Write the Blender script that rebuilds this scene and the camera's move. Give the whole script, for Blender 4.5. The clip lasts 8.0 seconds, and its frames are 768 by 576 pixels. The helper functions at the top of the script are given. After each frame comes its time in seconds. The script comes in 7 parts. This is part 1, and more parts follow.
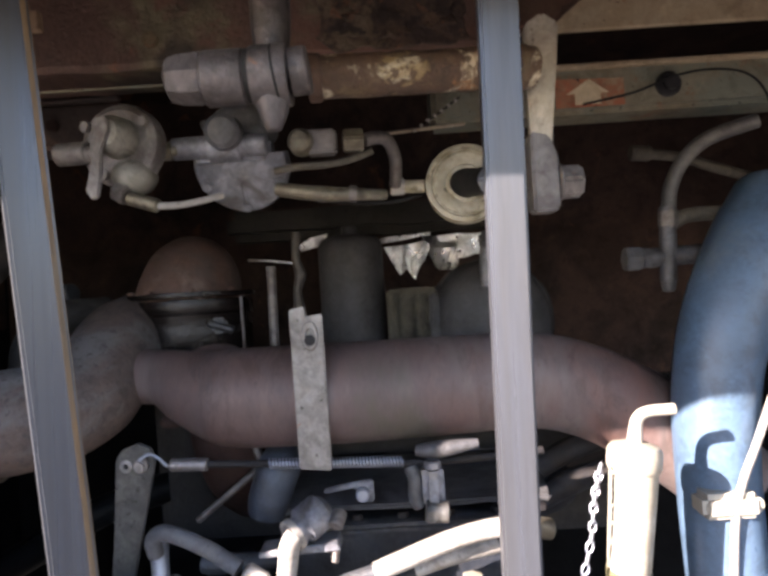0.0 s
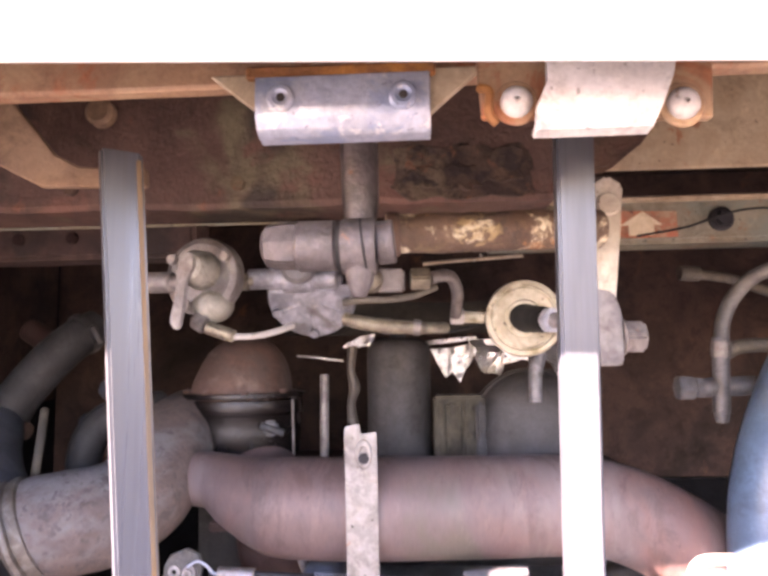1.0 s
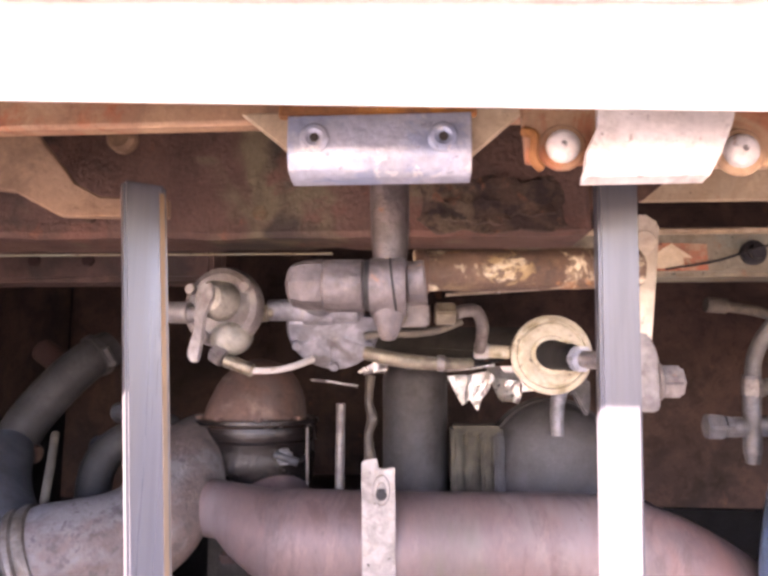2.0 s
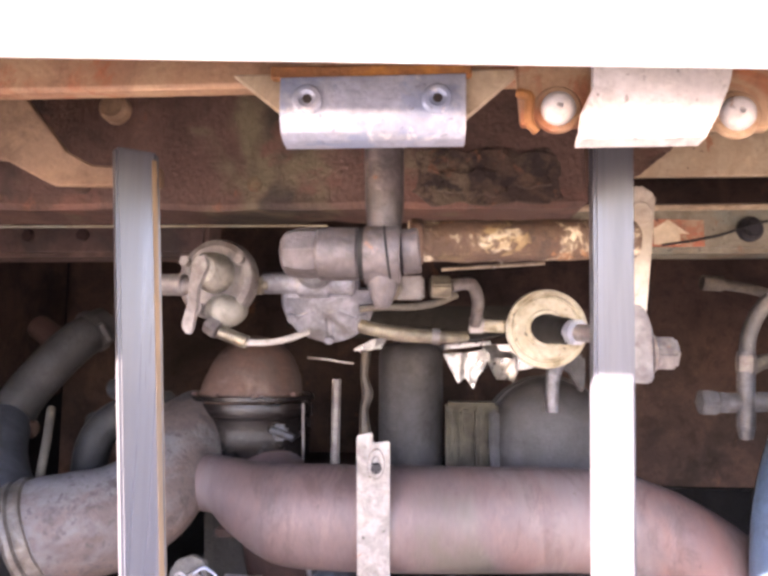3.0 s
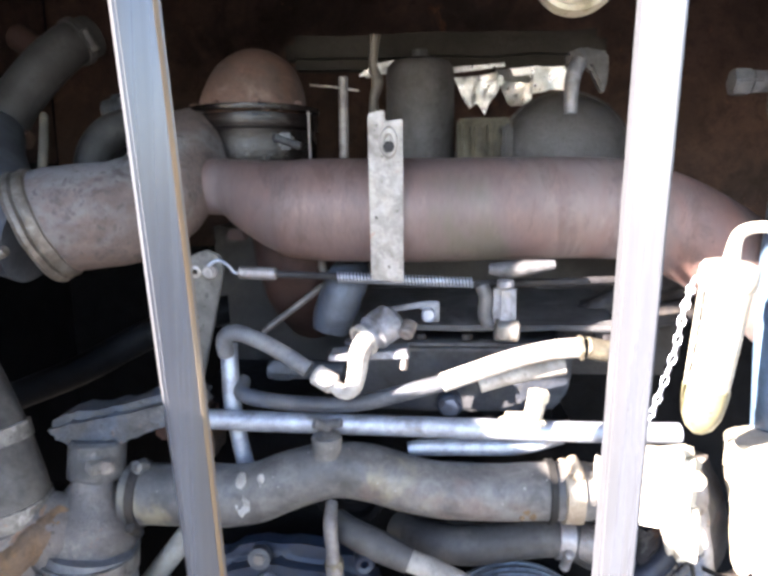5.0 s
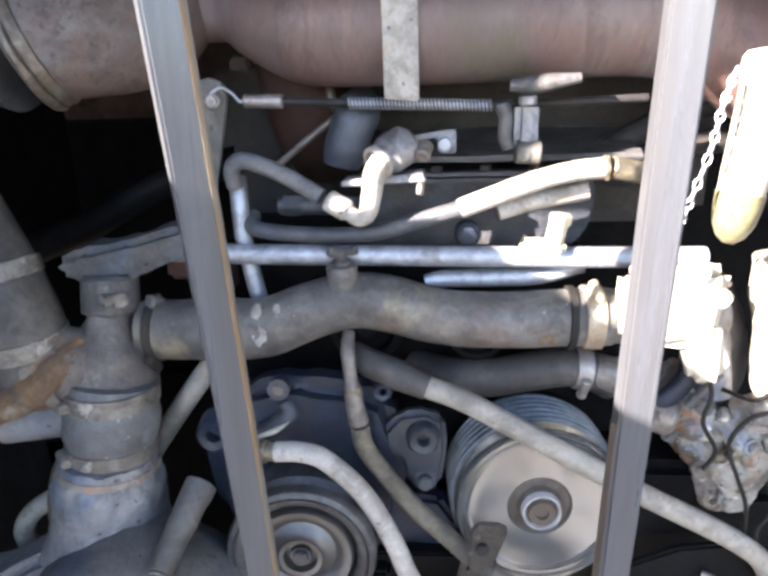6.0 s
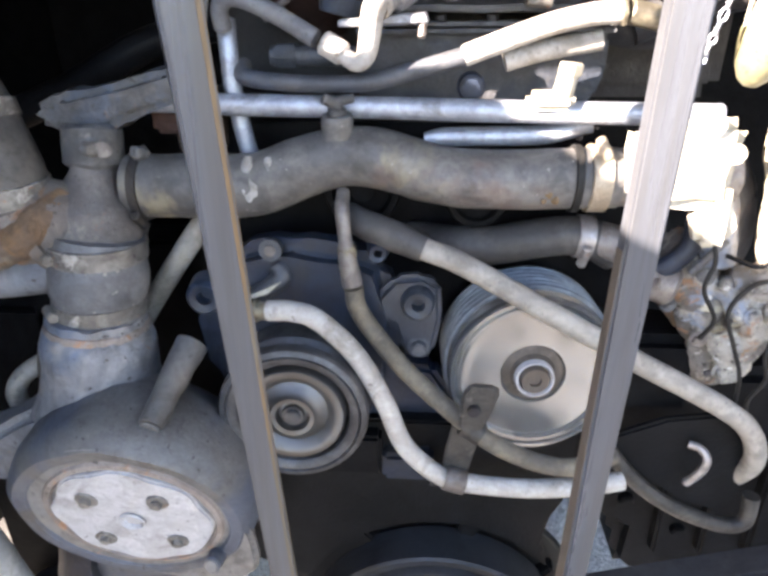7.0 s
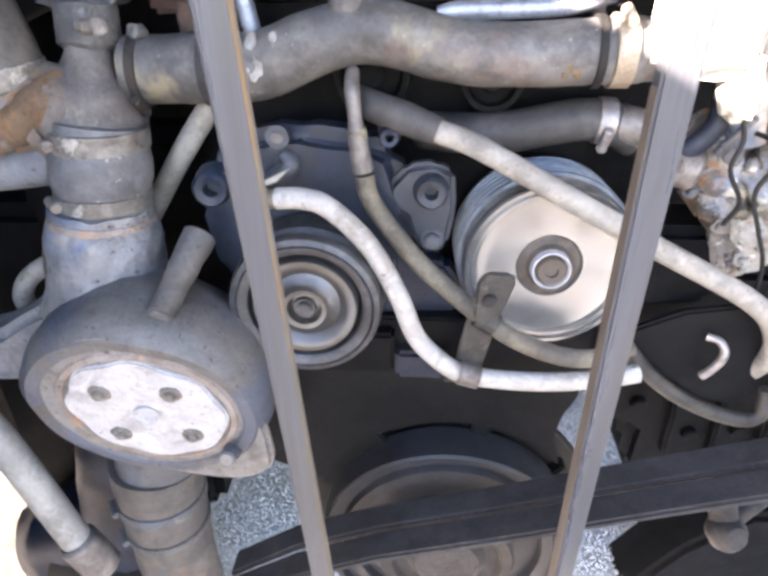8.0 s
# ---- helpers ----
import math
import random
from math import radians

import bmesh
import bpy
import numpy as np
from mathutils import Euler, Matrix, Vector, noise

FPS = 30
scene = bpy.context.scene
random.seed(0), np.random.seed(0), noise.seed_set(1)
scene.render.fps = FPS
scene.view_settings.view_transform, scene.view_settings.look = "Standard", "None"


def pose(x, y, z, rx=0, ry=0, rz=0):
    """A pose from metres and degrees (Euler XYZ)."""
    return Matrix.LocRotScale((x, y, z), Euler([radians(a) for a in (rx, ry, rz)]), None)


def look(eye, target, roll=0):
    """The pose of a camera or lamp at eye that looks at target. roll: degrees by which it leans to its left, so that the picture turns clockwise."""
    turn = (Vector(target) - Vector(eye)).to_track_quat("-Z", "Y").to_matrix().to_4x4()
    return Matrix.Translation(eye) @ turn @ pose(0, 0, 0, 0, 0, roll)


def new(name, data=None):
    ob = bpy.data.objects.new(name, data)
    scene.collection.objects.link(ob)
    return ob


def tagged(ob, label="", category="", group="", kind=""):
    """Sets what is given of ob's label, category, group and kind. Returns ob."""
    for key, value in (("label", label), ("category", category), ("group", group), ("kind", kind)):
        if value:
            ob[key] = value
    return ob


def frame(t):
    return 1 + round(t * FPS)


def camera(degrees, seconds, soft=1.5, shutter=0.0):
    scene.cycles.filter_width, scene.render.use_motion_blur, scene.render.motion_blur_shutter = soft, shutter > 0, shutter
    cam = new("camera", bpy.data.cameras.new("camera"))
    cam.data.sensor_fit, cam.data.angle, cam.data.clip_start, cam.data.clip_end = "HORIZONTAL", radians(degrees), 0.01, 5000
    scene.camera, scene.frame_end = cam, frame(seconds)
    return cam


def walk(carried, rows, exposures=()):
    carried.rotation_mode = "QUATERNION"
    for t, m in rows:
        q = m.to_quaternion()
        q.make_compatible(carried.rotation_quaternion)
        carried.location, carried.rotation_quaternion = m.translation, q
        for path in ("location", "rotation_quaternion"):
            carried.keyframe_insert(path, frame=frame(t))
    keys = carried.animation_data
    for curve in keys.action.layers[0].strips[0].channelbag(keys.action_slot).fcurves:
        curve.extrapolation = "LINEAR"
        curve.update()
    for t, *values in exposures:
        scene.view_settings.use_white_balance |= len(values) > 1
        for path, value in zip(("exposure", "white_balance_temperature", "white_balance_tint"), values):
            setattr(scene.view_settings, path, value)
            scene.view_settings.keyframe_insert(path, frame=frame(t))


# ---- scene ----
cam = camera(62.6, 8.0, soft=3.3)
PATH = [
    (0, (-0.0005, 0.0017, 1.1972), (-0.0136, 1.0016, 1.2057), -3.61),
    (0.5, (-0.0202, -0.0124, 1.223), (-0.0674, 0.9845, 1.2858), -2.37),
    (0.6, (-0.0224, -0.0136, 1.2307), (-0.0731, 0.9829, 1.2971), -1.30),
    (1, (-0.0259, -0.0212, 1.256), (-0.0784, 0.9719, 1.361), -1.04),
    (1.5, (-0.0333, -0.0141, 1.2711), (-0.0915, 0.977, 1.3903), -0.41),
    (1.7, (-0.0387, -0.0097, 1.2748), (-0.1019, 0.9804, 1.3999), -0.21),
    (2.8, (-0.0365, -0.0075, 1.2718), (-0.1001, 0.9844, 1.3821), 0.52),
    (3, (-0.0364, -0.006, 1.2658), (-0.0992, 0.987, 1.3658), 0.26),
    (3.5, (-0.0387, 0.0053, 1.24), (-0.0957, 1.0029, 1.2784), 0.21),
    (4, (-0.0424, 0.0141, 1.2045), (-0.102, 1.0121, 1.1807), -0.10),
    (4.5, (-0.0419, 0.0084, 1.1726), (-0.1018, 1.0027, 1.0841), -0.35),
    (4.7, (-0.0457, 0.0121, 1.1541), (-0.1048, 1.0033, 1.0358), -0.23),
    (5.8, (-0.0547, 0.0197, 1.0675), (-0.1289, 0.9737, 0.7768), -1.87),
    (6, (-0.0579, 0.0208, 1.0529), (-0.1332, 0.9675, 0.7395), -1.77),
    (6.5, (-0.0575, 0.0191, 1.0195), (-0.1274, 0.944, 0.6459), -0.90),
    (7, (-0.0582, 0.0192, 0.9907), (-0.127, 0.9211, 0.5645), -0.50),
    (7.5, (-0.06, 0.0124, 0.9616), (-0.1267, 0.8872, 0.4818), -0.76),
    (8, (-0.0659, 0.0097, 0.9374), (-0.1397, 0.8708, 0.4344), -1.39),
]
walk(cam, [(t, look(eye, target, roll)) for t, eye, target, roll in PATH], exposures=[(0.0, 2.67, 7050, 25), (0.5, 3.53, 7080, 32), (1.0, 4.31, 7560, 44), (1.5, 4.41, 7640, 47), (3.0, 4.57, 7480, 40), (3.5, 4.38, 7120, 27), (4.0, 4.19, 6850, 21), (4.5, 4.17, 6880, 21), (6.0, 3.62, 7190, 20), (6.5, 3.65, 7330, 20), (7.0, 3.75, 7400, 21), (7.5, 4.00, 7540, 23), (8.0, 4.33, 7600, 25)])

# ---- light ----
SUN = Vector((1.0, 0.74, -0.546)).normalized()
world = bpy.data.worlds.new("sky")
scene.world = world
world.use_nodes = True
wn = world.node_tree.nodes
sky = wn.new("ShaderNodeTexSky")
sky.sky_type, sky.sun_disc = "NISHITA", False
sky.dust_density, sky.ozone_density = 0.4, 2.0
sky.sun_elevation, sky.sun_rotation = math.asin(-SUN.z), math.atan2(-SUN.x, -SUN.y)
world.node_tree.links.new(sky.outputs[0], wn["Background"].inputs[0])
wn["Background"].inputs[1].default_value = 0.10
sun = new("sun", bpy.data.lights.new("sun", "SUN"))
sun.data.energy, sun.data.angle, sun.data.color = 5.0, radians(0.5), (1.0, 0.95, 0.87)
sun.matrix_world = look(-SUN * 6, (0, 0, 0))


# ---- materials ----
def surf(name, base, base2, rough=0.6, metal=0.0, rust=0.0, rust_col=(0.16, 0.06, 0.025), dust=0.0, dust_col=(0.30, 0.27, 0.23), scale=35, bump=0.25, fine=260, spots=0.0, spot_col=(0.03, 0.025, 0.02), patch=None, streak=None, spec=0.5, grime=0.5):
    """A worn surface: two tones, rust blotches, dust film, dark specks and a fine relief, in metres."""
    m = bpy.data.materials.new(name)
    m.use_nodes = True
    nt = m.node_tree
    N, L = nt.nodes, nt.links
    bsdf = N["Principled BSDF"]
    co = N.new("ShaderNodeTexCoord").outputs["Object"]

    if streak:
        mp = N.new("ShaderNodeMapping")
        mp.inputs["Scale"].default_value = streak
        L.new(co, mp.inputs["Vector"])
        co = mp.outputs[0]

    def noi(sc, detail=5.0, rough_n=0.6, dist=0.0):
        n = N.new("ShaderNodeTexNoise")
        n.inputs["Scale"].default_value, n.inputs["Detail"].default_value = sc, detail
        n.inputs["Roughness"].default_value, n.inputs["Distortion"].default_value = rough_n, dist
        L.new(co, n.inputs["Vector"])
        return n.outputs["Fac"]

    def ramp(fac, lo, hi):
        r = N.new("ShaderNodeMapRange")
        r.interpolation_type = "SMOOTHSTEP"
        r.inputs[1].default_value, r.inputs[2].default_value = lo, hi
        L.new(fac, r.inputs[0])
        return r.outputs[0]

    def mix(fac, a, b, amount=1.0):
        x = N.new("ShaderNodeMix")
        x.data_type = "RGBA"
        if amount < 1:
            k = N.new("ShaderNodeMath")
            k.operation = "MULTIPLY"
            k.inputs[1].default_value = amount
            L.new(fac, k.inputs[0])
            fac = k.outputs[0]
        L.new(fac, x.inputs[0])
        for v, sock in ((a, x.inputs[6]), (b, x.inputs[7])):
            if isinstance(v, tuple):
                sock.default_value = (*v, 1)
            else:
                L.new(v, sock)
        return x.outputs[2]

    big, small = noi(scale, 6, 0.62, 0.6), noi(fine, 4, 0.6)
    col = mix(ramp(big, 0.38, 0.62), base, base2)
    col = mix(ramp(small, 0.35, 0.7), col, tuple(0.6 * v for v in base2), 0.28)
    for p_col, p_scale, p_lo, p_hi in patch or ():
        col = mix(ramp(noi(p_scale, 4, 0.65, 0.4), p_lo, p_hi), col, p_col, 0.85)
    if dust:
        d = noi(scale * 0.6, 7, 0.7)
        col = mix(ramp(d, 0.62 - 0.35 * dust, 0.78 - 0.25 * dust), col, dust_col, min(1.0, 0.35 + dust * 0.5))
    if rust:
        r1 = noi(scale * 1.1, 8, 0.72, 0.8)
        rc = mix(small, rust_col, tuple(min(1, 2.6 * v) for v in rust_col))
        col = mix(ramp(r1, 0.70 - 0.35 * rust, 0.76 - 0.28 * rust), col, rc, 0.9)
    if spots:
        sp = noi(fine * 0.6, 3, 0.5)
        col = mix(ramp(sp, 0.72 - 0.25 * spots, 0.76 - 0.22 * spots), col, spot_col, 0.8)
    if grime:
        for tone, fac in (((0.50, 0.47, 0.44), ramp(noi(30, 8, 0.74, 0.5), 0.50, 0.62)), ((1.38, 1.36, 1.32), ramp(noi(55, 8, 0.74, 0.3), 0.54, 0.66))):
            x = N.new("ShaderNodeMix")
            x.data_type, x.blend_type = "RGBA", "MULTIPLY"
            k = N.new("ShaderNodeMath")
            k.operation = "MULTIPLY"
            k.inputs[1].default_value = grime
            L.new(fac, k.inputs[0])
            L.new(k.outputs[0], x.inputs[0])
            L.new(col, x.inputs[6])
            x.inputs[7].default_value = (*tone, 1)
            col = x.outputs[2]
    L.new(col, bsdf.inputs["Base Color"])
    rr = N.new("ShaderNodeMapRange")
    rr.inputs[3].default_value, rr.inputs[4].default_value = max(0.05, rough - 0.16), min(1.0, rough + 0.18)
    L.new(big, rr.inputs[0])
    L.new(rr.outputs[0], bsdf.inputs["Roughness"])
    bsdf.inputs["Metallic"].default_value = metal
    bsdf.inputs["Specular IOR Level"].default_value = spec
    if bump:
        h = N.new("ShaderNodeMath")
        h.operation = "ADD"
        L.new(big, h.inputs[0])
        L.new(small, h.inputs[1])
        b = N.new("ShaderNodeBump")
        b.inputs["Strength"].default_value, b.inputs["Distance"].default_value = bump, 0.002
        L.new(h.outputs[0], b.inputs["Height"])
        L.new(b.outputs[0], bsdf.inputs["Normal"])
    return m


def turned(name, base, worn, grime, rough):
    """Bare metal turned on a lathe about y: rings of fine scratches that stretch the highlights, with grime."""
    m = bpy.data.materials.new(name)
    m.use_nodes = True
    N, L = m.node_tree.nodes, m.node_tree.links
    bsdf = N["Principled BSDF"]
    co = N.new("ShaderNodeTexCoord").outputs["Object"]
    facs = []
    for sc, lo, hi in ((9, 0.36, 0.70), (45, 0.56, 0.86)):
        n = N.new("ShaderNodeTexNoise")
        n.inputs["Scale"].default_value, n.inputs["Detail"].default_value = sc, 6
        L.new(co, n.inputs["Vector"])
        r = N.new("ShaderNodeMapRange")
        r.inputs[1].default_value, r.inputs[2].default_value = lo, hi
        L.new(n.outputs["Fac"], r.inputs[0])
        facs.append(r.outputs[0])
    col = None
    for fac, a, b in ((facs[0], base, worn), (facs[1], None, grime)):
        x = N.new("ShaderNodeMix")
        x.data_type = "RGBA"
        L.new(fac, x.inputs[0])
        if a:
            x.inputs[6].default_value = (*a, 1)
        else:
            L.new(col, x.inputs[6])
        x.inputs[7].default_value = (*b, 1)
        col = x.outputs[2]
    L.new(col, bsdf.inputs["Base Color"])
    tan = N.new("ShaderNodeTangent")
    tan.direction_type, tan.axis = "RADIAL", "Y"
    L.new(tan.outputs[0], bsdf.inputs["Tangent"])
    bsdf.inputs["Metallic"].default_value, bsdf.inputs["Roughness"].default_value = 0.85, rough
    bsdf.inputs["Anisotropic"].default_value = 0.75
    return m


def pebbles(name):
    """Loose stones, each of its own grey."""
    m = bpy.data.materials.new(name)
    m.use_nodes = True
    N, L = m.node_tree.nodes, m.node_tree.links
    ramp = N.new("ShaderNodeValToRGB")
    ramp.color_ramp.elements[0].color = (0.52, 0.512, 0.495, 1)
    ramp.color_ramp.elements[1].color = (0.78, 0.765, 0.74, 1)
    L.new(N.new("ShaderNodeNewGeometry").outputs["Random Per Island"], ramp.inputs[0])
    L.new(ramp.outputs[0], N["Principled BSDF"].inputs["Base Color"])
    N["Principled BSDF"].inputs["Roughness"].default_value = 0.85
    return m


M = {
    "white_paint": surf("white_paint", (0.80, 0.79, 0.75), (0.74, 0.72, 0.66), 0.4, bump=0.05, scale=6, grime=0.12),
    "cream_rust": surf("cream_rust", (0.38, 0.245, 0.14), (0.28, 0.15, 0.085), 0.65, rust=0.55, rust_col=(0.17, 0.06, 0.026), scale=18, bump=0.3),
    "cream": surf("cream", (0.43, 0.34, 0.225), (0.36, 0.265, 0.165), 0.55, rust=0.25, scale=16, bump=0.2, spots=0.15, spot_col=(0.12, 0.07, 0.04)),
    "rail_paint": surf("rail_paint", (0.235, 0.215, 0.150), (0.165, 0.140, 0.092), 0.55, rust=0.32, rust_col=(0.115, 0.058, 0.030), scale=22, bump=0.35, spots=0.25, patch=(((0.165, 0.180, 0.140), 12, 0.48, 0.62), ((0.075, 0.062, 0.042), 9, 0.56, 0.68))),
    "rust_brown": surf("rust_brown", (0.105, 0.056, 0.034), (0.058, 0.032, 0.022), 0.7, rust=0.3, rust_col=(0.115, 0.050, 0.024), dust=0.35, dust_col=(0.185, 0.145, 0.075), scale=11, bump=1.0, patch=(((0.175, 0.135, 0.070), 6, 0.54, 0.64), ((0.034, 0.020, 0.015), 9, 0.56, 0.66), ((0.12, 0.052, 0.034), 5, 0.54, 0.66))),
    "rust_scale": surf("rust_scale", (0.105, 0.060, 0.035), (0.062, 0.038, 0.025), 0.7, rust=0.35, rust_col=(0.15, 0.07, 0.027), dust=0.3, dust_col=(0.30, 0.215, 0.105), scale=32, bump=1.0, patch=(((0.60, 0.52, 0.37), 24, 0.50, 0.58), ((0.33, 0.235, 0.11), 30, 0.54, 0.66), ((0.085, 0.048, 0.03), 130, 0.50, 0.58))),
    "orange_rust": surf("orange_rust", (0.42, 0.17, 0.035), (0.22, 0.09, 0.03), 0.8, rust=0.3, scale=40, bump=0.5),
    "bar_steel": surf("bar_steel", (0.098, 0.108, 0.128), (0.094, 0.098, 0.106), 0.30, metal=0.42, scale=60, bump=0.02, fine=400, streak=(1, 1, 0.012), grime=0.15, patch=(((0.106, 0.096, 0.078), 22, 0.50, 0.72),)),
    "bar_rust": surf("bar_rust", (0.175, 0.100, 0.040), (0.105, 0.078, 0.048), 0.65, rust=0.3, rust_col=(0.10, 0.048, 0.022), scale=26, bump=0.3, streak=(1, 1, 0.12), patch=(((0.095, 0.084, 0.062), 14, 0.44, 0.56),), grime=0.12),
    "zinc": surf("zinc", (0.43, 0.47, 0.55), (0.33, 0.36, 0.42), 0.38, metal=0.5, scale=70, bump=0.35, dust=0.4, dust_col=(0.50, 0.51, 0.53), spots=0.25, spot_col=(0.16, 0.16, 0.18), patch=(((0.25, 0.31, 0.42), 40, 0.52, 0.62), ((0.58, 0.58, 0.57), 90, 0.58, 0.66)), grime=0.12),
    "steel": surf("steel", (0.36, 0.34, 0.33), (0.26, 0.24, 0.24), 0.45, metal=0.6, rust=0.25, scale=70, bump=0.2),
    "grey_cast": surf("grey_cast", (0.195, 0.178, 0.168), (0.125, 0.112, 0.106), 0.5, metal=0.35, scale=60, bump=0.4, dust=0.3, dust_col=(0.24, 0.22, 0.195), rust=0.2, rust_col=(0.13, 0.06, 0.032), patch=(((0.085, 0.066, 0.056), 26, 0.54, 0.68),)),
    "dirty_alu": surf("dirty_alu", (0.27, 0.28, 0.31), (0.17, 0.175, 0.195), 0.5, metal=0.45, scale=60, bump=0.4, dust=0.3, dust_col=(0.28, 0.25, 0.20), patch=(((0.10, 0.095, 0.09), 24, 0.54, 0.66),)),
    "brass": surf("brass", (0.205, 0.185, 0.135), (0.135, 0.118, 0.088), 0.42, metal=0.5, scale=80, bump=0.3, dust=0.35, dust_col=(0.21, 0.195, 0.155), patch=(((0.085, 0.075, 0.058), 40, 0.52, 0.66),)),
    "cream_rubber": surf("cream_rubber", (0.455, 0.425, 0.335), (0.345, 0.315, 0.225), 0.5, rust=0.28, rust_col=(0.15, 0.105, 0.04), scale=50, bump=0.4, spots=0.25, patch=(((0.20, 0.175, 0.095), 30, 0.54, 0.66),)),
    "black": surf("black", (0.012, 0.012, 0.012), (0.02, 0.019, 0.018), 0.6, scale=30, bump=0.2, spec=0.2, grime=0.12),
    "dark_iron": surf("dark_iron", (0.038, 0.037, 0.039), (0.022, 0.021, 0.023), 0.55, scale=25, bump=0.5, dust=0.25, dust_col=(0.065, 0.06, 0.055), spec=0.15, patch=(((0.044, 0.036, 0.028), 9, 0.5, 0.7),)),
    "dark_brown": surf("dark_brown", (0.022, 0.013, 0.010), (0.013, 0.009, 0.008), 0.85, scale=14, bump=0.5, rust=0.15, rust_col=(0.025, 0.012, 0.008), spec=0.08),
    "exhaust": surf("exhaust", (0.150, 0.097, 0.088), (0.128, 0.094, 0.091), 0.55, metal=0.1, scale=14, bump=0.2, streak=(1, 0.4, 0.4), dust=0.3, dust_col=(0.172, 0.148, 0.137), patch=(((0.176, 0.150, 0.150), 8, 0.44, 0.62), ((0.098, 0.088, 0.068), 7, 0.54, 0.66), ((0.190, 0.098, 0.080), 10, 0.54, 0.70)), spots=0.1, spot_col=(0.10, 0.07, 0.06)),
    "exhaust_scaled": surf("exhaust_scaled", (0.135, 0.098, 0.086), (0.105, 0.080, 0.073), 0.7, scale=26, bump=0.7, rust=0.18, rust_col=(0.10, 0.048, 0.028), patch=(((0.155, 0.150, 0.154), 8, 0.44, 0.57), ((0.068, 0.058, 0.056), 40, 0.54, 0.64)), spots=0.42, spot_col=(0.070, 0.061, 0.058)),
    "turbo_rust": surf("turbo_rust", (0.150, 0.085, 0.065), (0.105, 0.064, 0.052), 0.7, scale=16, bump=0.5, rust=0.15, rust_col=(0.11, 0.05, 0.03), patch=(((0.215, 0.155, 0.130), 20, 0.58, 0.72), ((0.09, 0.068, 0.06), 11, 0.5, 0.64))),
    "strap": surf("strap", (0.300, 0.285, 0.268), (0.215, 0.198, 0.184), 0.45, metal=0.45, scale=60, bump=0.35, rust=0.2, dust=0.3, spots=0.2, patch=(((0.13, 0.12, 0.112), 26, 0.56, 0.68),)),
    "band": surf("band", (0.42, 0.36, 0.28), (0.30, 0.24, 0.18), 0.5, metal=0.4, scale=50, bump=0.2, rust=0.2),
    "rubber": surf("rubber", (0.082, 0.080, 0.080), (0.056, 0.055, 0.055), 0.52, scale=24, bump=0.45, dust=0.5, dust_col=(0.195, 0.184, 0.170), rust=0.16, rust_col=(0.10, 0.055, 0.032), patch=(((0.135, 0.130, 0.125), 14, 0.48, 0.66), ((0.19, 0.165, 0.115), 9, 0.58, 0.68), ((0.110, 0.080, 0.070), 7, 0.58, 0.66)), spots=0.14, spot_col=(0.26, 0.25, 0.235)),
    "rubber_pale": surf("rubber_pale", (0.27, 0.255, 0.23), (0.205, 0.19, 0.172), 0.7, scale=40, bump=0.3, dust=0.4, dust_col=(0.36, 0.335, 0.30), spots=0.2, spot_col=(0.12, 0.11, 0.10), patch=(((0.17, 0.158, 0.145), 16, 0.55, 0.7),)),
    "rubber_brown": surf("rubber_brown", (0.108, 0.094, 0.072), (0.074, 0.066, 0.055), 0.75, scale=40, bump=0.2, dust=0.4, dust_col=(0.20, 0.172, 0.125)),
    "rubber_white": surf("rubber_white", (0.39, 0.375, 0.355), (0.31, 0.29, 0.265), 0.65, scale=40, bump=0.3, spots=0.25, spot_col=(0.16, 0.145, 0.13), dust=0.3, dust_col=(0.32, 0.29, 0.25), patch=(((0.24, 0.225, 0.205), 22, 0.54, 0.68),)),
    "blue_hose": surf("blue_hose", (0.085, 0.145, 0.225), (0.068, 0.112, 0.170), 0.34, scale=12, bump=0.15, dust=0.15, dust_col=(0.12, 0.15, 0.19), patch=(((0.105, 0.135, 0.17), 9, 0.55, 0.7),)),
    "galv": surf("galv", (0.355, 0.395, 0.460), (0.275, 0.300, 0.350), 0.45, metal=0.5, scale=60, bump=0.3, dust=0.3, dust_col=(0.40, 0.40, 0.40), rust=0.10, patch=(((0.22, 0.225, 0.24), 30, 0.56, 0.70),)),
    "white_plastic": surf("white_plastic", (0.42, 0.40, 0.345), (0.34, 0.31, 0.245), 0.5, scale=25, bump=0.2, dust=0.25, dust_col=(0.27, 0.235, 0.165), grime=0.12),
    "pulley": surf("pulley", (0.54, 0.53, 0.515), (0.44, 0.42, 0.40), 0.34, metal=0.6, scale=30, bump=0.10, dust=0.15, dust_col=(0.40, 0.37, 0.33), patch=(((0.29, 0.30, 0.275), 10, 0.50, 0.68),)),
    "pulley_dark": surf("pulley_dark", (0.085, 0.088, 0.095), (0.05, 0.05, 0.054), 0.45, metal=0.4, scale=40, bump=0.2, dust=0.2, dust_col=(0.15, 0.14, 0.125)),
    "pump_grey": surf("pump_grey", (0.225, 0.228, 0.240), (0.165, 0.168, 0.182), 0.55, metal=0.2, scale=26, bump=0.45, dust=0.3, dust_col=(0.25, 0.228, 0.20), rust=0.22, rust_col=(0.15, 0.08, 0.045), spots=0.25, patch=(((0.095, 0.125, 0.18), 8, 0.46, 0.60), ((0.29, 0.275, 0.26), 12, 0.58, 0.7))),
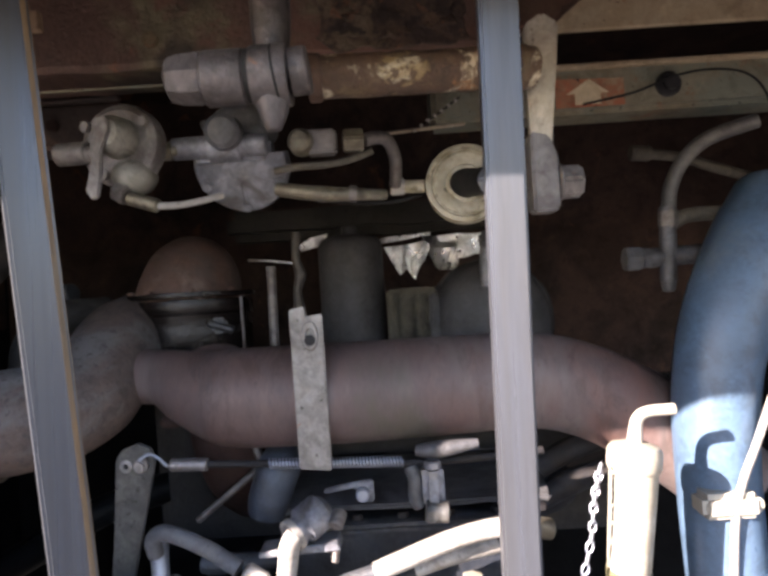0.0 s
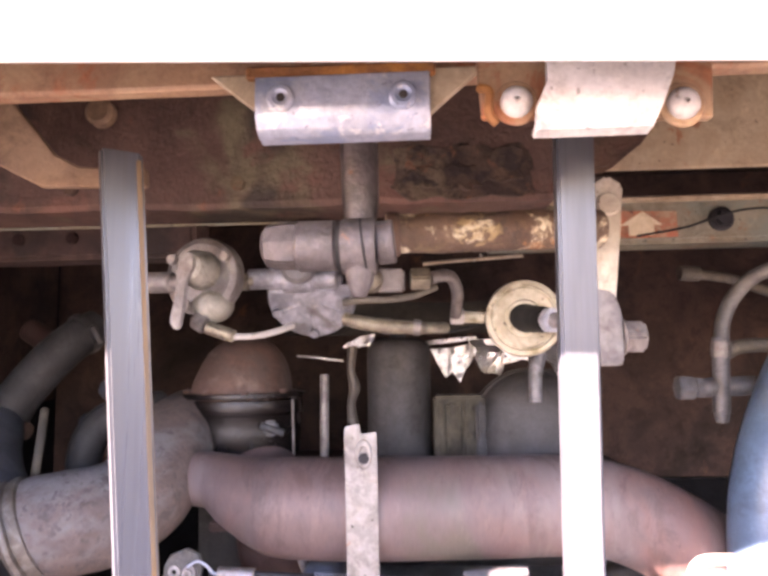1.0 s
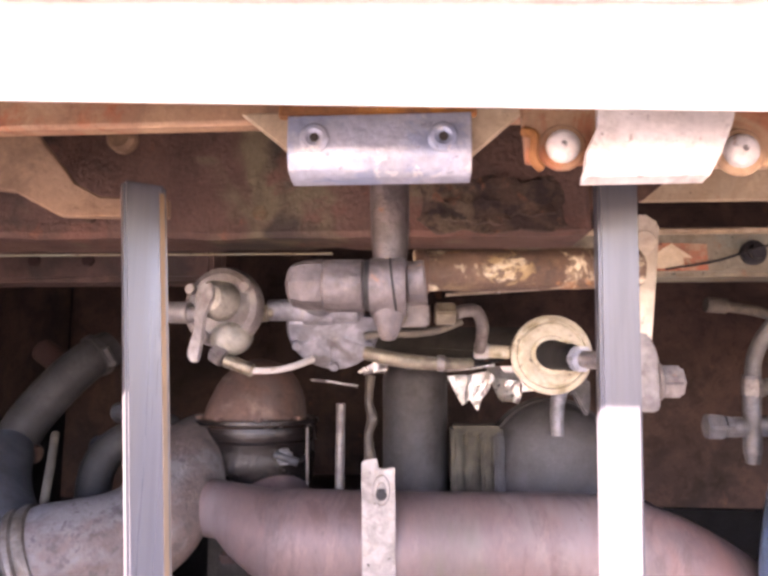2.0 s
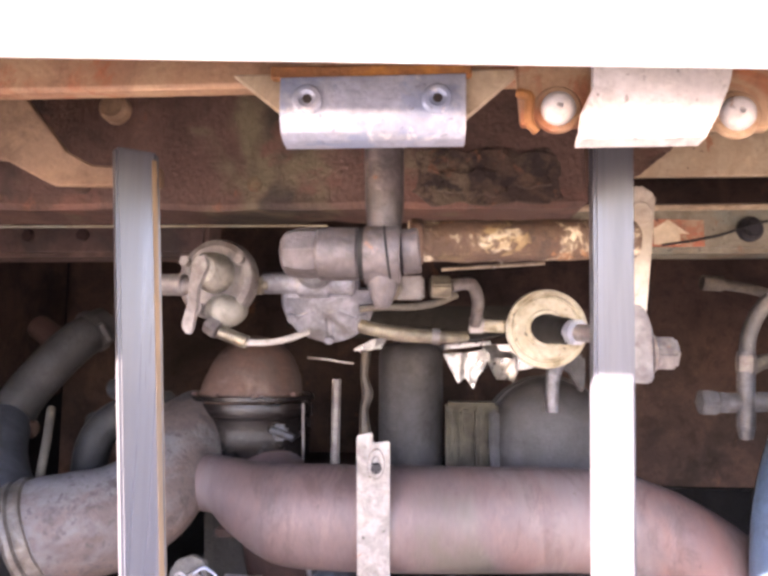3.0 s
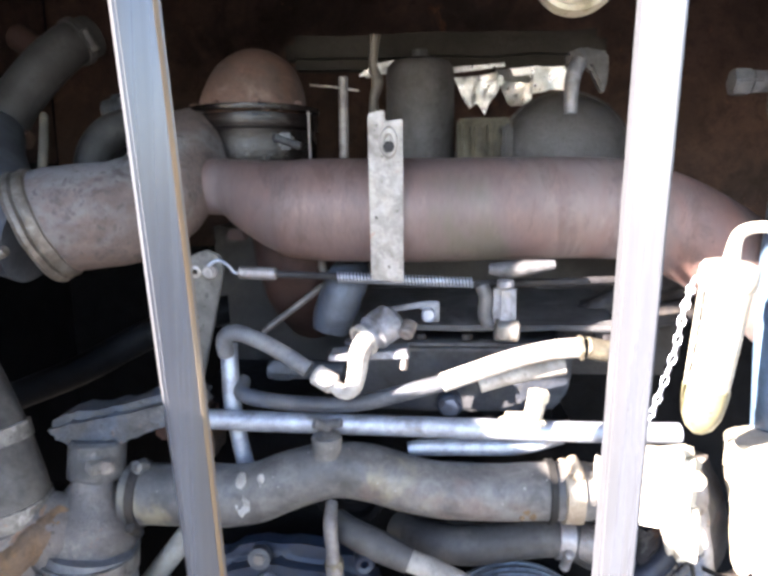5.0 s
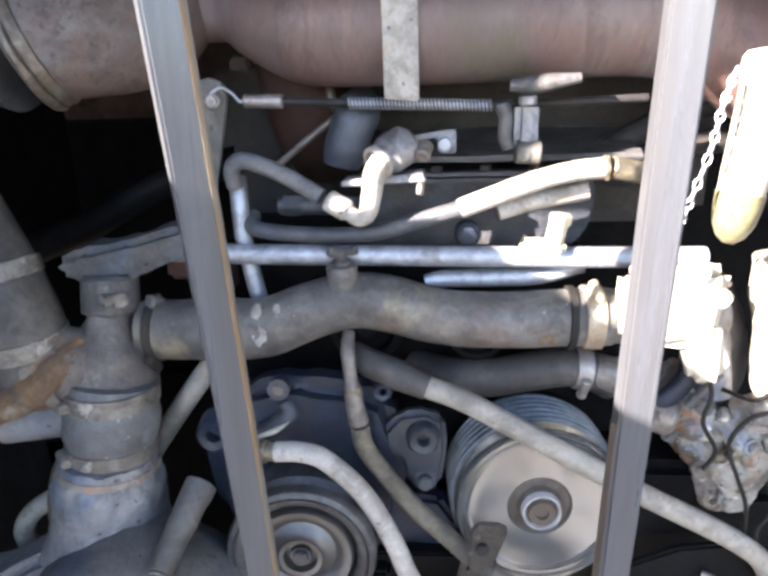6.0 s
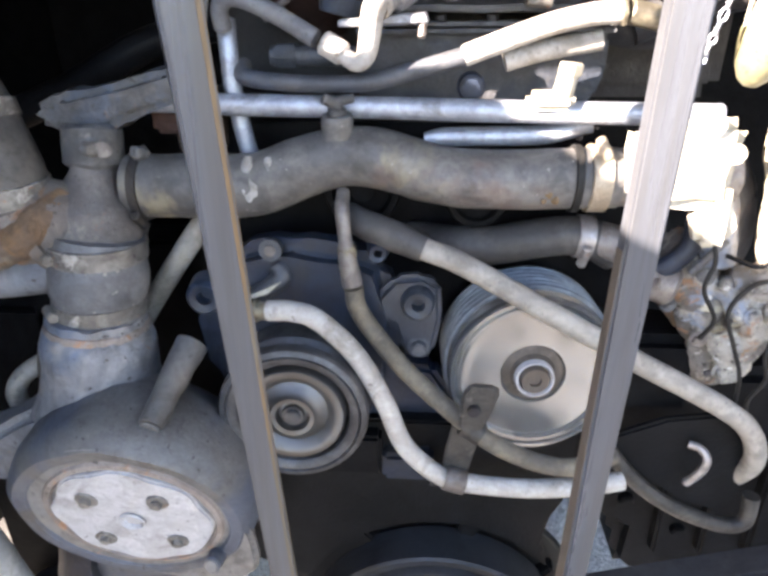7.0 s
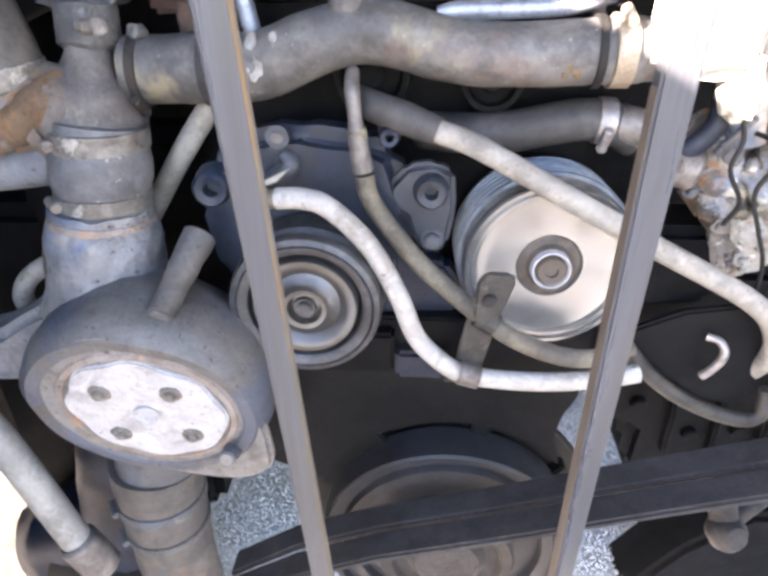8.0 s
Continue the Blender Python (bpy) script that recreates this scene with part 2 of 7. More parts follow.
    "white_cap": surf("white_cap", (0.43, 0.43, 0.445), (0.36, 0.355, 0.36), 0.6, scale=45, bump=0.4, spots=0.16, spot_col=(0.17, 0.165, 0.165)),
    "foil": surf("foil", (0.93, 0.93, 0.93), (0.86, 0.85, 0.83), 0.30, metal=0.9, scale=90, bump=0.5),
    "lime_scale": surf("lime_scale", (0.31, 0.295, 0.265), (0.20, 0.19, 0.18), 0.7, rust=0.42, rust_col=(0.13, 0.065, 0.032), scale=26, bump=1.0, spots=0.35, patch=(((0.055, 0.050, 0.046), 20, 0.50, 0.58), ((0.52, 0.48, 0.38), 24, 0.54, 0.62), ((0.17, 0.22, 0.30), 17, 0.58, 0.68), ((0.55, 0.54, 0.53), 55, 0.62, 0.70))),
    "blue_paint": surf("blue_paint", (0.017, 0.025, 0.042), (0.011, 0.015, 0.024), 0.40, scale=20, bump=0.35, dust=0.15, dust_col=(0.040, 0.041, 0.044), spec=0.25, patch=(((0.022, 0.023, 0.025), 10, 0.50, 0.66),)),
    "label_red": surf("label_red", (0.46, 0.13, 0.06), (0.34, 0.17, 0.095), 0.7, scale=40, bump=0.15, patch=(((0.40, 0.30, 0.19), 28, 0.52, 0.66),), spots=0.2),
    "label_white": surf("label_white", (0.72, 0.60, 0.40), (0.6, 0.48, 0.3), 0.6, scale=50, bump=0.1, grime=0.12),
    "belt": surf("belt", (0.040, 0.040, 0.043), (0.028, 0.028, 0.030), 0.6, scale=18, bump=0.12, dust=0.25, dust_col=(0.07, 0.07, 0.07), spec=0.15),
    "dirty_white": surf("dirty_white", (0.62, 0.60, 0.565), (0.50, 0.475, 0.44), 0.5, rust=0.16, rust_col=(0.20, 0.12, 0.075), scale=28, bump=0.3, spots=0.22, spot_col=(0.22, 0.20, 0.185), patch=(((0.36, 0.345, 0.33), 30, 0.58, 0.68),)),
    "rusty_cast": surf("rusty_cast", (0.165, 0.145, 0.130), (0.105, 0.088, 0.080), 0.6, scale=13, bump=0.8, rust=0.45, rust_col=(0.125, 0.062, 0.030), dust=0.2, spots=0.2, patch=(((0.070, 0.064, 0.060), 11, 0.48, 0.60), ((0.235, 0.215, 0.195), 20, 0.62, 0.74))),
    "drum_black": surf("drum_black", (0.013, 0.009, 0.0085), (0.008, 0.006, 0.006), 0.24, scale=26, bump=0.5, spec=0.5),
    "clamp_dull": surf("clamp_dull", (0.22, 0.20, 0.18), (0.14, 0.12, 0.10), 0.5, metal=0.5, scale=60, bump=0.3, rust=0.2),
    "frame_rust": surf("frame_rust", (0.27, 0.175, 0.105), (0.19, 0.115, 0.068), 0.7, rust=0.4, rust_col=(0.12, 0.05, 0.024), scale=18, bump=0.4),
    "pipe_cream": surf("pipe_cream", (0.30, 0.295, 0.28), (0.22, 0.215, 0.205), 0.55, scale=22, bump=0.2, spots=0.15, dust=0.2),
    "bar_brown": surf("bar_brown", (0.100, 0.080, 0.064), (0.075, 0.058, 0.046), 0.6, rust=0.3, rust_col=(0.085, 0.046, 0.024), scale=40, bump=0.2, streak=(1, 1, 0.10), patch=(((0.15, 0.145, 0.135), 12, 0.56, 0.68),), grime=0.12),
    "rubber_dark": surf("rubber_dark", (0.040, 0.038, 0.038), (0.026, 0.025, 0.025), 0.6, scale=24, bump=0.3, dust=0.35, dust_col=(0.085, 0.08, 0.072), spec=0.3),
    "grimy_cast": surf("grimy_cast", (0.088, 0.088, 0.090), (0.052, 0.052, 0.054), 0.55, scale=40, bump=0.9, rust=0.3, rust_col=(0.075, 0.044, 0.028), spots=0.25, patch=(((0.17, 0.162, 0.152), 32, 0.58, 0.72), ((0.060, 0.078, 0.108), 16, 0.52, 0.66))),
    "rust_dark": surf("rust_dark", (0.050, 0.024, 0.019), (0.032, 0.018, 0.015), 0.7, scale=16, bump=0.4, spec=0.25),
    "bay_rust": surf("bay_rust", (0.056, 0.032, 0.024), (0.034, 0.020, 0.016), 0.8, scale=9, bump=0.5, rust=0.3, rust_col=(0.06, 0.026, 0.014), spec=0.15, patch=(((0.016, 0.013, 0.012), 5, 0.46, 0.64),)),
    # Near-black base with little gloss; it carries the deep shade of the bay.
    "oily_shade_black": surf("oily_shade_black", (0.0085, 0.0088, 0.0100), (0.0055, 0.0057, 0.0065), 0.42, scale=22, bump=0.35, spec=0.06),
    "rib_olive": surf("rib_olive", (0.090, 0.080, 0.056), (0.058, 0.051, 0.038), 0.65, scale=30, bump=0.5, spec=0.25, dust=0.3, dust_col=(0.115, 0.102, 0.075)),
    "steel_blue": surf("steel_blue", (0.072, 0.080, 0.096), (0.048, 0.053, 0.061), 0.5, metal=0.25, scale=24, bump=0.4, dust=0.3, dust_col=(0.11, 0.103, 0.095), rust=0.1),
    "damper_grey": surf("damper_grey", (0.022, 0.024, 0.029), (0.015, 0.0165, 0.019), 0.42, scale=16, bump=0.2, dust=0.2, dust_col=(0.045, 0.045, 0.046), spec=0.3),
    "rubber_mid": surf("rubber_mid", (0.055, 0.053, 0.053), (0.036, 0.035, 0.035), 0.55, scale=24, bump=0.35, dust=0.45, dust_col=(0.13, 0.12, 0.108), spec=0.35, patch=(((0.085, 0.08, 0.074), 14, 0.5, 0.66),)),
    "latch_iron": surf("latch_iron", (0.108, 0.094, 0.092), (0.072, 0.062, 0.060), 0.48, metal=0.35, scale=50, bump=0.6, rust=0.25, rust_col=(0.10, 0.05, 0.03), dust=0.25, dust_col=(0.15, 0.13, 0.118), patch=(((0.045, 0.038, 0.035), 24, 0.52, 0.66), ((0.17, 0.165, 0.165), 30, 0.62, 0.72))),
    "hub_grime": surf("hub_grime", (0.105, 0.086, 0.070), (0.065, 0.052, 0.043), 0.6, metal=0.3, scale=50, bump=0.4, dust=0.3, dust_col=(0.17, 0.145, 0.12)),
    "groove_steel": surf("groove_steel", (0.17, 0.20, 0.235), (0.11, 0.128, 0.15), 0.42, metal=0.5, scale=40, bump=0.2, dust=0.2, dust_col=(0.22, 0.225, 0.22)),
    "coupling_rubber": surf("coupling_rubber", (0.115, 0.122, 0.135), (0.085, 0.086, 0.092), 0.55, scale=24, bump=0.4, dust=0.5, dust_col=(0.215, 0.205, 0.19), patch=(((0.17, 0.175, 0.185), 14, 0.48, 0.66),), spots=0.15, spot_col=(0.30, 0.28, 0.25)),
    "grimy_band": surf("grimy_band", (0.215, 0.205, 0.19), (0.13, 0.12, 0.11), 0.5, metal=0.4, scale=50, bump=0.5, rust=0.25, dust=0.3, dust_col=(0.22, 0.20, 0.17), patch=(((0.42, 0.41, 0.39), 34, 0.56, 0.66), ((0.075, 0.07, 0.065), 22, 0.54, 0.66)), spots=0.2),
    "dapple_white": surf("dapple_white", (0.34, 0.33, 0.32), (0.24, 0.23, 0.215), 0.7, scale=80, bump=0.3, spots=0.3, spot_col=(0.12, 0.115, 0.11)),
    "asphalt": surf("asphalt", (0.095, 0.086, 0.075), (0.068, 0.062, 0.054), 0.9, scale=3, bump=0.6, fine=200, dust=0.3, dust_col=(0.13, 0.114, 0.094), spots=0.3, spot_col=(0.13, 0.125, 0.12)),
    "tab_grime": surf("tab_grime", (0.040, 0.037, 0.034), (0.022, 0.021, 0.020), 0.5, metal=0.15, scale=45, bump=0.7, dust=0.3, dust_col=(0.075, 0.068, 0.058), patch=(((0.10, 0.092, 0.080), 40, 0.60, 0.70),)),
    # Rust brown, raised and reddened to stand for flare over the upper bay.
    "bay_haze_brown": surf("bay_haze_brown", (0.094, 0.057, 0.045), (0.060, 0.038, 0.031), 0.8, scale=9, bump=0.5, rust=0.25, rust_col=(0.085, 0.040, 0.025), spec=0.2, patch=(((0.030, 0.022, 0.019), 5, 0.50, 0.66),)),
    "elbow_blue": surf("elbow_blue", (0.066, 0.082, 0.108), (0.044, 0.052, 0.066), 0.45, metal=0.1, scale=22, bump=0.5, dust=0.3, dust_col=(0.11, 0.108, 0.105), rust=0.12),
    "soot_blue": surf("soot_blue", (0.078, 0.076, 0.078), (0.052, 0.050, 0.050), 0.55, scale=14, bump=0.35, dust=0.35, dust_col=(0.11, 0.103, 0.09), spec=0.3),
    "tube_olive": surf("tube_olive", (0.034, 0.030, 0.025), (0.021, 0.019, 0.016), 0.6, scale=12, bump=0.5, dust=0.35, dust_col=(0.055, 0.048, 0.038), rust=0.15, rust_col=(0.035, 0.019, 0.011), spec=0.25),
    "hose_grey": surf("hose_grey", (0.135, 0.145, 0.160), (0.098, 0.102, 0.112), 0.6, scale=40, bump=0.3, dust=0.4, dust_col=(0.19, 0.187, 0.18), spots=0.2, spot_col=(0.07, 0.07, 0.07)),
    "hose_brown": surf("hose_brown", (0.075, 0.068, 0.064), (0.050, 0.047, 0.046), 0.6, scale=24, bump=0.4, dust=0.4, dust_col=(0.125, 0.112, 0.10), patch=(((0.11, 0.075, 0.055), 14, 0.58, 0.7),)),
    "pump_body": surf("pump_body", (0.130, 0.126, 0.124), (0.094, 0.090, 0.088), 0.5, metal=0.15, scale=22, bump=0.5, dust=0.3, dust_col=(0.145, 0.132, 0.115), rust=0.10, spots=0.2, patch=(((0.072, 0.088, 0.122), 5, 0.42, 0.56), ((0.078, 0.070, 0.062), 8, 0.54, 0.66))),
    "pump_flange": surf("pump_flange", (0.195, 0.189, 0.184), (0.140, 0.134, 0.130), 0.6, metal=0.15, scale=30, bump=0.4, dust=0.35, dust_col=(0.25, 0.228, 0.20), rust=0.2, rust_col=(0.16, 0.095, 0.06), spots=0.3, spot_col=(0.05, 0.05, 0.052), patch=(((0.175, 0.178, 0.188), 12, 0.52, 0.66),)),
    "lug_navy": surf("lug_navy", (0.034, 0.042, 0.058), (0.022, 0.028, 0.038), 0.45, metal=0.1, scale=24, bump=0.5, dust=0.25, dust_col=(0.062, 0.062, 0.062), patch=(((0.016, 0.022, 0.034), 16, 0.5, 0.62),)),
    "navy": surf("navy", (0.017, 0.028, 0.050), (0.011, 0.017, 0.030), 0.36, scale=18, bump=0.4, dust=0.2, dust_col=(0.040, 0.042, 0.046), spec=0.4, patch=(((0.024, 0.024, 0.026), 9, 0.50, 0.66),)),
    # Far darker than the cover's own grey: the shade down low is in the colour.
    "cover_shade_grey": surf("cover_shade_grey", (0.0072, 0.0076, 0.0088), (0.0050, 0.0053, 0.0060), 0.5, scale=16, bump=0.4, dust=0.3, dust_col=(0.013, 0.013, 0.014), spec=0.12),
    "turned_steel": turned("turned_steel", (0.47, 0.485, 0.495), (0.34, 0.35, 0.35), (0.22, 0.23, 0.225), 0.24),
    "turned_iron": turned("turned_iron", (0.165, 0.162, 0.160), (0.115, 0.112, 0.110), (0.075, 0.070, 0.066), 0.46),
    "pebble": pebbles("pebble"),
    "rim_rust": surf("rim_rust", (0.27, 0.235, 0.215), (0.20, 0.165, 0.145), 0.6, metal=0.15, scale=24, bump=0.4, rust=0.4, rust_col=(0.18, 0.095, 0.055), spots=0.2),
    "cap_iron": surf("cap_iron", (0.098, 0.100, 0.108), (0.066, 0.066, 0.070), 0.5, metal=0.2, scale=60, bump=0.5, dust=0.3, dust_col=(0.14, 0.13, 0.112)),
    "lug_iron": surf("lug_iron", (0.052, 0.055, 0.062), (0.034, 0.036, 0.041), 0.5, metal=0.15, scale=24, bump=0.5, dust=0.35, dust_col=(0.090, 0.085, 0.078), patch=(((0.020, 0.026, 0.038), 16, 0.5, 0.62),)),
    "rust_flakes": surf("rust_flakes", (0.092, 0.056, 0.037), (0.050, 0.031, 0.023), 0.75, rust=0.35, rust_col=(0.10, 0.045, 0.024), dust=0.3, dust_col=(0.155, 0.118, 0.068), scale=45, bump=1.0, patch=(((0.145, 0.108, 0.066), 34, 0.56, 0.66), ((0.030, 0.019, 0.015), 42, 0.55, 0.63))),
    "hanger_iron": surf("hanger_iron", (0.066, 0.056, 0.044), (0.038, 0.033, 0.028), 0.5, metal=0.3, scale=50, bump=0.5, dust=0.3, dust_col=(0.11, 0.10, 0.08)),
    "neck_cast": surf("neck_cast", (0.128, 0.116, 0.110), (0.088, 0.078, 0.075), 0.6, scale=16, bump=0.9, rust=0.32, rust_col=(0.115, 0.058, 0.036), dust=0.3, dust_col=(0.17, 0.15, 0.13), patch=(((0.075, 0.082, 0.100), 14, 0.50, 0.62), ((0.19, 0.165, 0.14), 26, 0.60, 0.70), ((0.150, 0.075, 0.045), 12, 0.60, 0.68)), spots=0.2),
    "beam_grime": surf("beam_grime", (0.135, 0.074, 0.052), (0.090, 0.048, 0.035), 0.65, rust=0.25, rust_col=(0.095, 0.038, 0.021), scale=11, bump=1.0, patch=(((0.165, 0.138, 0.078), 6, 0.55, 0.63), ((0.030, 0.021, 0.017), 5, 0.55, 0.64), ((0.15, 0.070, 0.048), 14, 0.58, 0.68))),
    "rail_brown": surf("rail_brown", (0.096, 0.055, 0.043), (0.066, 0.038, 0.031), 0.7, rust=0.2, rust_col=(0.080, 0.036, 0.023), scale=12, bump=0.7, patch=(((0.13, 0.082, 0.062), 7, 0.56, 0.66), ((0.032, 0.023, 0.019), 6, 0.53, 0.63))),
    "plate_grey": surf("plate_grey", (0.125, 0.122, 0.116), (0.085, 0.082, 0.078), 0.45, metal=0.35, scale=40, bump=0.5, rust=0.18, dust=0.3, dust_col=(0.19, 0.18, 0.16), patch=(((0.045, 0.042, 0.040), 20, 0.56, 0.66),), spots=0.25),
    "cover_haze": surf("cover_haze", (0.105, 0.106, 0.110), (0.065, 0.065, 0.068), 0.42, scale=20, bump=0.7, dust=0.3, dust_col=(0.13, 0.122, 0.11), patch=(((0.03, 0.03, 0.032), 12, 0.52, 0.62),), spots=0.25),
    "head_iron": surf("head_iron", (0.032, 0.029, 0.028), (0.020, 0.018, 0.018), 0.5, metal=0.1, scale=20, bump=0.7, dust=0.3, dust_col=(0.050, 0.044, 0.039), patch=(((0.010, 0.009, 0.009), 10, 0.54, 0.64),)),
    "valve_pale": surf("valve_pale", (0.245, 0.235, 0.200), (0.165, 0.155, 0.128), 0.5, metal=0.25, scale=60, bump=0.4, dust=0.3, dust_col=(0.26, 0.24, 0.195), patch=(((0.10, 0.092, 0.075), 30, 0.54, 0.66),)),
    "lever_cream": surf("lever_cream", (0.50, 0.455, 0.365), (0.40, 0.345, 0.260), 0.5, rust=0.22, rust_col=(0.15, 0.075, 0.035), scale=26, bump=0.3, spots=0.2, spot_col=(0.10, 0.065, 0.04), patch=(((0.25, 0.20, 0.145), 30, 0.60, 0.70),)),
    "hose_pale_blue": surf("hose_pale_blue", (0.155, 0.172, 0.200), (0.110, 0.120, 0.140), 0.6, scale=24, bump=0.4, dust=0.4, dust_col=(0.21, 0.20, 0.19), spots=0.25),
    "shade_olive_plastic": surf("shade_olive_plastic", (0.150, 0.138, 0.078), (0.105, 0.098, 0.058), 0.4, scale=40, bump=0.2, dust=0.3, dust_col=(0.24, 0.22, 0.15), spots=0.2),
    "hose_shaded": surf("hose_shaded", (0.070, 0.074, 0.082), (0.044, 0.050, 0.062), 0.5, scale=20, bump=0.4, dust=0.4, dust_col=(0.125, 0.12, 0.112), patch=(((0.036, 0.048, 0.072), 10, 0.50, 0.62),)),
    "orange_cast": surf("orange_cast", (0.165, 0.088, 0.036), (0.110, 0.072, 0.048), 0.75, scale=24, bump=1.0, rust=0.3, rust_col=(0.11, 0.048, 0.020), patch=(((0.20, 0.175, 0.145), 22, 0.54, 0.64), ((0.070, 0.054, 0.044), 18, 0.50, 0.60))),
    "ground": surf("ground", (0.62, 0.61, 0.59), (0.54, 0.53, 0.51), 0.9, scale=22, bump=1.0, fine=330, spots=0.2, spot_col=(0.32, 0.315, 0.30), grime=0.2),
}


# ---- shaping helpers ----
def finish(bm, sharp=38):
    bmesh.ops.recalc_face_normals(bm, faces=bm.faces)
    for f in bm.faces:
        f.smooth = True
    lim = radians(sharp)
    for e in bm.edges:
        if len(e.link_faces) == 2:
            e.smooth = e.calc_face_angle(0.0) < lim


def link(name, bm, mat):
    finish(bm)
    me = bpy.data.meshes.new(name)
    bm.to_mesh(me)
    bm.free()
    me.materials.append(M[mat])
    return new(name, me)


def part(name, bm, mat, parent, label=""):
    ob = link(name, bm, mat)
    ob.parent = parent
    if parent.parent is None:
        ob.matrix_parent_inverse = Matrix.Translation(-Vector(parent.location))
    if label:
        ob["label"] = label
    return ob


def thing(name, base, label, category, group="", kind=""):
    ob = new(name)
    ob.empty_display_size = 0.02
    ob.location = base
    return tagged(ob, label, category, group, kind)


def single(name, bm, mat, label, category, group="", kind=""):
    return tagged(link(name, bm, mat), label, category, group, kind)


def B():
    return bmesh.new()


def XZ(y):
    """Outlines drawn in x and z, extruded towards the eye from depth y."""
    return Matrix(((1, 0, 0, 0), (0, 0, -1, y), (0, 1, 0, 0), (0, 0, 0, 1)))


def along(p, d):
    """A frame at p whose z runs along d."""
    q = Vector(d).to_track_quat("Z", "Y")
    return Matrix.Translation(p) @ q.to_matrix().to_4x4()


def prism(bm, outline, depth, m, bevel=0.0, seg=1):
    vs = [bm.verts.new(m @ Vector((x, y, 0))) for x, y in outline]
    f = bm.faces.new(vs)
    ext = bmesh.ops.extrude_face_region(bm, geom=[f])
    up = m.to_3x3() @ Vector((0, 0, depth))
    nv = [v for v in ext["geom"] if isinstance(v, bmesh.types.BMVert)]
    bmesh.ops.translate(bm, verts=nv, vec=up)
    if bevel:
        allv = set(vs) | set(nv)
        es = [e for e in bm.edges if e.verts[0] in allv and e.verts[1] in allv]
        bmesh.ops.bevel(bm, geom=es, offset=bevel, segments=seg, affect="EDGES", clamp_overlap=True)
    return bm


def block(bm, c, s, bevel=0.002, m=Matrix(), seg=2):
    x, y, z = (v / 2 for v in s)
    prism(bm, [(-x, -y), (x, -y), (x, y), (-x, y)], 2 * z, m @ Matrix.Translation(Vector(c) - Vector((0, 0, z))), bevel, seg)
    return bm


def lathe(bm, profile, m, seg=28, squash=(1, 1)):
    rings = []
    for r, h in profile:
        if r <= 1e-6:
            rings.append([bm.verts.new(m @ Vector((0, 0, h)))])
        else:
            rings.append([bm.verts.new(m @ Vector((squash[0] * r * math.cos(2 * math.pi * k / seg), squash[1] * r * math.sin(2 * math.pi * k / seg), h))) for k in range(seg)])
    for a, b in zip(rings, rings[1:]):
        for k in range(seg):
            j = (k + 1) % seg
            if len(a) == 1 and len(b) == 1:
                continue
            if len(a) == 1:
                bm.faces.new((a[0], b[j], b[k]))
            elif len(b) == 1:
                bm.faces.new((a[k], a[j], b[0]))
            else:
                bm.faces.new((a[k], a[j], b[j], b[k]))
    return bm


def rod(bm, p, q, r, bevel=0.0012, seg=24):
    d = Vector(q) - Vector(p)
    h = d.length
    b = min(bevel, r * 0.4, h * 0.4)
    return lathe(bm, [(0, 0), (r - b, 0), (r, b), (r, h - b), (r - b, h), (0, h)], along(p, d), seg)


def hexa(bm, p, d, r, h, bevel=0.001, sides=6, turn=0.0):
    pts = [(r * math.cos(turn + 2 * math.pi * k / sides), r * math.sin(turn + 2 * math.pi * k / sides)) for k in range(sides)]
    return prism(bm, pts, h, along(p, d), bevel, 2)


def spline(pts, res=8):
    P = [Vector(p) for p in pts]
    P = [2 * P[0] - P[1]] + P + [2 * P[-1] - P[-2]]
    out = []
    for k in range(1, len(P) - 2):
        a, b, c, d = P[k - 1 : k + 3]
        for s in range(res):
            t = s / res
            out.append((0.5 * ((2 * b) + (c - a) * t + (2 * a - 5 * b + 4 * c - d) * t * t + (3 * b - a - 3 * c + d) * t ** 3), k - 1 + t))
    out.append((P[-2], len(P) - 3))
    return out


def tube(bm, pts, r, seg=16, res=8, cap=True, hollow=0.0):
    """A round hose through pts; r: one radius, or one for each point."""
    rs = [r] * len(pts) if isinstance(r, (int, float)) else list(r)
    line = spline(pts, res)
    rings, up = [], None
    for k, (p, u) in enumerate(line):
        a, b = line[max(0, k - 1)][0], line[min(len(line) - 1, k + 1)][0]
        t = (b - a).normalized()
        if up is None:
            up = t.orthogonal().normalized()
        up = (up - t * up.dot(t)).normalized()
        side = t.cross(up)
        i = min(int(u), len(rs) - 2)
        rad = rs[i] + (rs[i + 1] - rs[i]) * (u - i)
        rings.append([bm.verts.new(p + rad * (math.cos(2 * math.pi * n / seg) * up + math.sin(2 * math.pi * n / seg) * side)) for n in range(seg)])
    for a, b in zip(rings, rings[1:]):
        for k in range(seg):
            j = (k + 1) % seg
            bm.faces.new((a[k], a[j], b[j], b[k]))
    if cap:
        bm.faces.new(rings[0][::-1])
        bm.faces.new(rings[-1])
    return bm


def rough_up(bm, amp, sc):
    for v in bm.verts:
        n = noise.noise_vector(v.co * sc)
        v.co += n * amp
    return bm


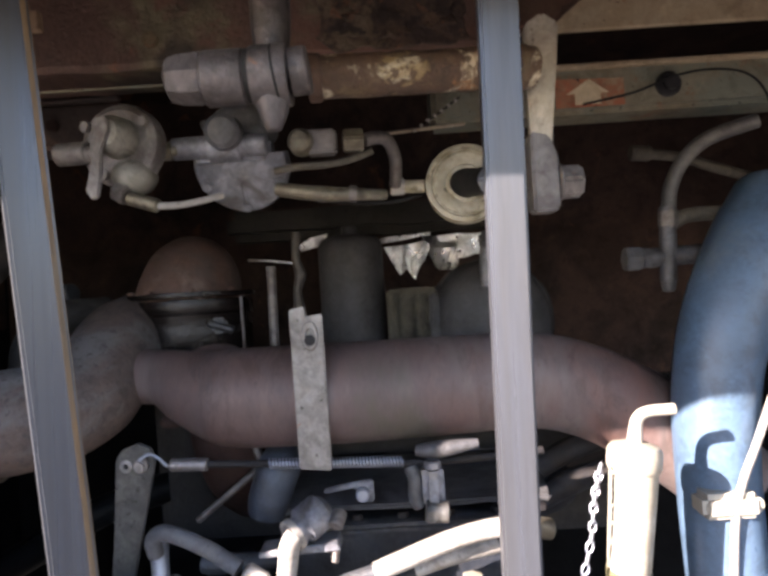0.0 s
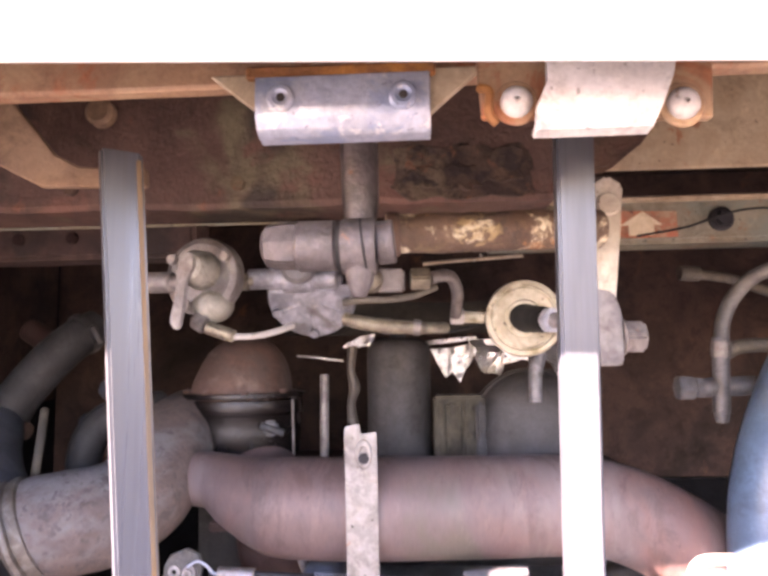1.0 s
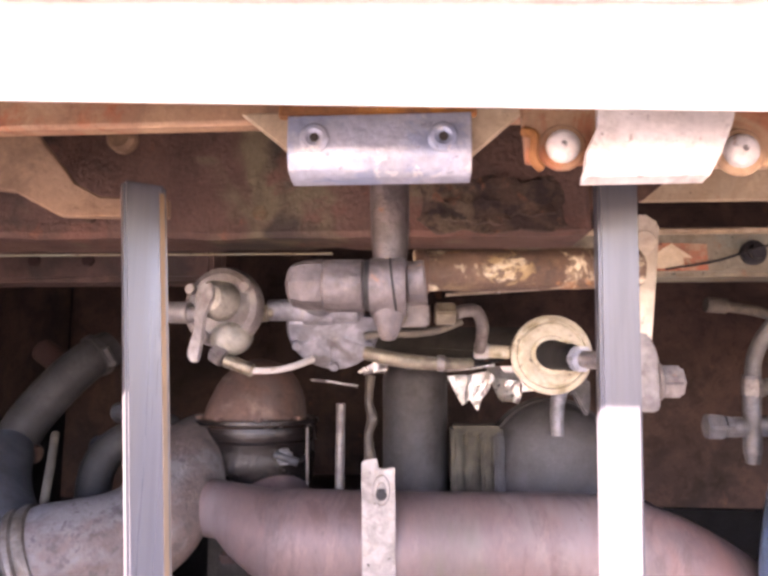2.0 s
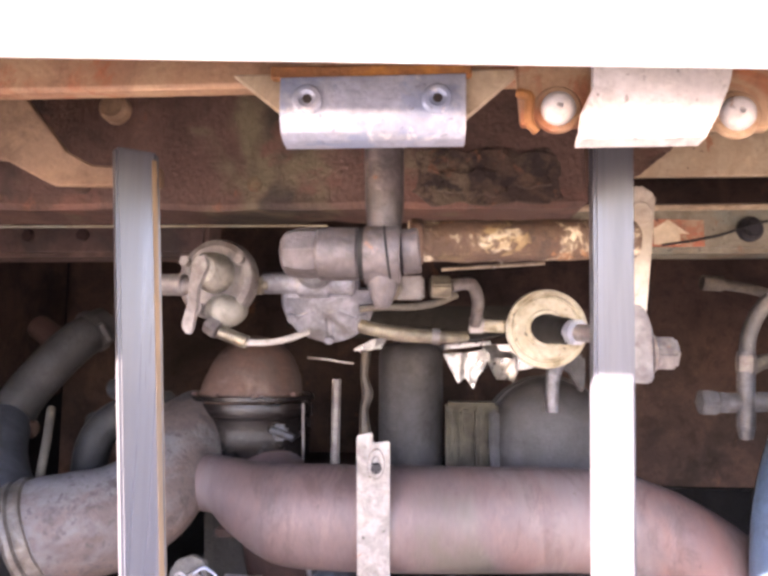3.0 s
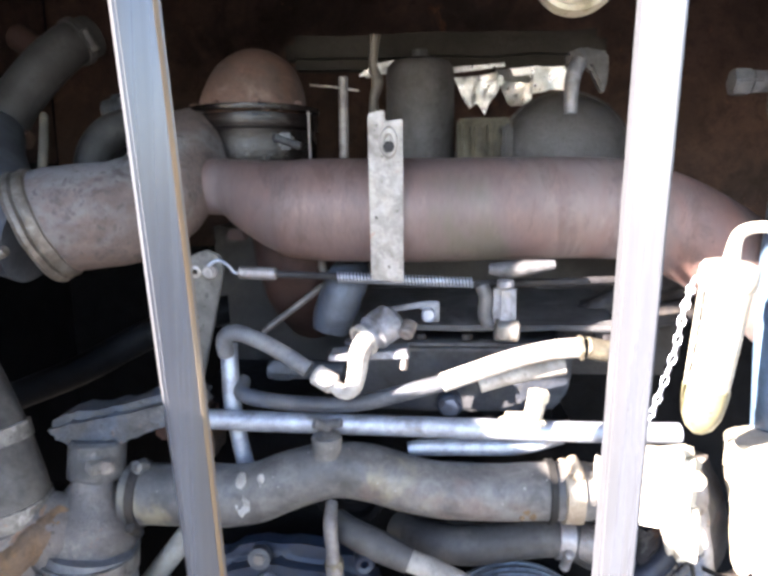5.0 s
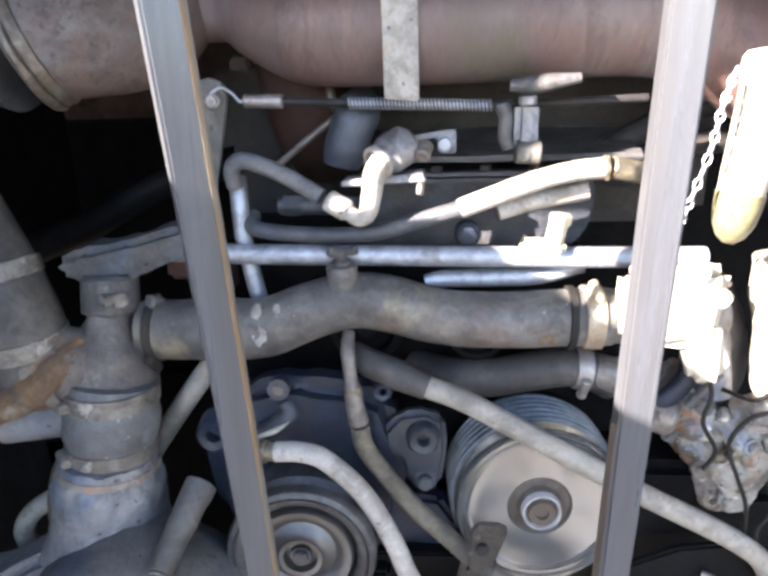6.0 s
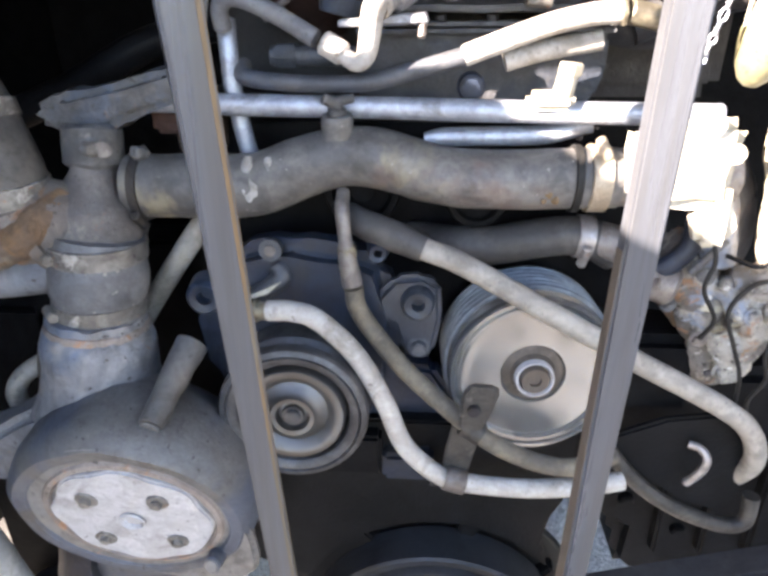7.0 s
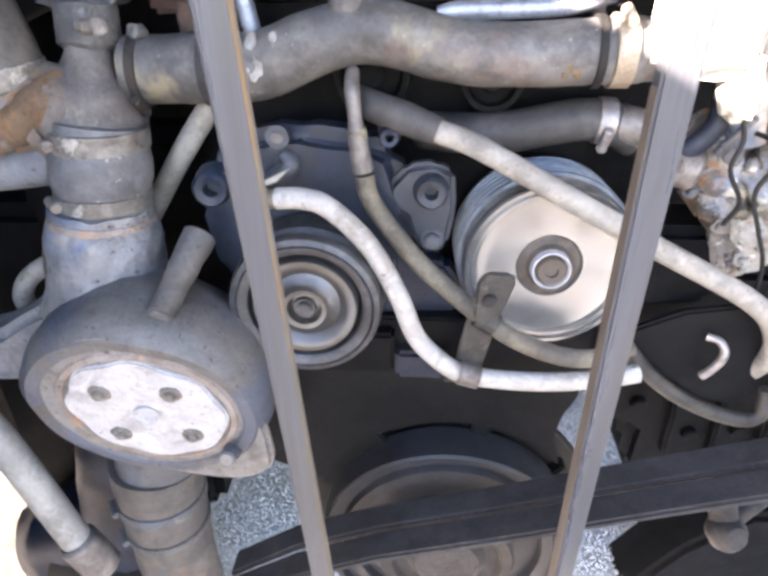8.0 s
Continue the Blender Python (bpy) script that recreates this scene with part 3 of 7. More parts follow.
def clamp(parent, p, d, r, w=0.012, screw=None, mat="steel", label="worm-drive hose clamp"):
    """A band round a hose at p, axis d, with its screw housing on the side given."""
    d = Vector(d).normalized()
    b = B()
    lathe(b, [(r, -w / 2), (r + 0.0018, -w / 2 + 0.0006), (r + 0.0018, w / 2 - 0.0006), (r, w / 2), (r - 0.001, w / 2), (r - 0.001, -w / 2), (r, -w / 2)], along(p, d), 36)
    band = part("hose_clamp", b, mat, parent, label)
    if screw:
        s = Vector(screw)
        s = (s - d * s.dot(d)).normalized()
        c = Vector(p) + s * (r + 0.004)
        t = d.cross(s).normalized()
        b = B()
        rod(b, c - t * 0.010, c + t * 0.010, 0.0048)
        hexa(b, c + t * 0.010, t, 0.0055, 0.005)
        part("clamp_screw", b, mat, band)
    return band


# ---- setting ----
def sheet(xs, ys, z, amp):
    b = B()
    grid = [[b.verts.new((x, y, z + amp * noise.noise((x * 4, y * 4, 0)))) for x in xs] for y in ys]
    for r0, r1 in zip(grid, grid[1:]):
        for k in range(len(xs) - 1):
            b.faces.new((r0[k], r0[k + 1], r1[k + 1], r1[k]))
    return b


# Mostly unseen yard, assumed dark so that less light bounces into the bay.
single("ground", sheet([-400, -60, -12, -4, -2, 0, 2, 4, 12, 60, 400], [-400, -60, -12, -4, -2, 0, 2, 4, 12, 60, 400], -0.03, 0.0), "asphalt", "dark dusty asphalt yard, mostly unseen, assumed dark to limit bounced light", "ground", kind="structure")
b = sheet([-0.66 + 0.1 * k for k in range(23)], [0.4 + 0.1 * k for k in range(31)], 0.0, 0.006)
rim = [v for v in b.verts if v.is_boundary]
for v in rim:
    v.co.z = -0.03
single("pavement", b, "ground", "pale grey gravel bed under the vehicle in sunlight", "gravel", kind="structure")

rg = np.random.default_rng(5)
n_st = 42000
st_x, st_y, st_s = rg.uniform(-0.50, 0.50, n_st), rg.uniform(0.64, 1.22, n_st), rg.uniform(0.0013, 0.0036, n_st)
unit = np.array([(1, 0, 0), (0, 1, 0), (-1, 0, 0), (0, -1, 0), (0, 0, 0.75), (0, 0, -0.75)])
turn_a = rg.uniform(0, 6.28, n_st)
st_v = unit[None] * rg.uniform(0.6, 1.25, (n_st, 6, 1)) * st_s[:, None, None]
ca, sa = np.cos(turn_a)[:, None], np.sin(turn_a)[:, None]
st_v = np.stack((st_v[..., 0] * ca - st_v[..., 1] * sa + st_x[:, None], st_v[..., 0] * sa + st_v[..., 1] * ca + st_y[:, None], st_v[..., 2] + 0.0035 + 0.4 * st_s[:, None]), -1)
tri = np.array([(0, 1, 4), (1, 2, 4), (2, 3, 4), (3, 0, 4), (1, 0, 5), (2, 1, 5), (3, 2, 5), (0, 3, 5)])
me = bpy.data.meshes.new("gravel")
me.from_pydata(st_v.reshape(-1, 3).tolist(), [], (tri[None] + 6 * np.arange(n_st)[:, None, None]).reshape(-1, 3).tolist())
me.materials.append(M["pebble"])
tagged(new("gravel", me), "loose pale and dark grey gravel stones under the engine", "gravel", kind="stuff")

# Outer skin of the vehicle round the engine opening.
b = B()
prism(b, [(-1.2, 1.4187), (1.2, 1.3203), (1.2, 2.25), (-1.2, 2.25)], 0.004, XZ(0.2185), 0.0012)
single("wall_rear_upper", b, "white_paint", "white painted rear body panel above the engine opening", "body panel", kind="structure")
# Ledge above the view, added so its shadow ends partway down the bars.
b = B()
prism(b, [(-1.2, 1.4577), (1.2, 1.3593), (1.2, 1.41), (-1.2, 1.51)], 0.112, XZ(0.2155), 0.004, 2)
single("trim_shade_ledge", b, "white_paint", "unseen white ledge added above the opening to cast shade", "trim", kind="structure")
# Unseen corner panels; the west one is notched to let sun reach an elbow.
for name, outline in (("wall_rear_west", [(-1.2, 0.30), (-0.55, 0.30), (-0.55, 1.207), (-0.68, 1.207), (-0.68, 1.285), (-0.55, 1.285), (-0.55, 1.42), (-1.2, 1.42)]), ("wall_rear_east", [(0.77, 0.30), (1.2, 0.30), (1.2, 1.42), (0.77, 1.42)])):
    b = B()
    prism(b, outline, 0.05, XZ(0.213), 0.004, 2)
    single(name, b, "white_paint", "unseen white painted rear body corner beside the engine opening", "body panel", kind="structure")
# Unseen valance, added to block sun that would enter below the corner panel.
b = B()
block(b, (-0.875, 0.188, 0.205), (0.65, 0.05, 0.185), 0.006)
single("wall_shade_lower", b, "white_paint", "unseen white valance added to keep sun off the mount", "body panel", kind="structure")
# The west wall reaches lower to keep sun off the engine mount.
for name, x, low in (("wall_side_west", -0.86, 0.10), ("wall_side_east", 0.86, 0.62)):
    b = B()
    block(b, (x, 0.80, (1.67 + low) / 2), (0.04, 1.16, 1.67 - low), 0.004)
    single(name, b, "oily_shade_black", "grimy side wall of the engine bay, blackened for shade", "wall", kind="structure")
# Lower half near-black: the deep shade there is put into the colour.
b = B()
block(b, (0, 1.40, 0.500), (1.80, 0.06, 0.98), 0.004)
single("wall_bulkhead_lower", b, "oily_shade_black", "grimy lower bulkhead behind the engine, blackened for shade", "wall", kind="structure")
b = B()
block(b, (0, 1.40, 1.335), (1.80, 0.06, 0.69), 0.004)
single("wall_bulkhead_upper", b, "bay_haze_brown", "rust-brown upper bulkhead behind the engine, lifted for flare haze", "wall", kind="structure")
b = B()
block(b, (0, 0.80, 1.66), (1.76, 1.17, 0.04), 0.004)
single("ceiling", b, "bay_rust", "dark rusty underside of the floor over the engine", "ceiling", kind="structure")

b = B()
block(b, (0, 5.4, 1.2), (2.4, 7.9, 1.2), 0.02)
single("underbody", b, "dark_brown", "dark underside of the vehicle beyond the bay", "underbody", kind="structure")

# Added panel, so that only the upper side carries the haze-lifted brown.
b = B()
block(b, (-0.836, 0.80, 1.400), (0.012, 1.10, 0.46), 0.004)
single("wall_side_upper", b, "bay_haze_brown", "added rust-brown upper side panel, lifted for flare haze", "wall", kind="structure")

# Unseen door leaf, added so that its shadow falls into the bay.
door = thing("shade_door", (-0.56, 0.16, 0.46), "unseen white door leaf added to shade the bay", "door")
b = B()
block(b, (-0.56, -0.272, 0.829), (0.03, 0.88, 0.738), 0.006)
part("door_skin", b, "white_paint", door)
b = B()
for z in (0.66, 1.08):
    b = B()
    block(b, (-0.553, 0.158, z), (0.02, 0.02, 0.09), 0.004)
    part("hinge", b, "steel", door)

# ---- upper frame ----
b = B()
prism(b, [(-0.80, 1.395), (0.80, 1.395), (0.80, 1.52), (-0.80, 1.52)], 0.012, XZ(0.30), 0.002)
single("trim_header", b, "cream_rust", "cream painted header flange rusting along its lower edge", "frame", kind="structure")

b = B()
prism(b, [(-0.80, 1.394), (-0.36, 1.394), (-0.312, 1.3905), (-0.278, 1.3725), (-0.206, 1.371), (-0.2065, 1.384), (-0.252, 1.386), (-0.270, 1.396), (-0.300, 1.432), (-0.300, 1.47), (-0.80, 1.47)], 0.006, XZ(0.389), 0.0012)
rough_up(b, 0.0008, 40)
single("corner_plate", b, "frame_rust", "rusty brown corner plate with a cut-out under the header", "plate")
b = B()
prism(b, [(0.135, 1.433), (0.82, 1.4305), (0.82, 1.60), (0.135, 1.60)], 0.006, XZ(0.603), 0.0012)
single("corner_plate", b, "cream", "sand-coloured painted plate above the chassis rail", "plate")

b = B()
prism(b, [(0.100, 1.412), (0.150, 1.420), (0.178, 1.440), (0.205, 1.475), (0.215, 1.55), (0.100, 1.55)], 0.012, XZ(0.560), 0.004, 2)
bmesh.ops.subdivide_edges(b, edges=b.edges[:], cuts=3)
rough_up(b, 0.003, 50)
single("frame_gusset", b, "rust_brown", "rust-brown frame gusset beside the cross member", "bracket")
xm = thing("cross_member", (0, 0.49, 1.37), "scaly rust-brown cross member behind the header", "beam")
b = B()
prism(b, [(-0.82, 1.376), (0.086, 1.373), (0.084, 1.42), (0.088, 1.50), (-0.82, 1.50)], 0.06, XZ(0.52), 0.004)
bmesh.ops.subdivide_edges(b, edges=[e for e in b.edges if e.calc_length() > 0.3], cuts=60)
rough_up(b, 0.0022, 30)
part("beam", b, "beam_grime", xm)
flk = [(-0.043, 1.4150), (-0.026, 1.4190), (-0.006, 1.4140), (0.014, 1.4185), (0.034, 1.4135), (0.056, 1.4170), (0.066, 1.4080), (0.062, 1.3930), (0.069, 1.3800), (0.050, 1.3745), (0.032, 1.3790), (0.012, 1.3730), (-0.010, 1.3775), (-0.030, 1.3740), (-0.046, 1.3860), (-0.040, 1.4000)]
for k, (dx, dz, sc, y) in enumerate(((0, 0, 1.0, 0.4610), (0.006, 0.004, 0.72, 0.4580), (-0.012, -0.006, 0.45, 0.4556))):
    b = B()
    prism(b, [(0.011 + (x - 0.011) * sc + dx, 1.396 + (z - 1.396) * sc + dz) for x, z in flk], 0.003, XZ(y), 0.0008)
    bmesh.ops.triangulate(b, faces=b.faces[:])
    bmesh.ops.subdivide_edges(b, edges=b.edges[:], cuts=5)
    rough_up(b, 0.0030, 70 + 25 * k)
    rough_up(b, 0.0014, 190)
    part("rust_flake", b, "rust_flakes", xm, "flaking layer of rust")
b = B()
rod(b, (-0.276, 0.470, 1.453), (-0.276, 0.449, 1.453), 0.0115, 0.003)
part("boss", b, "frame_rust", xm, "round orange-brown boss")
for x in (-0.30, -0.165, -0.010, 0.040):
    b = B()
    hexa(b, (x, 0.460, 1.392), (0, -1, 0), 0.0065, 0.005, 0.001)
    part("bolt", b, "rust_brown", xm)
b = B()
prism(b, [(-0.82, 1.364), (-0.11, 1.361), (-0.11, 1.3625), (-0.82, 1.3655)], 0.004, XZ(0.47), 0.0008)
single("lip_strip", b, "rail_paint", "thin folded lip along the cross member", "strip")

rail = thing("chassis_rail", (0, 0.66, 1.366), "cream painted chassis rail with rust and grime", "rail")
b = B()
prism(b, [(0.05, 1.366), (0.82, 1.366), (0.82, 1.414), (0.05, 1.414)], 0.05, XZ(0.69), 0.005, 2)
rough_up(b, 0.001, 20)
part("beam", b, "rail_paint", rail)
b = B()
prism(b, [(0.05, 1.409), (0.82, 1.409), (0.82, 1.415), (0.05, 1.415)], 0.012, XZ(0.645), 0.002)
part("flange", b, "cream", rail)
b = B()
prism(b, [(-0.84, 1.366), (-0.265, 1.366), (-0.265, 1.412), (-0.84, 1.412)], 0.05, XZ(0.69), 0.005, 2)
rough_up(b, 0.002, 20)
r2 = thing("chassis_rail", (-0.55, 0.66, 1.366), "rust-brown far length of the chassis rail", "rail")
part("beam", b, "rail_brown", r2)
b = B()
prism(b, [(-0.84, 1.4095), (-0.265, 1.4095), (-0.265, 1.415), (-0.84, 1.415)], 0.012, XZ(0.645), 0.002)
part("flange", b, "rail_brown", r2)
for x in (-0.46, -0.40, -0.335):
    b = B()
    hexa(b, (x, 0.641, 1.388), (0, -1, 0), 0.007, 0.006, 0.001)
    part("bolt", b, "rust_dark", r2)
lab = thing("direction_label", (0.215, 0.639, 1.376), "red sticker with a pale upward arrow on the rail", "label")
b = B()
prism(b, [(0.176, 1.372), (0.245, 1.372), (0.245, 1.399), (0.176, 1.401)], 0.0008, XZ(0.6395), 0)
part("backing", b, "label_red", lab)
b = B()
prism(b, [(0.195, 1.374), (0.221, 1.374), (0.221, 1.385), (0.2295, 1.385), (0.210, 1.3995), (0.1865, 1.385), (0.195, 1.385)], 0.0006, XZ(0.6383), 0)
part("arrow", b, "label_white", lab, "pale arrow pointing up")
b = B()
rod(b, (0.289, 0.645, 1.389), (0.289, 0.634, 1.389), 0.0125, 0.002)
hexa(b, (0.289, 0.634, 1.389), (0, -1, 0), 0.0085, 0.007)
single("rail_bolt", b, "dark_iron", "dark hexagon bolt with a washer on the chassis rail", "bolt")
b = B()
tube(b, [(0.20, 0.63, 1.372), (0.25, 0.628, 1.380), (0.289, 0.622, 1.392), (0.325, 0.622, 1.396), (0.355, 0.620, 1.390), (0.372, 0.618, 1.372), (0.380, 0.618, 1.34)], 0.0012, 8)
single("cable", b, "black", "thin black cable along the chassis rail", "cable")

# ---- latch plates under the header ----
strike = thing("striker_plate", (-0.059, 0.262, 1.355), "scuffed zinc-plated striker plate held by two screws", "plate")
b = B()
prof = [(0.262, 1.3875), (0.2615, 1.372), (0.2622, 1.368), (0.265, 1.3630), (0.270, 1.3605), (0.278, 1.3595), (0.278, 1.3615), (0.2705, 1.3625), (0.2665, 1.3648), (0.264, 1.369), (0.2635, 1.372), (0.264, 1.3875)]
M_YZ = Matrix(((0, 0, 1, -0.1003), (1, 0, 0, 0), (0, 1, 0, 0), (0, 0, 0, 1)))
prism(b, prof, 0.0826, M_YZ, 0.0004)
part("plate", b, "zinc", strike)
for x, z in ((-0.0877, 1.3765), (-0.0302, 1.3757)):
    b = B()
    lathe(b, [(0, 0.0), (0.0068, 0.0), (0.0068, 0.0012), (0.0058, 0.0022), (0.0040, 0.0024), (0.0026, 0.0012), (0.0018, 0.0012), (0.0018, -0.0005), (0, -0.0005)], along((x, 0.2615, z), (0, -1, 0)), 24)
    screw = part("screw", b, "zinc", strike, "countersunk zinc screw in a cup washer")
    b = B()
    hexa(b, (x, 0.2612, z), (0, -1, 0), 0.0022, 0.0016, 0.0002)
    part("socket", b, "dark_iron", screw)
b = B()
prism(b, [(-0.124, 1.392), (0.009, 1.392), (-0.021, 1.366), (-0.0935, 1.3665)], 0.004, XZ(0.272), 0.0008)
single("gusset", b, "cream", "cream painted trapezoid gusset behind the striker plate", "bracket")
b = B()
prism(b, [(-0.105, 1.3875), (-0.015, 1.3865), (-0.015, 1.3925), (-0.105, 1.3935)], 0.004, XZ(0.267), 0.0008)
single("rust_strip", b, "orange_rust", "bare orange rusty strip over the striker plate", "strip")

hinge = thing("hinge_bracket", (0.058, 0.255, 1.352), "white painted folded bracket with two bolts", "bracket")
b = B()
prof = [(0.246, 1.392), (0.2465, 1.374), (0.249, 1.362), (0.255, 1.3545), (0.262, 1.353), (0.262, 1.356), (0.257, 1.3575), (0.2525, 1.364), (0.2505, 1.373), (0.250, 1.392)]
vs0 = [(0.0330 + (0.0045 if z < 1.37 else 0.0) * -1, y, z) for y, z in prof]
vs1 = [(0.0905 - max(0.0, 1.385 - z) * 0.34, y, z) for y, z in prof]
f0, f1 = [b.verts.new(v) for v in vs0], [b.verts.new(v) for v in vs1]
b.faces.new(f0)
b.faces.new(f1[::-1])
for k in range(len(prof)):
    j = (k + 1) % len(prof)
    b.faces.new((f0[k], f0[j], f1[j], f1[k]))
part("folded_plate", b, "dirty_white", hinge)
b = B()
prism(b, [(0.006, 1.364), (0.110, 1.360), (0.112, 1.392), (0.004, 1.392)], 0.005, XZ(0.268), 0.001)
part("base_plate", b, "cream_rust", hinge, "rusty base plate")
for x, z in ((0.0215, 1.3702), (0.0962, 1.3665)):
    b = B()
    rod(b, (x, 0.264, z), (x, 0.2615, z), 0.0105, 0.0008)
    part("washer", b, "cream_rust", hinge, "rusty washer")
    b = B()
    lathe(b, [(0, 0.0015), (0.0012, 0.0015), (0.0014, 0.0048), (0.004, 0.0046), (0.0064, 0.0034), (0.0074, 0.0015), (0.0074, 0), (0, 0)], along((x, 0.2615, z), (0, -1, 0)), 20)
    part("bolt_head", b, "dirty_white", hinge, "round-headed pale bolt")
b = B()
tube(b, [(0.005, 0.262, 1.378), (0.009, 0.258, 1.374), (0.0085, 0.258, 1.364), (0.012, 0.26, 1.360)], 0.0022, 8, 5)
part("hook", b, "orange_rust", hinge)

# ---- two upright bars ----
def upright(name, x0, y0, slope, slope_y, w, d, low, high, z0, z1, thin, label, side, edge_mat, margin=0.0, edge_top=1.075):
    """A flat bar leaning by its slopes and twisting from the turn low to the turn high, in degrees, between the heights z0 and z1, and thinner by a share below."""
    th = thing(name, (x0, y0, 0.30), label, "bar", "upright bars across the bay")

    def set_up(b):
        for v in b.verts:
            u = min(1.0, max(0.0, (v.co.z - z0) / (z1 - z0)))
            a = radians(low + (high - low) * u)
            x, y, z = v.co
            x *= 1 - thin * (1 - u)
            v.co = (x0 + slope * z + x * math.cos(a) - y * math.sin(a), y0 + slope_y * z + x * math.sin(a) + y * math.cos(a), 0.30 + z)
        return b

    def stock(size, centre, bevel):
        b = B()
        block(b, centre, size, bevel, Matrix(), 2)
        for k in range(1, 24):
            bmesh.ops.bisect_plane(b, geom=b.verts[:] + b.edges[:] + b.faces[:], plane_co=(0, 0, -0.12 + 1.2 * k / 24), plane_no=(0, 0, 1))
        return set_up(b)

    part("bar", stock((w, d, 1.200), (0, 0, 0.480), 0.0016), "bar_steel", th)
    part("side_edge", stock((0.0009, d - 0.0034, edge_top + 0.115), (side * w / 2, 0.0, (edge_top - 0.115) / 2), 0.0002), edge_mat, th, "rust-streaked side edge")
    if margin:
        part("margin", stock((margin, 0.0009, 1.190), (side * (w / 2 - margin / 2 - 0.0014), -d / 2, 0.480), 0.0002), edge_mat, th, "rust-streaked front margin")
    return th


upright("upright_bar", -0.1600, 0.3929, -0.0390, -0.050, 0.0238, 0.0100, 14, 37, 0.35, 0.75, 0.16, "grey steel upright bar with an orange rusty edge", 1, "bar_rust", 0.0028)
# The rusty brown edge stops at the sun line, leaving the sunlit length pale.
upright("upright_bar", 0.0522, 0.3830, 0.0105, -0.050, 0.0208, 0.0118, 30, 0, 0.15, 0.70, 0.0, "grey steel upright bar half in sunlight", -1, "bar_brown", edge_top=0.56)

# ---- latch shaft, rod and tube ----
sh = thing("latch_shaft", (-0.06, 0.345, 1.30), "grey steel latch pin clamped to a hanging rod", "latch")
b = B()
lathe(b, [(0, 0.0205), (0.0085, 0.0205), (0.0125, 0.0180), (0.0142, 0.0120), (0.0150, 0.0020), (0.0146, 0), (0, 0)], along((-0.0965, 0.347, 1.3215), (-1, 0, 0)), 8)
rough_up(b, 0.0005, 120)
part("bolt_head", b, "latch_iron", sh)
b = B()
rod(b, (-0.0965, 0.347, 1.3208), (-0.0725, 0.347, 1.3208), 0.0152, 0.0015)
part("sleeve", b, "latch_iron", sh)
b = B()
lathe(b, [(0.0105, 0), (0.0165, 0), (0.0170, 0.002), (0.0170, 0.018), (0.0165, 0.020), (0.0105, 0.020), (0.0105, 0)], along((-0.0695, 0.347, 1.3200), (1, 0, 0)), 28)
part("clamp_eye", b, "latch_iron", sh)
b = B()
rod(b, (-0.0725, 0.347, 1.3208), (-0.0695, 0.347, 1.3208), 0.0148, 0)
part("gap_ring", b, "black", sh, "black gap ring beside the clamp")
b = B()
lathe(b, [(0.0168, -0.0008), (0.0174, -0.0006), (0.0174, 0.0006), (0.0168, 0.0008), (0.0168, -0.0008)], along((-0.0565, 0.347, 1.3200), (1, 0, 0.12)), 28)
part("split_line", b, "black", sh, "dark split line of the clamp")
b = B()
rod(b, (-0.0492, 0.347, 1.3215), (-0.0385, 0.347, 1.3225), 0.0130, 0.001)
part("spacer", b, "latch_iron", sh)
b = B()
tube(b, [(-0.0590, 0.350, 1.334), (-0.0590, 0.352, 1.352), (-0.0597, 0.354, 1.40), (-0.0597, 0.354, 1.45)], [0.0095, 0.0112, 0.0118, 0.0118], 18)
part("hanging_rod", b, "latch_iron", sh)
b = B()
lathe(b, [(0, 0.014), (0.004, 0.0135), (0.0075, 0.006), (0.010, -0.004), (0, -0.006)], along((-0.0595, 0.346, 1.3035), (0, 0, -1)), 18)
rough_up(b, 0.0006, 120)
part("clamp_lug", b, "latch_iron", sh)

tt = thing("torsion_tube", (0.02, 0.41, 1.325), "horizontal steel tube with flaking paint and rust", "tube")
b = B()
tube(b, [(-0.046, 0.404, 1.3375), (0.02, 0.410, 1.339), (0.075, 0.416, 1.340), (0.102, 0.42, 1.3405)], 0.0136, 28, 14)
rough_up(b, 0.0009, 60)
rough_up(b, 0.0005, 220)
part("tube", b, "rust_scale", tt)
b = B()
lathe(b, [(0.0125, 0), (0.0150, 0.0008), (0.0155, 0.003), (0.0150, 0.0085), (0.0125, 0.009)], along((-0.046, 0.404, 1.3375), (1, 0.09, 0.02)), 28)
rough_up(b, 0.0005, 120)
part("collar", b, "rust_brown", tt, "rusty end collar")
b = B()
lathe(b, [(0.0125, 0), (0.0148, 0.0006), (0.0148, 0.0054), (0.0125, 0.006)], along((0.090, 0.418, 1.3402), (1, 0.1, 0.02)), 28)
part("collar", b, "rust_brown", tt, "rusty end collar")

lev = thing("lever_arm", (0.11, 0.43, 1.246), "cream painted lever arm with chipped edges", "lever")
b = B()
prism(b, [(0.1005, 1.374), (0.1125, 1.382), (0.1235, 1.374), (0.1205, 1.345), (0.1165, 1.310), (0.1135, 1.287), (0.1005, 1.290), (0.1000, 1.325)], 0.012, XZ(0.442), 0.002, 2)
rough_up(b, 0.0007, 60)
part("arm", b, "lever_cream", lev)
b = B()
prism(b, [(0.0985, 1.300), (0.1115, 1.297), (0.1165, 1.282), (0.1165, 1.2475), (0.1140, 1.2455), (0.0985, 1.2455)], 0.022, XZ(0.448), 0.003, 2)
rough_up(b, 0.0007, 60)
part("clevis", b, "grey_cast", lev)
b = B()
hexa(b, (0.117, 0.436, 1.2655), (1, 0, 0), 0.0125, 0.0165, 0.0022)
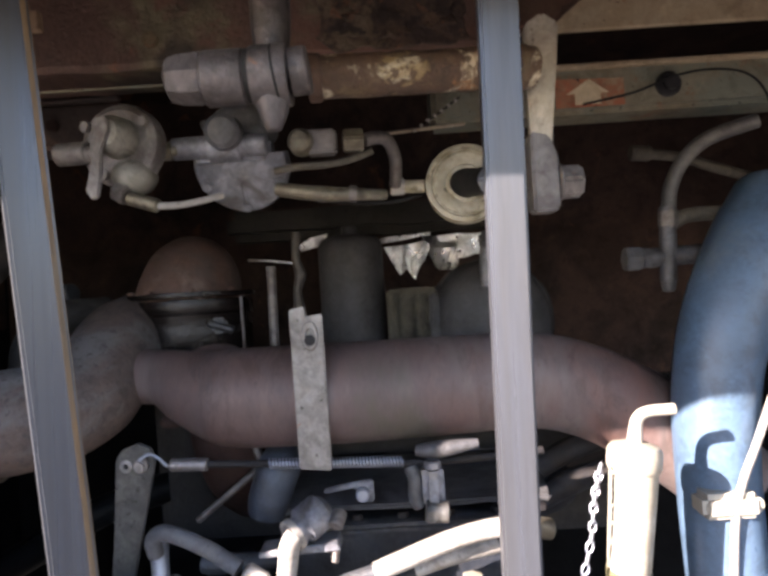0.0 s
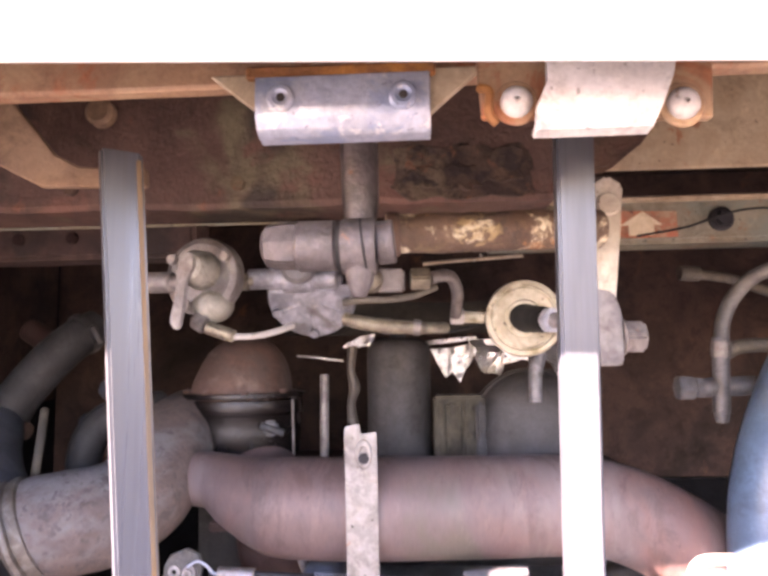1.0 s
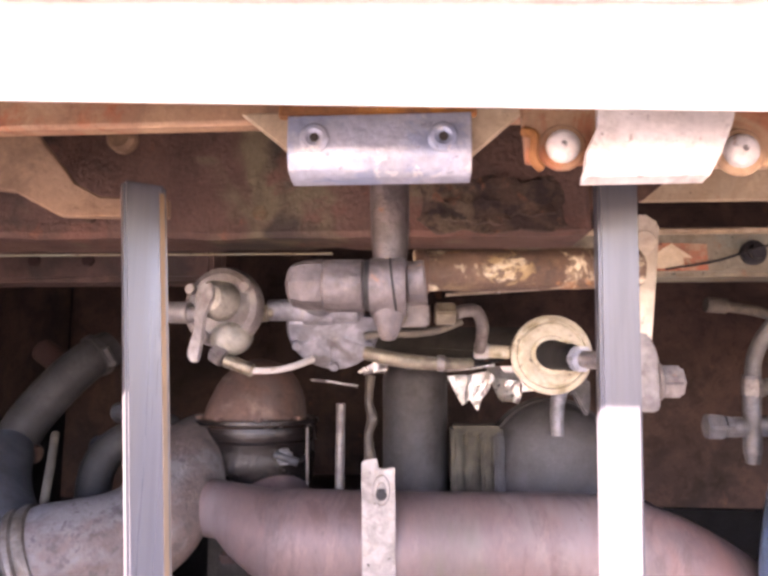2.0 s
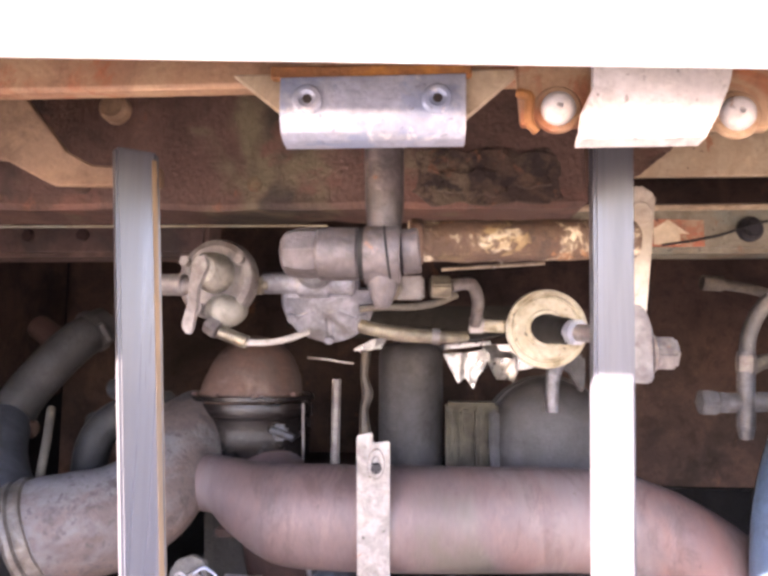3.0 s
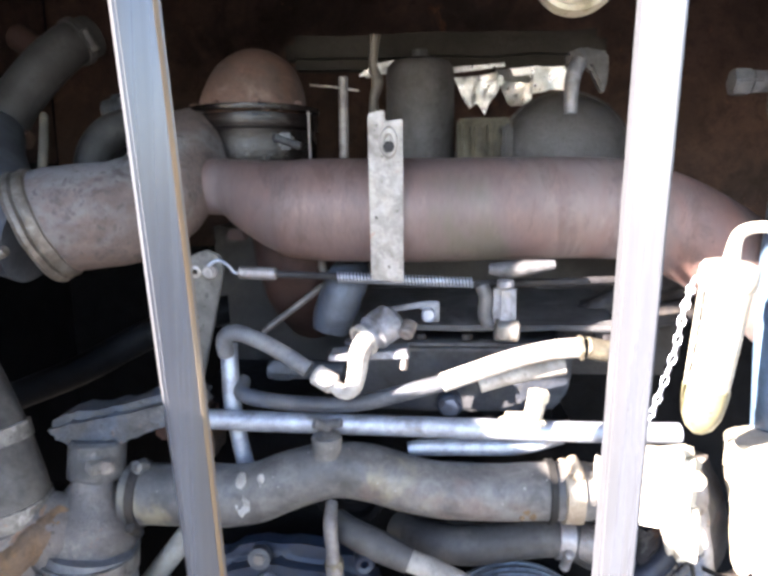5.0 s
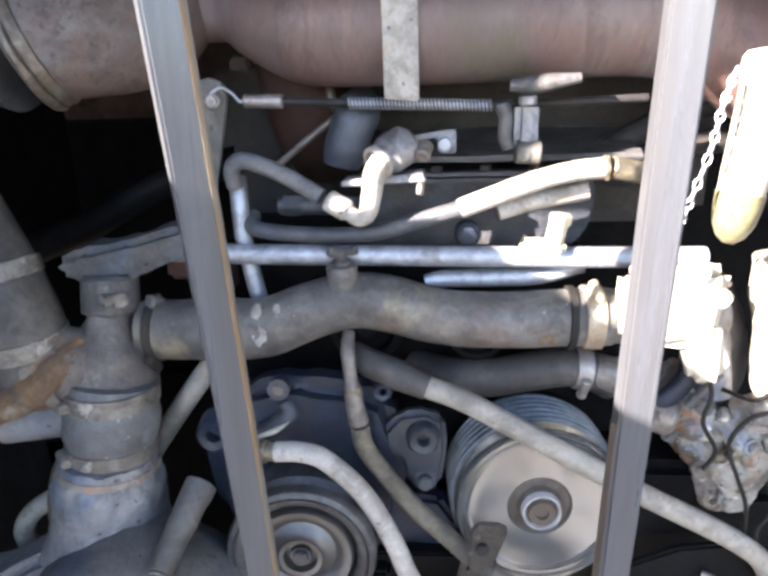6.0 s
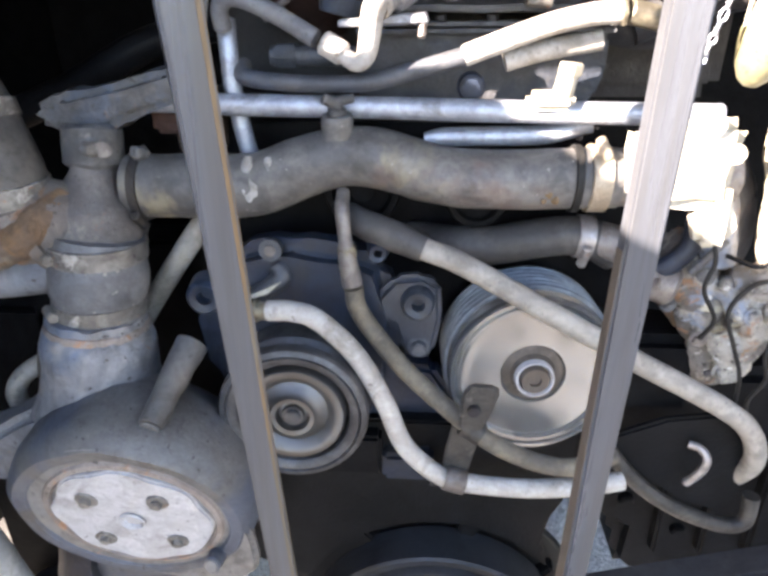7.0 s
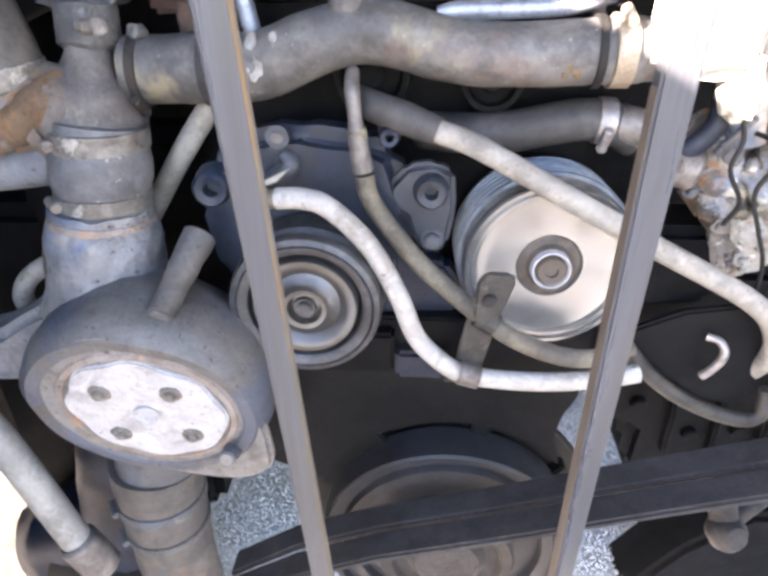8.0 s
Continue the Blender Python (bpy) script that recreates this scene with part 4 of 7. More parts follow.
rod(b, (0.1165, 0.436, 1.2655), (0.1195, 0.436, 1.2655), 0.0135)
part("pivot_bolt", b, "grey_cast", lev)
b = B()
rod(b, (0.1115, 0.431, 1.360), (0.1115, 0.4275, 1.360), 0.0085, 0.001)
rough_up(b, 0.0006, 120)
part("boss", b, "lever_cream", lev)

# ---- rod end with pale bush ----
re = thing("rod_end", (0.067, 0.54, 1.253), "cream bush with a black shaft through it", "bush")
ax = Vector((0.42, -0.85, -0.10)).normalized()
c = Vector((0.0665, 0.535, 1.2855))
b = B()
lathe(b, [(0.012, 0.004), (0.0150, 0.0045), (0.0165, 0.0025), (0.0185, 0.0045), (0.0255, 0.0055), (0.0275, 0.004), (0.0290, 0.0058), (0.0325, 0.005), (0.0335, 0.001), (0.0335, -0.012), (0.030, -0.014), (0.012, -0.014), (0.012, 0.004)], along(c, Vector((-0.12, -0.99, 0.02))), 40)
part("bush", b, "cream_rubber", re)
b = B()
lathe(b, [(0, -0.01), (0.0135, -0.01), (0.0125, 0.006), (0.0110, 0.010), (0.0118, 0.014), (0.0105, 0.018), (0.0112, 0.024), (0.0100, 0.032), (0, 0.032)], along(c, ax), 24)
part("shaft_boot", b, "black", re)
b = B()
hexa(b, c + ax * 0.032, ax, 0.0112, 0.010, 0.0015)
part("nut", b, "zinc", re, "bright nut")
b = B()
tube(b, [tuple(c + ax * 0.040), tuple(c + ax * 0.07), (0.108, 0.448, 1.268)], 0.007, 14)
part("stud", b, "steel", re)

# ---- hand valve ----
hv = thing("hand_valve", (-0.20, 0.48, 1.28), "grey hand valve with a hanging lever handle", "valve")
b = B()
lathe(b, [(0, 0.004), (0.012, 0.005), (0.022, 0.004), (0.026, 0.006), (0.0305, 0.004), (0.032, 0.001), (0.032, -0.008), (0.029, -0.011), (0, -0.011)], along((-0.1985, 0.478, 1.3215), (-0.15, -1, 0.05)), 36)
part("disc", b, "grey_cast", hv)
for a in (0.6, 2.6, 4.3):
    b = B()
    hexa(b, (-0.1990 + 0.0255 * math.cos(a), 0.4715, 1.3215 + 0.0255 * math.sin(a)), (-0.15, -1, 0.05), 0.0046, 0.005, 0.0008)
    part("cover_screw", b, "grey_cast", hv)
b = B()
lathe(b, [(0, 0.020), (0.010, 0.019), (0.0145, 0.014), (0.016, 0.0), (0, 0)], along((-0.198, 0.474, 1.3255), (-0.2, -1, 0.05)), 24)
part("boss", b, "valve_pale", hv)
b = B()
prism(b, [(-0.2085, 1.336), (-0.199, 1.338), (-0.196, 1.328), (-0.203, 1.312), (-0.204, 1.296), (-0.207, 1.279), (-0.212, 1.2775), (-0.2165, 1.284), (-0.212, 1.302), (-0.2115, 1.318)], 0.004, XZ(0.456), 0.0012, 2)
part("handle", b, "grey_cast", hv)
b = B()
lathe(b, [(0, 0.010), (0.010, 0.009), (0.0145, 0.005), (0.0155, 0.0), (0.0155, -0.012), (0, -0.012)], along((-0.190, 0.474, 1.2965), (0.1, -1, -0.1)), 24, (1.0, 0.85))
rough_up(b, 0.0008, 90)
part("lower_body", b, "valve_pale", hv)
b = B()
rod(b, (-0.248, 0.478, 1.3175), (-0.222, 0.474, 1.3170), 0.0085)
rod(b, (-0.226, 0.474, 1.3165), (-0.214, 0.472, 1.3150), 0.0062)
part("side_port", b, "grey_cast", hv)
b = B()
hexa(b, (-0.2015, 0.470, 1.2870), (0.55, -0.1, -0.35), 0.0082, 0.011, 0.001)
part("outlet_nut", b, "grey_cast", hv)
b = B()
rod(b, (-0.192, 0.468, 1.2800), (-0.1690, 0.466, 1.2720), 0.0052)
part("ferrule", b, "brass", hv)
b = B()
tube(b, [(-0.170, 0.466, 1.2722), (-0.155, 0.468, 1.2722), (-0.140, 0.475, 1.2755), (-0.128, 0.49, 1.281)], 0.0026, 10)
part("outlet_tube", b, "rubber_white", hv, "thin pale tube")

# ---- diaphragm valve ----
dv = thing("diaphragm_valve", (-0.12, 0.51, 1.278), "grey diaphragm valve with a bolted round cover", "valve")
b = B()
rod(b, (-0.166, 0.495, 1.3205), (-0.135, 0.495, 1.3205), 0.0088)
rod(b, (-0.115, 0.495, 1.3205), (-0.0915, 0.495, 1.3195), 0.0088)
rod(b, (-0.138, 0.497, 1.3205), (-0.112, 0.497, 1.3205), 0.0115)
block(b, (-0.122, 0.505, 1.319), (0.066, 0.026, 0.020), 0.006)
part("body", b, "dirty_alu", dv)
b = B()
lathe(b, [(0, 0.018), (0.010, 0.018), (0.0137, 0.015), (0.0142, 0.008), (0.0135, 0), (0, 0)], along((-0.1220, 0.492, 1.3290), (0, -1, -0.1)), 26)
part("cap", b, "cap_iron", dv, "dark iron cap")
b = B()
lathe(b, [(0, 0.012), (0.014, 0.0115), (0.020, 0.008), (0.0235, 0.002), (0.0235, -0.014), (0, -0.014)], along((-0.1140, 0.512, 1.3385), (0, -1, -0.05)), 24, (1.15, 0.85))
rough_up(b, 0.0022, 70)
part("upper_housing", b, "cap_iron", dv, "dark iron upper housing")
for x in (-0.139, -0.092):
    b = B()
    hexa(b, (x, 0.499, 1.338), (0, -1, 0), 0.0045, 0.006, 0.001)
    part("housing_bolt", b, "cap_iron", dv)
dax = Vector((0.0, -0.86, -0.50)).normalized()
dc = Vector((-0.1160, 0.514, 1.3080))
b = B()
lathe(b, [(0, 0.0105), (0.012, 0.0102), (0.024, 0.0085), (0.032, 0.0068), (0.0365, 0.0058), (0.0385, 0.003), (0.0385, -0.006), (0.035, -0.009), (0, -0.012)], along(dc, dax), 40)
bmesh.ops.bisect_plane(b, geom=b.verts[:] + b.edges[:] + b.faces[:], plane_co=dc + Vector((0, 0, 0.010)), plane_no=(0, -0.25, 1), clear_outer=True)
bmesh.ops.holes_fill(b, edges=b.edges[:])
cover = part("cover", b, "dirty_alu", dv)
for a in (-1.5708, -0.45, -2.70):
    side, up = Vector((1, 0, 0)), dax.cross(Vector((1, 0, 0)))
    w = math.cos(a) * side + math.sin(a) * up
    b = B()
    rod(b, dc + dax * 0.0085 + w * 0.010, dc + dax * 0.0065 + w * 0.030, 0.0026)
    part("cover_rib", b, "dirty_alu", cover)
side = Vector((1, 0, 0))
up = dax.cross(side)
for a in (-1.5708, -0.40, -2.74):
    b = B()
    hexa(b, dc + dax * 0.006 + 0.0325 * (math.cos(a) * side + math.sin(a) * up), dax, 0.0046, 0.005, 0.0008)
    part("cover_bolt", b, "dirty_alu", dv)
b = B()
hexa(b, (-0.1750, 0.488, 1.3175), (1, 0, 0), 0.0078, 0.011, 0.001)
rod(b, (-0.184, 0.488, 1.3175), (-0.160, 0.490, 1.3185), 0.0045)
part("inlet_nut", b, "brass", dv)

pf = thing("pipe_fittings", (-0.03, 0.48, 1.29), "row of tarnished brass compression fittings", "fitting")
b = B()
lathe(b, [(0, 0.012), (0.006, 0.012), (0.0085, 0.010), (0.0098, 0.004), (0.0098, -0.006), (0, -0.006)], along((-0.0625, 0.478, 1.3150), (0, -1, 0)), 20)
part("plug", b, "brass", pf)
b = B()
block(b, (-0.0475, 0.484, 1.3150), (0.023, 0.018, 0.018), 0.002)
part("tee_block", b, "grey_cast", pf)
b = B()
hexa(b, (-0.0315, 0.488, 1.3165), (1, 0.1, 0), 0.0098, 0.016, 0.0012)
part("nut", b, "brass", pf)
b = B()
tube(b, [(-0.0155, 0.492, 1.3170), (-0.006, 0.498, 1.3200), (0.003, 0.508, 1.3195), (0.0085, 0.522, 1.3090), (0.0085, 0.536, 1.2970), (0.0075, 0.545, 1.2900)], 0.0052, 12)
part("bent_pipe", b, "grey_cast", pf)
b = B()
hexa(b, (0.0035, 0.552, 1.2895), (1, 0, -0.05), 0.0082, 0.0125, 0.001)
part("union_nut", b, "rubber_white", pf, "pale union nut")
b = B()
rod(b, (0.0155, 0.552, 1.2888), (0.0345, 0.548, 1.2875), 0.0056)
part("sleeve", b, "cream_rubber", pf)
b = B()
tube(b, [(-0.088, 0.505, 1.3000), (-0.070, 0.50, 1.3015), (-0.048, 0.498, 1.3015), (-0.028, 0.50, 1.3045), (-0.010, 0.506, 1.3120)], 0.0030, 12)
part("return_pipe", b, "rubber_brown", pf)
b = B()
tube(b, [(-0.088, 0.510, 1.2865), (-0.066, 0.504, 1.2815), (-0.042, 0.504, 1.2785), (-0.016, 0.510, 1.2775), (-0.002, 0.520, 1.2780)], [0.0056, 0.0060, 0.0060, 0.0048, 0.0046], 14)
part("sleeved_hose", b, "brass", pf, "olive-brown sleeved hose")
for x, z in ((-0.052, 1.2795), (-0.027, 1.2780)):
    b = B()
    lathe(b, [(0.0050, -0.003), (0.0068, -0.003), (0.0068, 0.003), (0.0050, 0.003), (0.0050, -0.003)], along((x, 0.505, z), (1, 0.05, -0.1)), 18)
    part("crimp_ring", b, "grey_cast", pf)
b = B()
tube(b, [(-0.10, 0.53, 1.292), (-0.05, 0.54, 1.279), (0.0, 0.55, 1.276), (0.03, 0.56, 1.282)], 0.0016, 8)
part("wire", b, "black", pf)
bd = thing("bead_tie", (0.05, 0.58, 1.345), "short pale beaded tie hanging under the rail", "cable tie")
for k in range(7):
    u = k / 6
    b = B()
    lathe(b, [(0, -0.0016), (0.0017, -0.001), (0.0019, 0), (0.0017, 0.001), (0, 0.0016)], along((0.029 + 0.039 * u, 0.580, 1.3445 + 0.025 * u), (1, 0, 0.6)), 10)
    part("bead", b, "rubber_white", bd)
b = B()
tube(b, [(0.026, 0.581, 1.3425), (0.05, 0.581, 1.358), (0.072, 0.581, 1.3725)], 0.0007, 6)
part("cord", b, "black", bd)
b = B()
tube(b, [(-0.02, 0.58, 1.3420), (0.03, 0.58, 1.345), (0.075, 0.58, 1.3475)], 0.0017, 8)
single("brake_wire", b, "band", "thin straight bare wire under the rail", "wire")

# ---- exhaust ----
ex = thing("exhaust_pipe", (-0.05, 0.655, 1.045), "brown heat-stained welded exhaust pipe", "exhaust")
b = B()
tube(b, [(-0.330, 0.706, 1.124), (-0.290, 0.694, 1.123), (-0.250, 0.680, 1.1215), (-0.215, 0.667, 1.110), (-0.178, 0.658, 1.1005), (-0.140, 0.655, 1.0985), (-0.06, 0.654, 1.098), (0.04, 0.656, 1.0985), (0.12, 0.66, 1.0985), (0.175, 0.664, 1.090), (0.235, 0.668, 1.062), (0.30, 0.672, 1.015), (0.345, 0.675, 0.975)], [0.030, 0.0295, 0.0300, 0.0405, 0.0500, 0.0515, 0.0515, 0.0505, 0.0495, 0.0485, 0.048, 0.048, 0.048], 40, 8)
part("main_pipe", b, "exhaust", ex)
b = B()
tube(b, [(-0.318, 0.790, 1.168), (-0.319, 0.738, 1.156), (-0.320, 0.700, 1.136), (-0.326, 0.664, 1.112), (-0.346, 0.634, 1.0990), (-0.374, 0.614, 1.0955), (-0.402, 0.604, 1.093), (-0.416, 0.599, 1.089)], [0.050, 0.0515, 0.0515, 0.0515, 0.0515, 0.0510, 0.0505, 0.046], 36, 8)
rough_up(b, 0.0010, 45)
part("branch_pipe", b, "exhaust_scaled", ex, "scaled grey branch pipe")
b = B()
tube(b, [(-0.238, 0.790, 1.150), (-0.232, 0.770, 1.125), (-0.215, 0.735, 1.105), (-0.19, 0.70, 1.098)], [0.052, 0.050, 0.046, 0.040], 28)
part("riser", b, "exhaust", ex, "heat-stained riser to the turbo")
tb = thing("turbo_elbow", (-0.235, 0.80, 1.217), "rust-red cast turbocharger outlet elbow", "turbo elbow")
b = B()
tube(b, [(-0.2520, 0.788, 1.186), (-0.2525, 0.789, 1.207), (-0.2520, 0.800, 1.226), (-0.2600, 0.838, 1.232), (-0.2850, 0.93, 1.230)], [0.0660, 0.0650, 0.0590, 0.0520, 0.0500], 36, 10)
rough_up(b, 0.0012, 40)
part("elbow", b, "turbo_rust", tb)
b = B()
lathe(b, [(0.060, 0), (0.0755, 0.0005), (0.0765, 0.003), (0.0755, 0.0065), (0.060, 0.007), (0.060, 0)], along((-0.250, 0.785, 1.206), (0, 0, 1)), 40)
part("flange", b, "drum_black", tb, "thin dark joint flange")
for a in (3.6, 4.3, 5.0, 5.7):
    b = B()
    hexa(b, (-0.250 + 0.071 * math.cos(a), 0.785 + 0.071 * math.sin(a), 1.2125), (0, 0, 1), 0.005, 0.004, 0.0008)
    part("flange_bolt", b, "turbo_rust", tb)
vb = thing("v_band_clamp", (-0.232, 0.79, 1.15), "glossy black band clamp round the turbo joint", "clamp")
b = B()
lathe(b, [(0.050, -0.050), (0.062, -0.048), (0.0690, -0.038), (0.0700, -0.010), (0.0690, 0.008), (0.0715, 0.012), (0.0725, 0.020), (0.0710, 0.026), (0.058, 0.027), (0.050, 0.027), (0.050, -0.050)], along((-0.248, 0.785, 1.178), (0, 0, 1)), 44)
part("band", b, "drum_black", vb)
b = B()
block(b, (-0.204, 0.730, 1.172), (0.020, 0.012, 0.018), 0.004)
rod(b, (-0.214, 0.724, 1.176), (-0.186, 0.728, 1.166), 0.0045)
part("clamp_bolt", b, "pulley_dark", vb)
b = B()
rod(b, (-0.178, 0.738, 1.205), (-0.177, 0.738, 1.140), 0.0016)
part("safety_wire", b, "grey_cast", vb)
for z in (1.196, 1.187):
    b = B()
    lathe(b, [(0.0700, -0.0012), (0.0732, 0), (0.0700, 0.0012), (0.0700, -0.0012)], along((-0.248, 0.785, z), (0, 0, 1)), 44)
    part("groove_ring", b, "drum_black", vb)

fl = thing("pipe_coupling", (-0.42, 0.60, 1.04), "banded coupling between the branch pipe and a blue-grey elbow", "coupling")
d = Vector((-0.80, -0.22, -0.34)).normalized()
p = Vector((-0.408, 0.603, 1.090))
b = B()
lathe(b, [(0.0500, -0.007), (0.0535, -0.006), (0.0555, -0.002), (0.0545, 0.003), (0.0525, 0.004), (0.0560, 0.006), (0.0570, 0.010), (0.0550, 0.014), (0.0500, 0.015), (0.0500, -0.007)], along(p, d), 44)
rough_up(b, 0.0006, 60)
band = part("band", b, "clamp_dull", fl, "dull bronze-coloured clamp band")
b = B()
rod(b, p + Vector((-0.030, -0.045, -0.028)), p + Vector((-0.012, -0.050, -0.020)), 0.0052)
part("band_screw", b, "clamp_dull", band)
b = B()
tube(b, [(-0.418, 0.600, 1.082), (-0.446, 0.602, 1.092), (-0.474, 0.618, 1.122), (-0.496, 0.650, 1.155), (-0.512, 0.690, 1.180)], [0.0505, 0.0490, 0.0430, 0.0360, 0.0300], 32)
part("elbow", b, "steel_blue", fl, "blue-grey painted elbow")

st = thing("support_strap", (-0.083, 0.60, 1.034), "grey steel strap holding the exhaust pipe", "bracket")
b = B()
prism(b, [(-0.0982, 1.0365), (-0.0678, 1.0335), (-0.0683, 1.182), (-0.0840, 1.1800), (-0.0850, 1.190), (-0.1000, 1.187)], 0.005, XZ(0.6015), 0.0012, 2)
part("strap", b, "strap", st)
b = B()
lathe(b, [(0.0045, -0.001), (0.0095, -0.001), (0.0105, 0.0012), (0.0095, 0.003), (0.006, 0.003), (0.0045, 0.0012), (0.0045, -0.001)], along((-0.0808, 0.5965, 1.1615), (0, -1, 0)), 26, (0.75, 1.35))
part("slot_rim", b, "strap", st)
b = B()
hexa(b, (-0.0808, 0.5965, 1.1575), (0, -1, 0), 0.0058, 0.004, 0.0008)
part("bolt", b, "dark_iron", st)
b = B()
tube(b, [(-0.0960, 0.650, 1.180), (-0.0985, 0.655, 1.205), (-0.0945, 0.655, 1.222), (-0.0985, 0.655, 1.240), (-0.0965, 0.655, 1.266)], [0.0065, 0.0045, 0.0062, 0.0042, 0.0055], 14)
part("hanger", b, "hanger_iron", st, "dark twisted upper hanger")
b = B()
rod(b, (-0.083, 0.600, 1.040), (-0.083, 0.66, 1.040), 0.006)
part("lower_stud", b, "steel", st)
b = B()
rod(b, (-0.1335, 0.70, 1.235), (-0.1345, 0.70, 1.12), 0.0052)
single("dip_tube", b, "grey_cast", "slim grey upright tube behind the exhaust", "tube")

# ---- things behind the exhaust ----
cy = thing("breather_canister", (-0.054, 0.86, 1.10), "smooth dark blue-grey upright canister", "canister")
b = B()
lathe(b, [(0, 0), (0.040, 0), (0.043, 0.006), (0.043, 0.168), (0.0415, 0.177), (0.036, 0.184), (0.020, 0.189), (0, 0.190)], along((-0.054, 0.85, 1.09), (0, 0, 1)), 32)
rough_up(b, 0.0012, 20)
part("body", b, "soot_blue", cy)
b = B()
lathe(b, [(0, 0.01), (0.010, 0.01), (0.011, 0), (0, 0)], along((-0.054, 0.85, 1.279), (0, 0, 1)), 18)
part("spigot", b, "soot_blue", cy)
rbk = thing("finned_casting", (0.024, 0.81, 1.10), "dusty olive finned casting behind the exhaust", "casting")
b = B()
block(b, (0.024, 0.822, 1.150), (0.066, 0.03, 0.104), 0.004)
rough_up(b, 0.002, 40)
part("body", b, "rib_olive", rbk)
for k, (x, w) in enumerate(((-0.001, 0.012), (0.016, 0.016), (0.034, 0.012), (0.051, 0.013))):
    b = B()
    block(b, (x, 0.803, 1.148 - 0.003 * (k % 2)), (w, 0.012, 0.098), 0.004)
    bmesh.ops.subdivide_edges(b, edges=[e for e in b.edges if e.calc_length() > 0.03], cuts=6)
    rough_up(b, 0.0018, 60)
    part("fin", b, "rib_olive" if k < 3 else "soot_blue", rbk)
b = B()
lathe(b, [(0, 0.052), (0.030, 0.051), (0.055, 0.045), (0.074, 0.032), (0.082, 0.01), (0.083, -0.05), (0, -0.05)], along((0.125, 0.84, 1.150), (0, -1, 0)), 40)
rough_up(b, 0.002, 22)
tu = thing("turbo_housing", (0.125, 0.84, 1.067), "dark dusty rounded turbocharger housing", "housing")
part("housing", b, "soot_blue", tu)
b = B()
lathe(b, [(0.0815, -0.006), (0.0850, -0.004), (0.0850, 0.006), (0.0815, 0.008), (0.0815, -0.006)], along((0.125, 0.84, 1.150), (0, -1, 0)), 40)
rough_up(b, 0.0012, 40)
part("clamp_rim", b, "soot_blue", tu)
b = B()
block(b, (-0.02, 0.985, 1.312), (0.46, 0.05, 0.048), 0.014)
bmesh.ops.subdivide_edges(b, edges=[e for e in b.edges if e.calc_length() > 0.2], cuts=24)
rough_up(b, 0.003, 14)
single("cross_tube", b, "tube_olive", "grimy olive-grey tube across the bay behind the turbo", "beam")

fo = thing("heat_shield", (0.06, 0.90, 1.22), "torn crumpled bright foil heat shield", "heat shield")


def foil(name, outline, y, amp, seed):
    """A torn sheet of crumpled foil, its outline in x and z."""
    b = B()
    b.faces.new([b.verts.new((x, y, z)) for x, z in outline])
    bmesh.ops.triangulate(b, faces=b.faces[:])
    bmesh.ops.subdivide_edges(b, edges=b.edges[:], cuts=4, use_grid_fill=True)
    bmesh.ops.triangulate(b, faces=b.faces[:])
    rg = random.Random(seed)
    for v in b.verts:
        n = noise.noise_vector(Vector((v.co.x * 55, seed, v.co.z * 55)))
        v.co += Vector((0.3 * n.x, n.y + 0.25 * rg.uniform(-1, 1), 0.3 * n.z)) * amp
    bmesh.ops.solidify(b, geom=b.faces[:], thickness=0.0008)
    return part(name, b, "foil", fo)


foil("torn_sheet", [(-0.009, 1.262), (0.020, 1.264), (0.050, 1.270), (0.057, 1.262), (0.050, 1.244), (0.040, 1.232), (0.033, 1.214), (0.022, 1.230), (0.012, 1.222), (0.002, 1.240)], 0.905, 0.006, 4)
foil("upper_strip", [(-0.012, 1.268), (0.058, 1.2755), (0.058, 1.281), (-0.012, 1.276)], 0.900, 0.003, 9)
foil("folded_sheet", [(0.048, 1.276), (0.100, 1.277), (0.099, 1.245), (0.090, 1.222), (0.070, 1.226), (0.056, 1.246)], 0.915, 0.011, 6)
foil("outer_sheet", [(0.098, 1.276), (0.148, 1.273), (0.150, 1.258), (0.143, 1.243), (0.120, 1.245), (0.096, 1.240)], 0.900, 0.005, 2)
foil("crumpled_corner", [(-0.132, 1.272), (-0.112, 1.283), (-0.088, 1.287), (-0.092, 1.276), (-0.108, 1.270), (-0.126, 1.264)], 0.900, 0.006, 7)
foil("long_strip", [(-0.204, 1.2575), (-0.170, 1.2545), (-0.136, 1.2490), (-0.137, 1.2465), (-0.170, 1.2515), (-0.203, 1.2545)], 0.900, 0.003, 12)
foil("edge_line", [(-0.136, 1.270), (-0.060, 1.2755), (0.0, 1.274), (0.0, 1.2715), (-0.060, 1.273), (-0.136, 1.2665)], 0.903, 0.001, 3)
gf = thing("grease_fitting", (0.115, 0.74, 1.20), "small grey angled lever with a round spigot", "fitting")
b = B()
tube(b, [(0.118, 0.742, 1.254), (0.112, 0.738, 1.238), (0.1095, 0.735, 1.218), (0.1095, 0.735, 1.198)], [0.009, 0.0085, 0.0078, 0.0072], 16)
part("spigot", b, "dirty_alu", gf)
b = B()
prism(b, [(0.104, 1.262), (0.122, 1.268), (0.149, 1.262), (0.150, 1.234), (0.144, 1.218), (0.136, 1.232), (0.130, 1.246), (0.106, 1.243)], 0.014, XZ(0.752), 0.003, 2)
rough_up(b, 0.001, 60)
part("lever", b, "grimy_cast", gf)

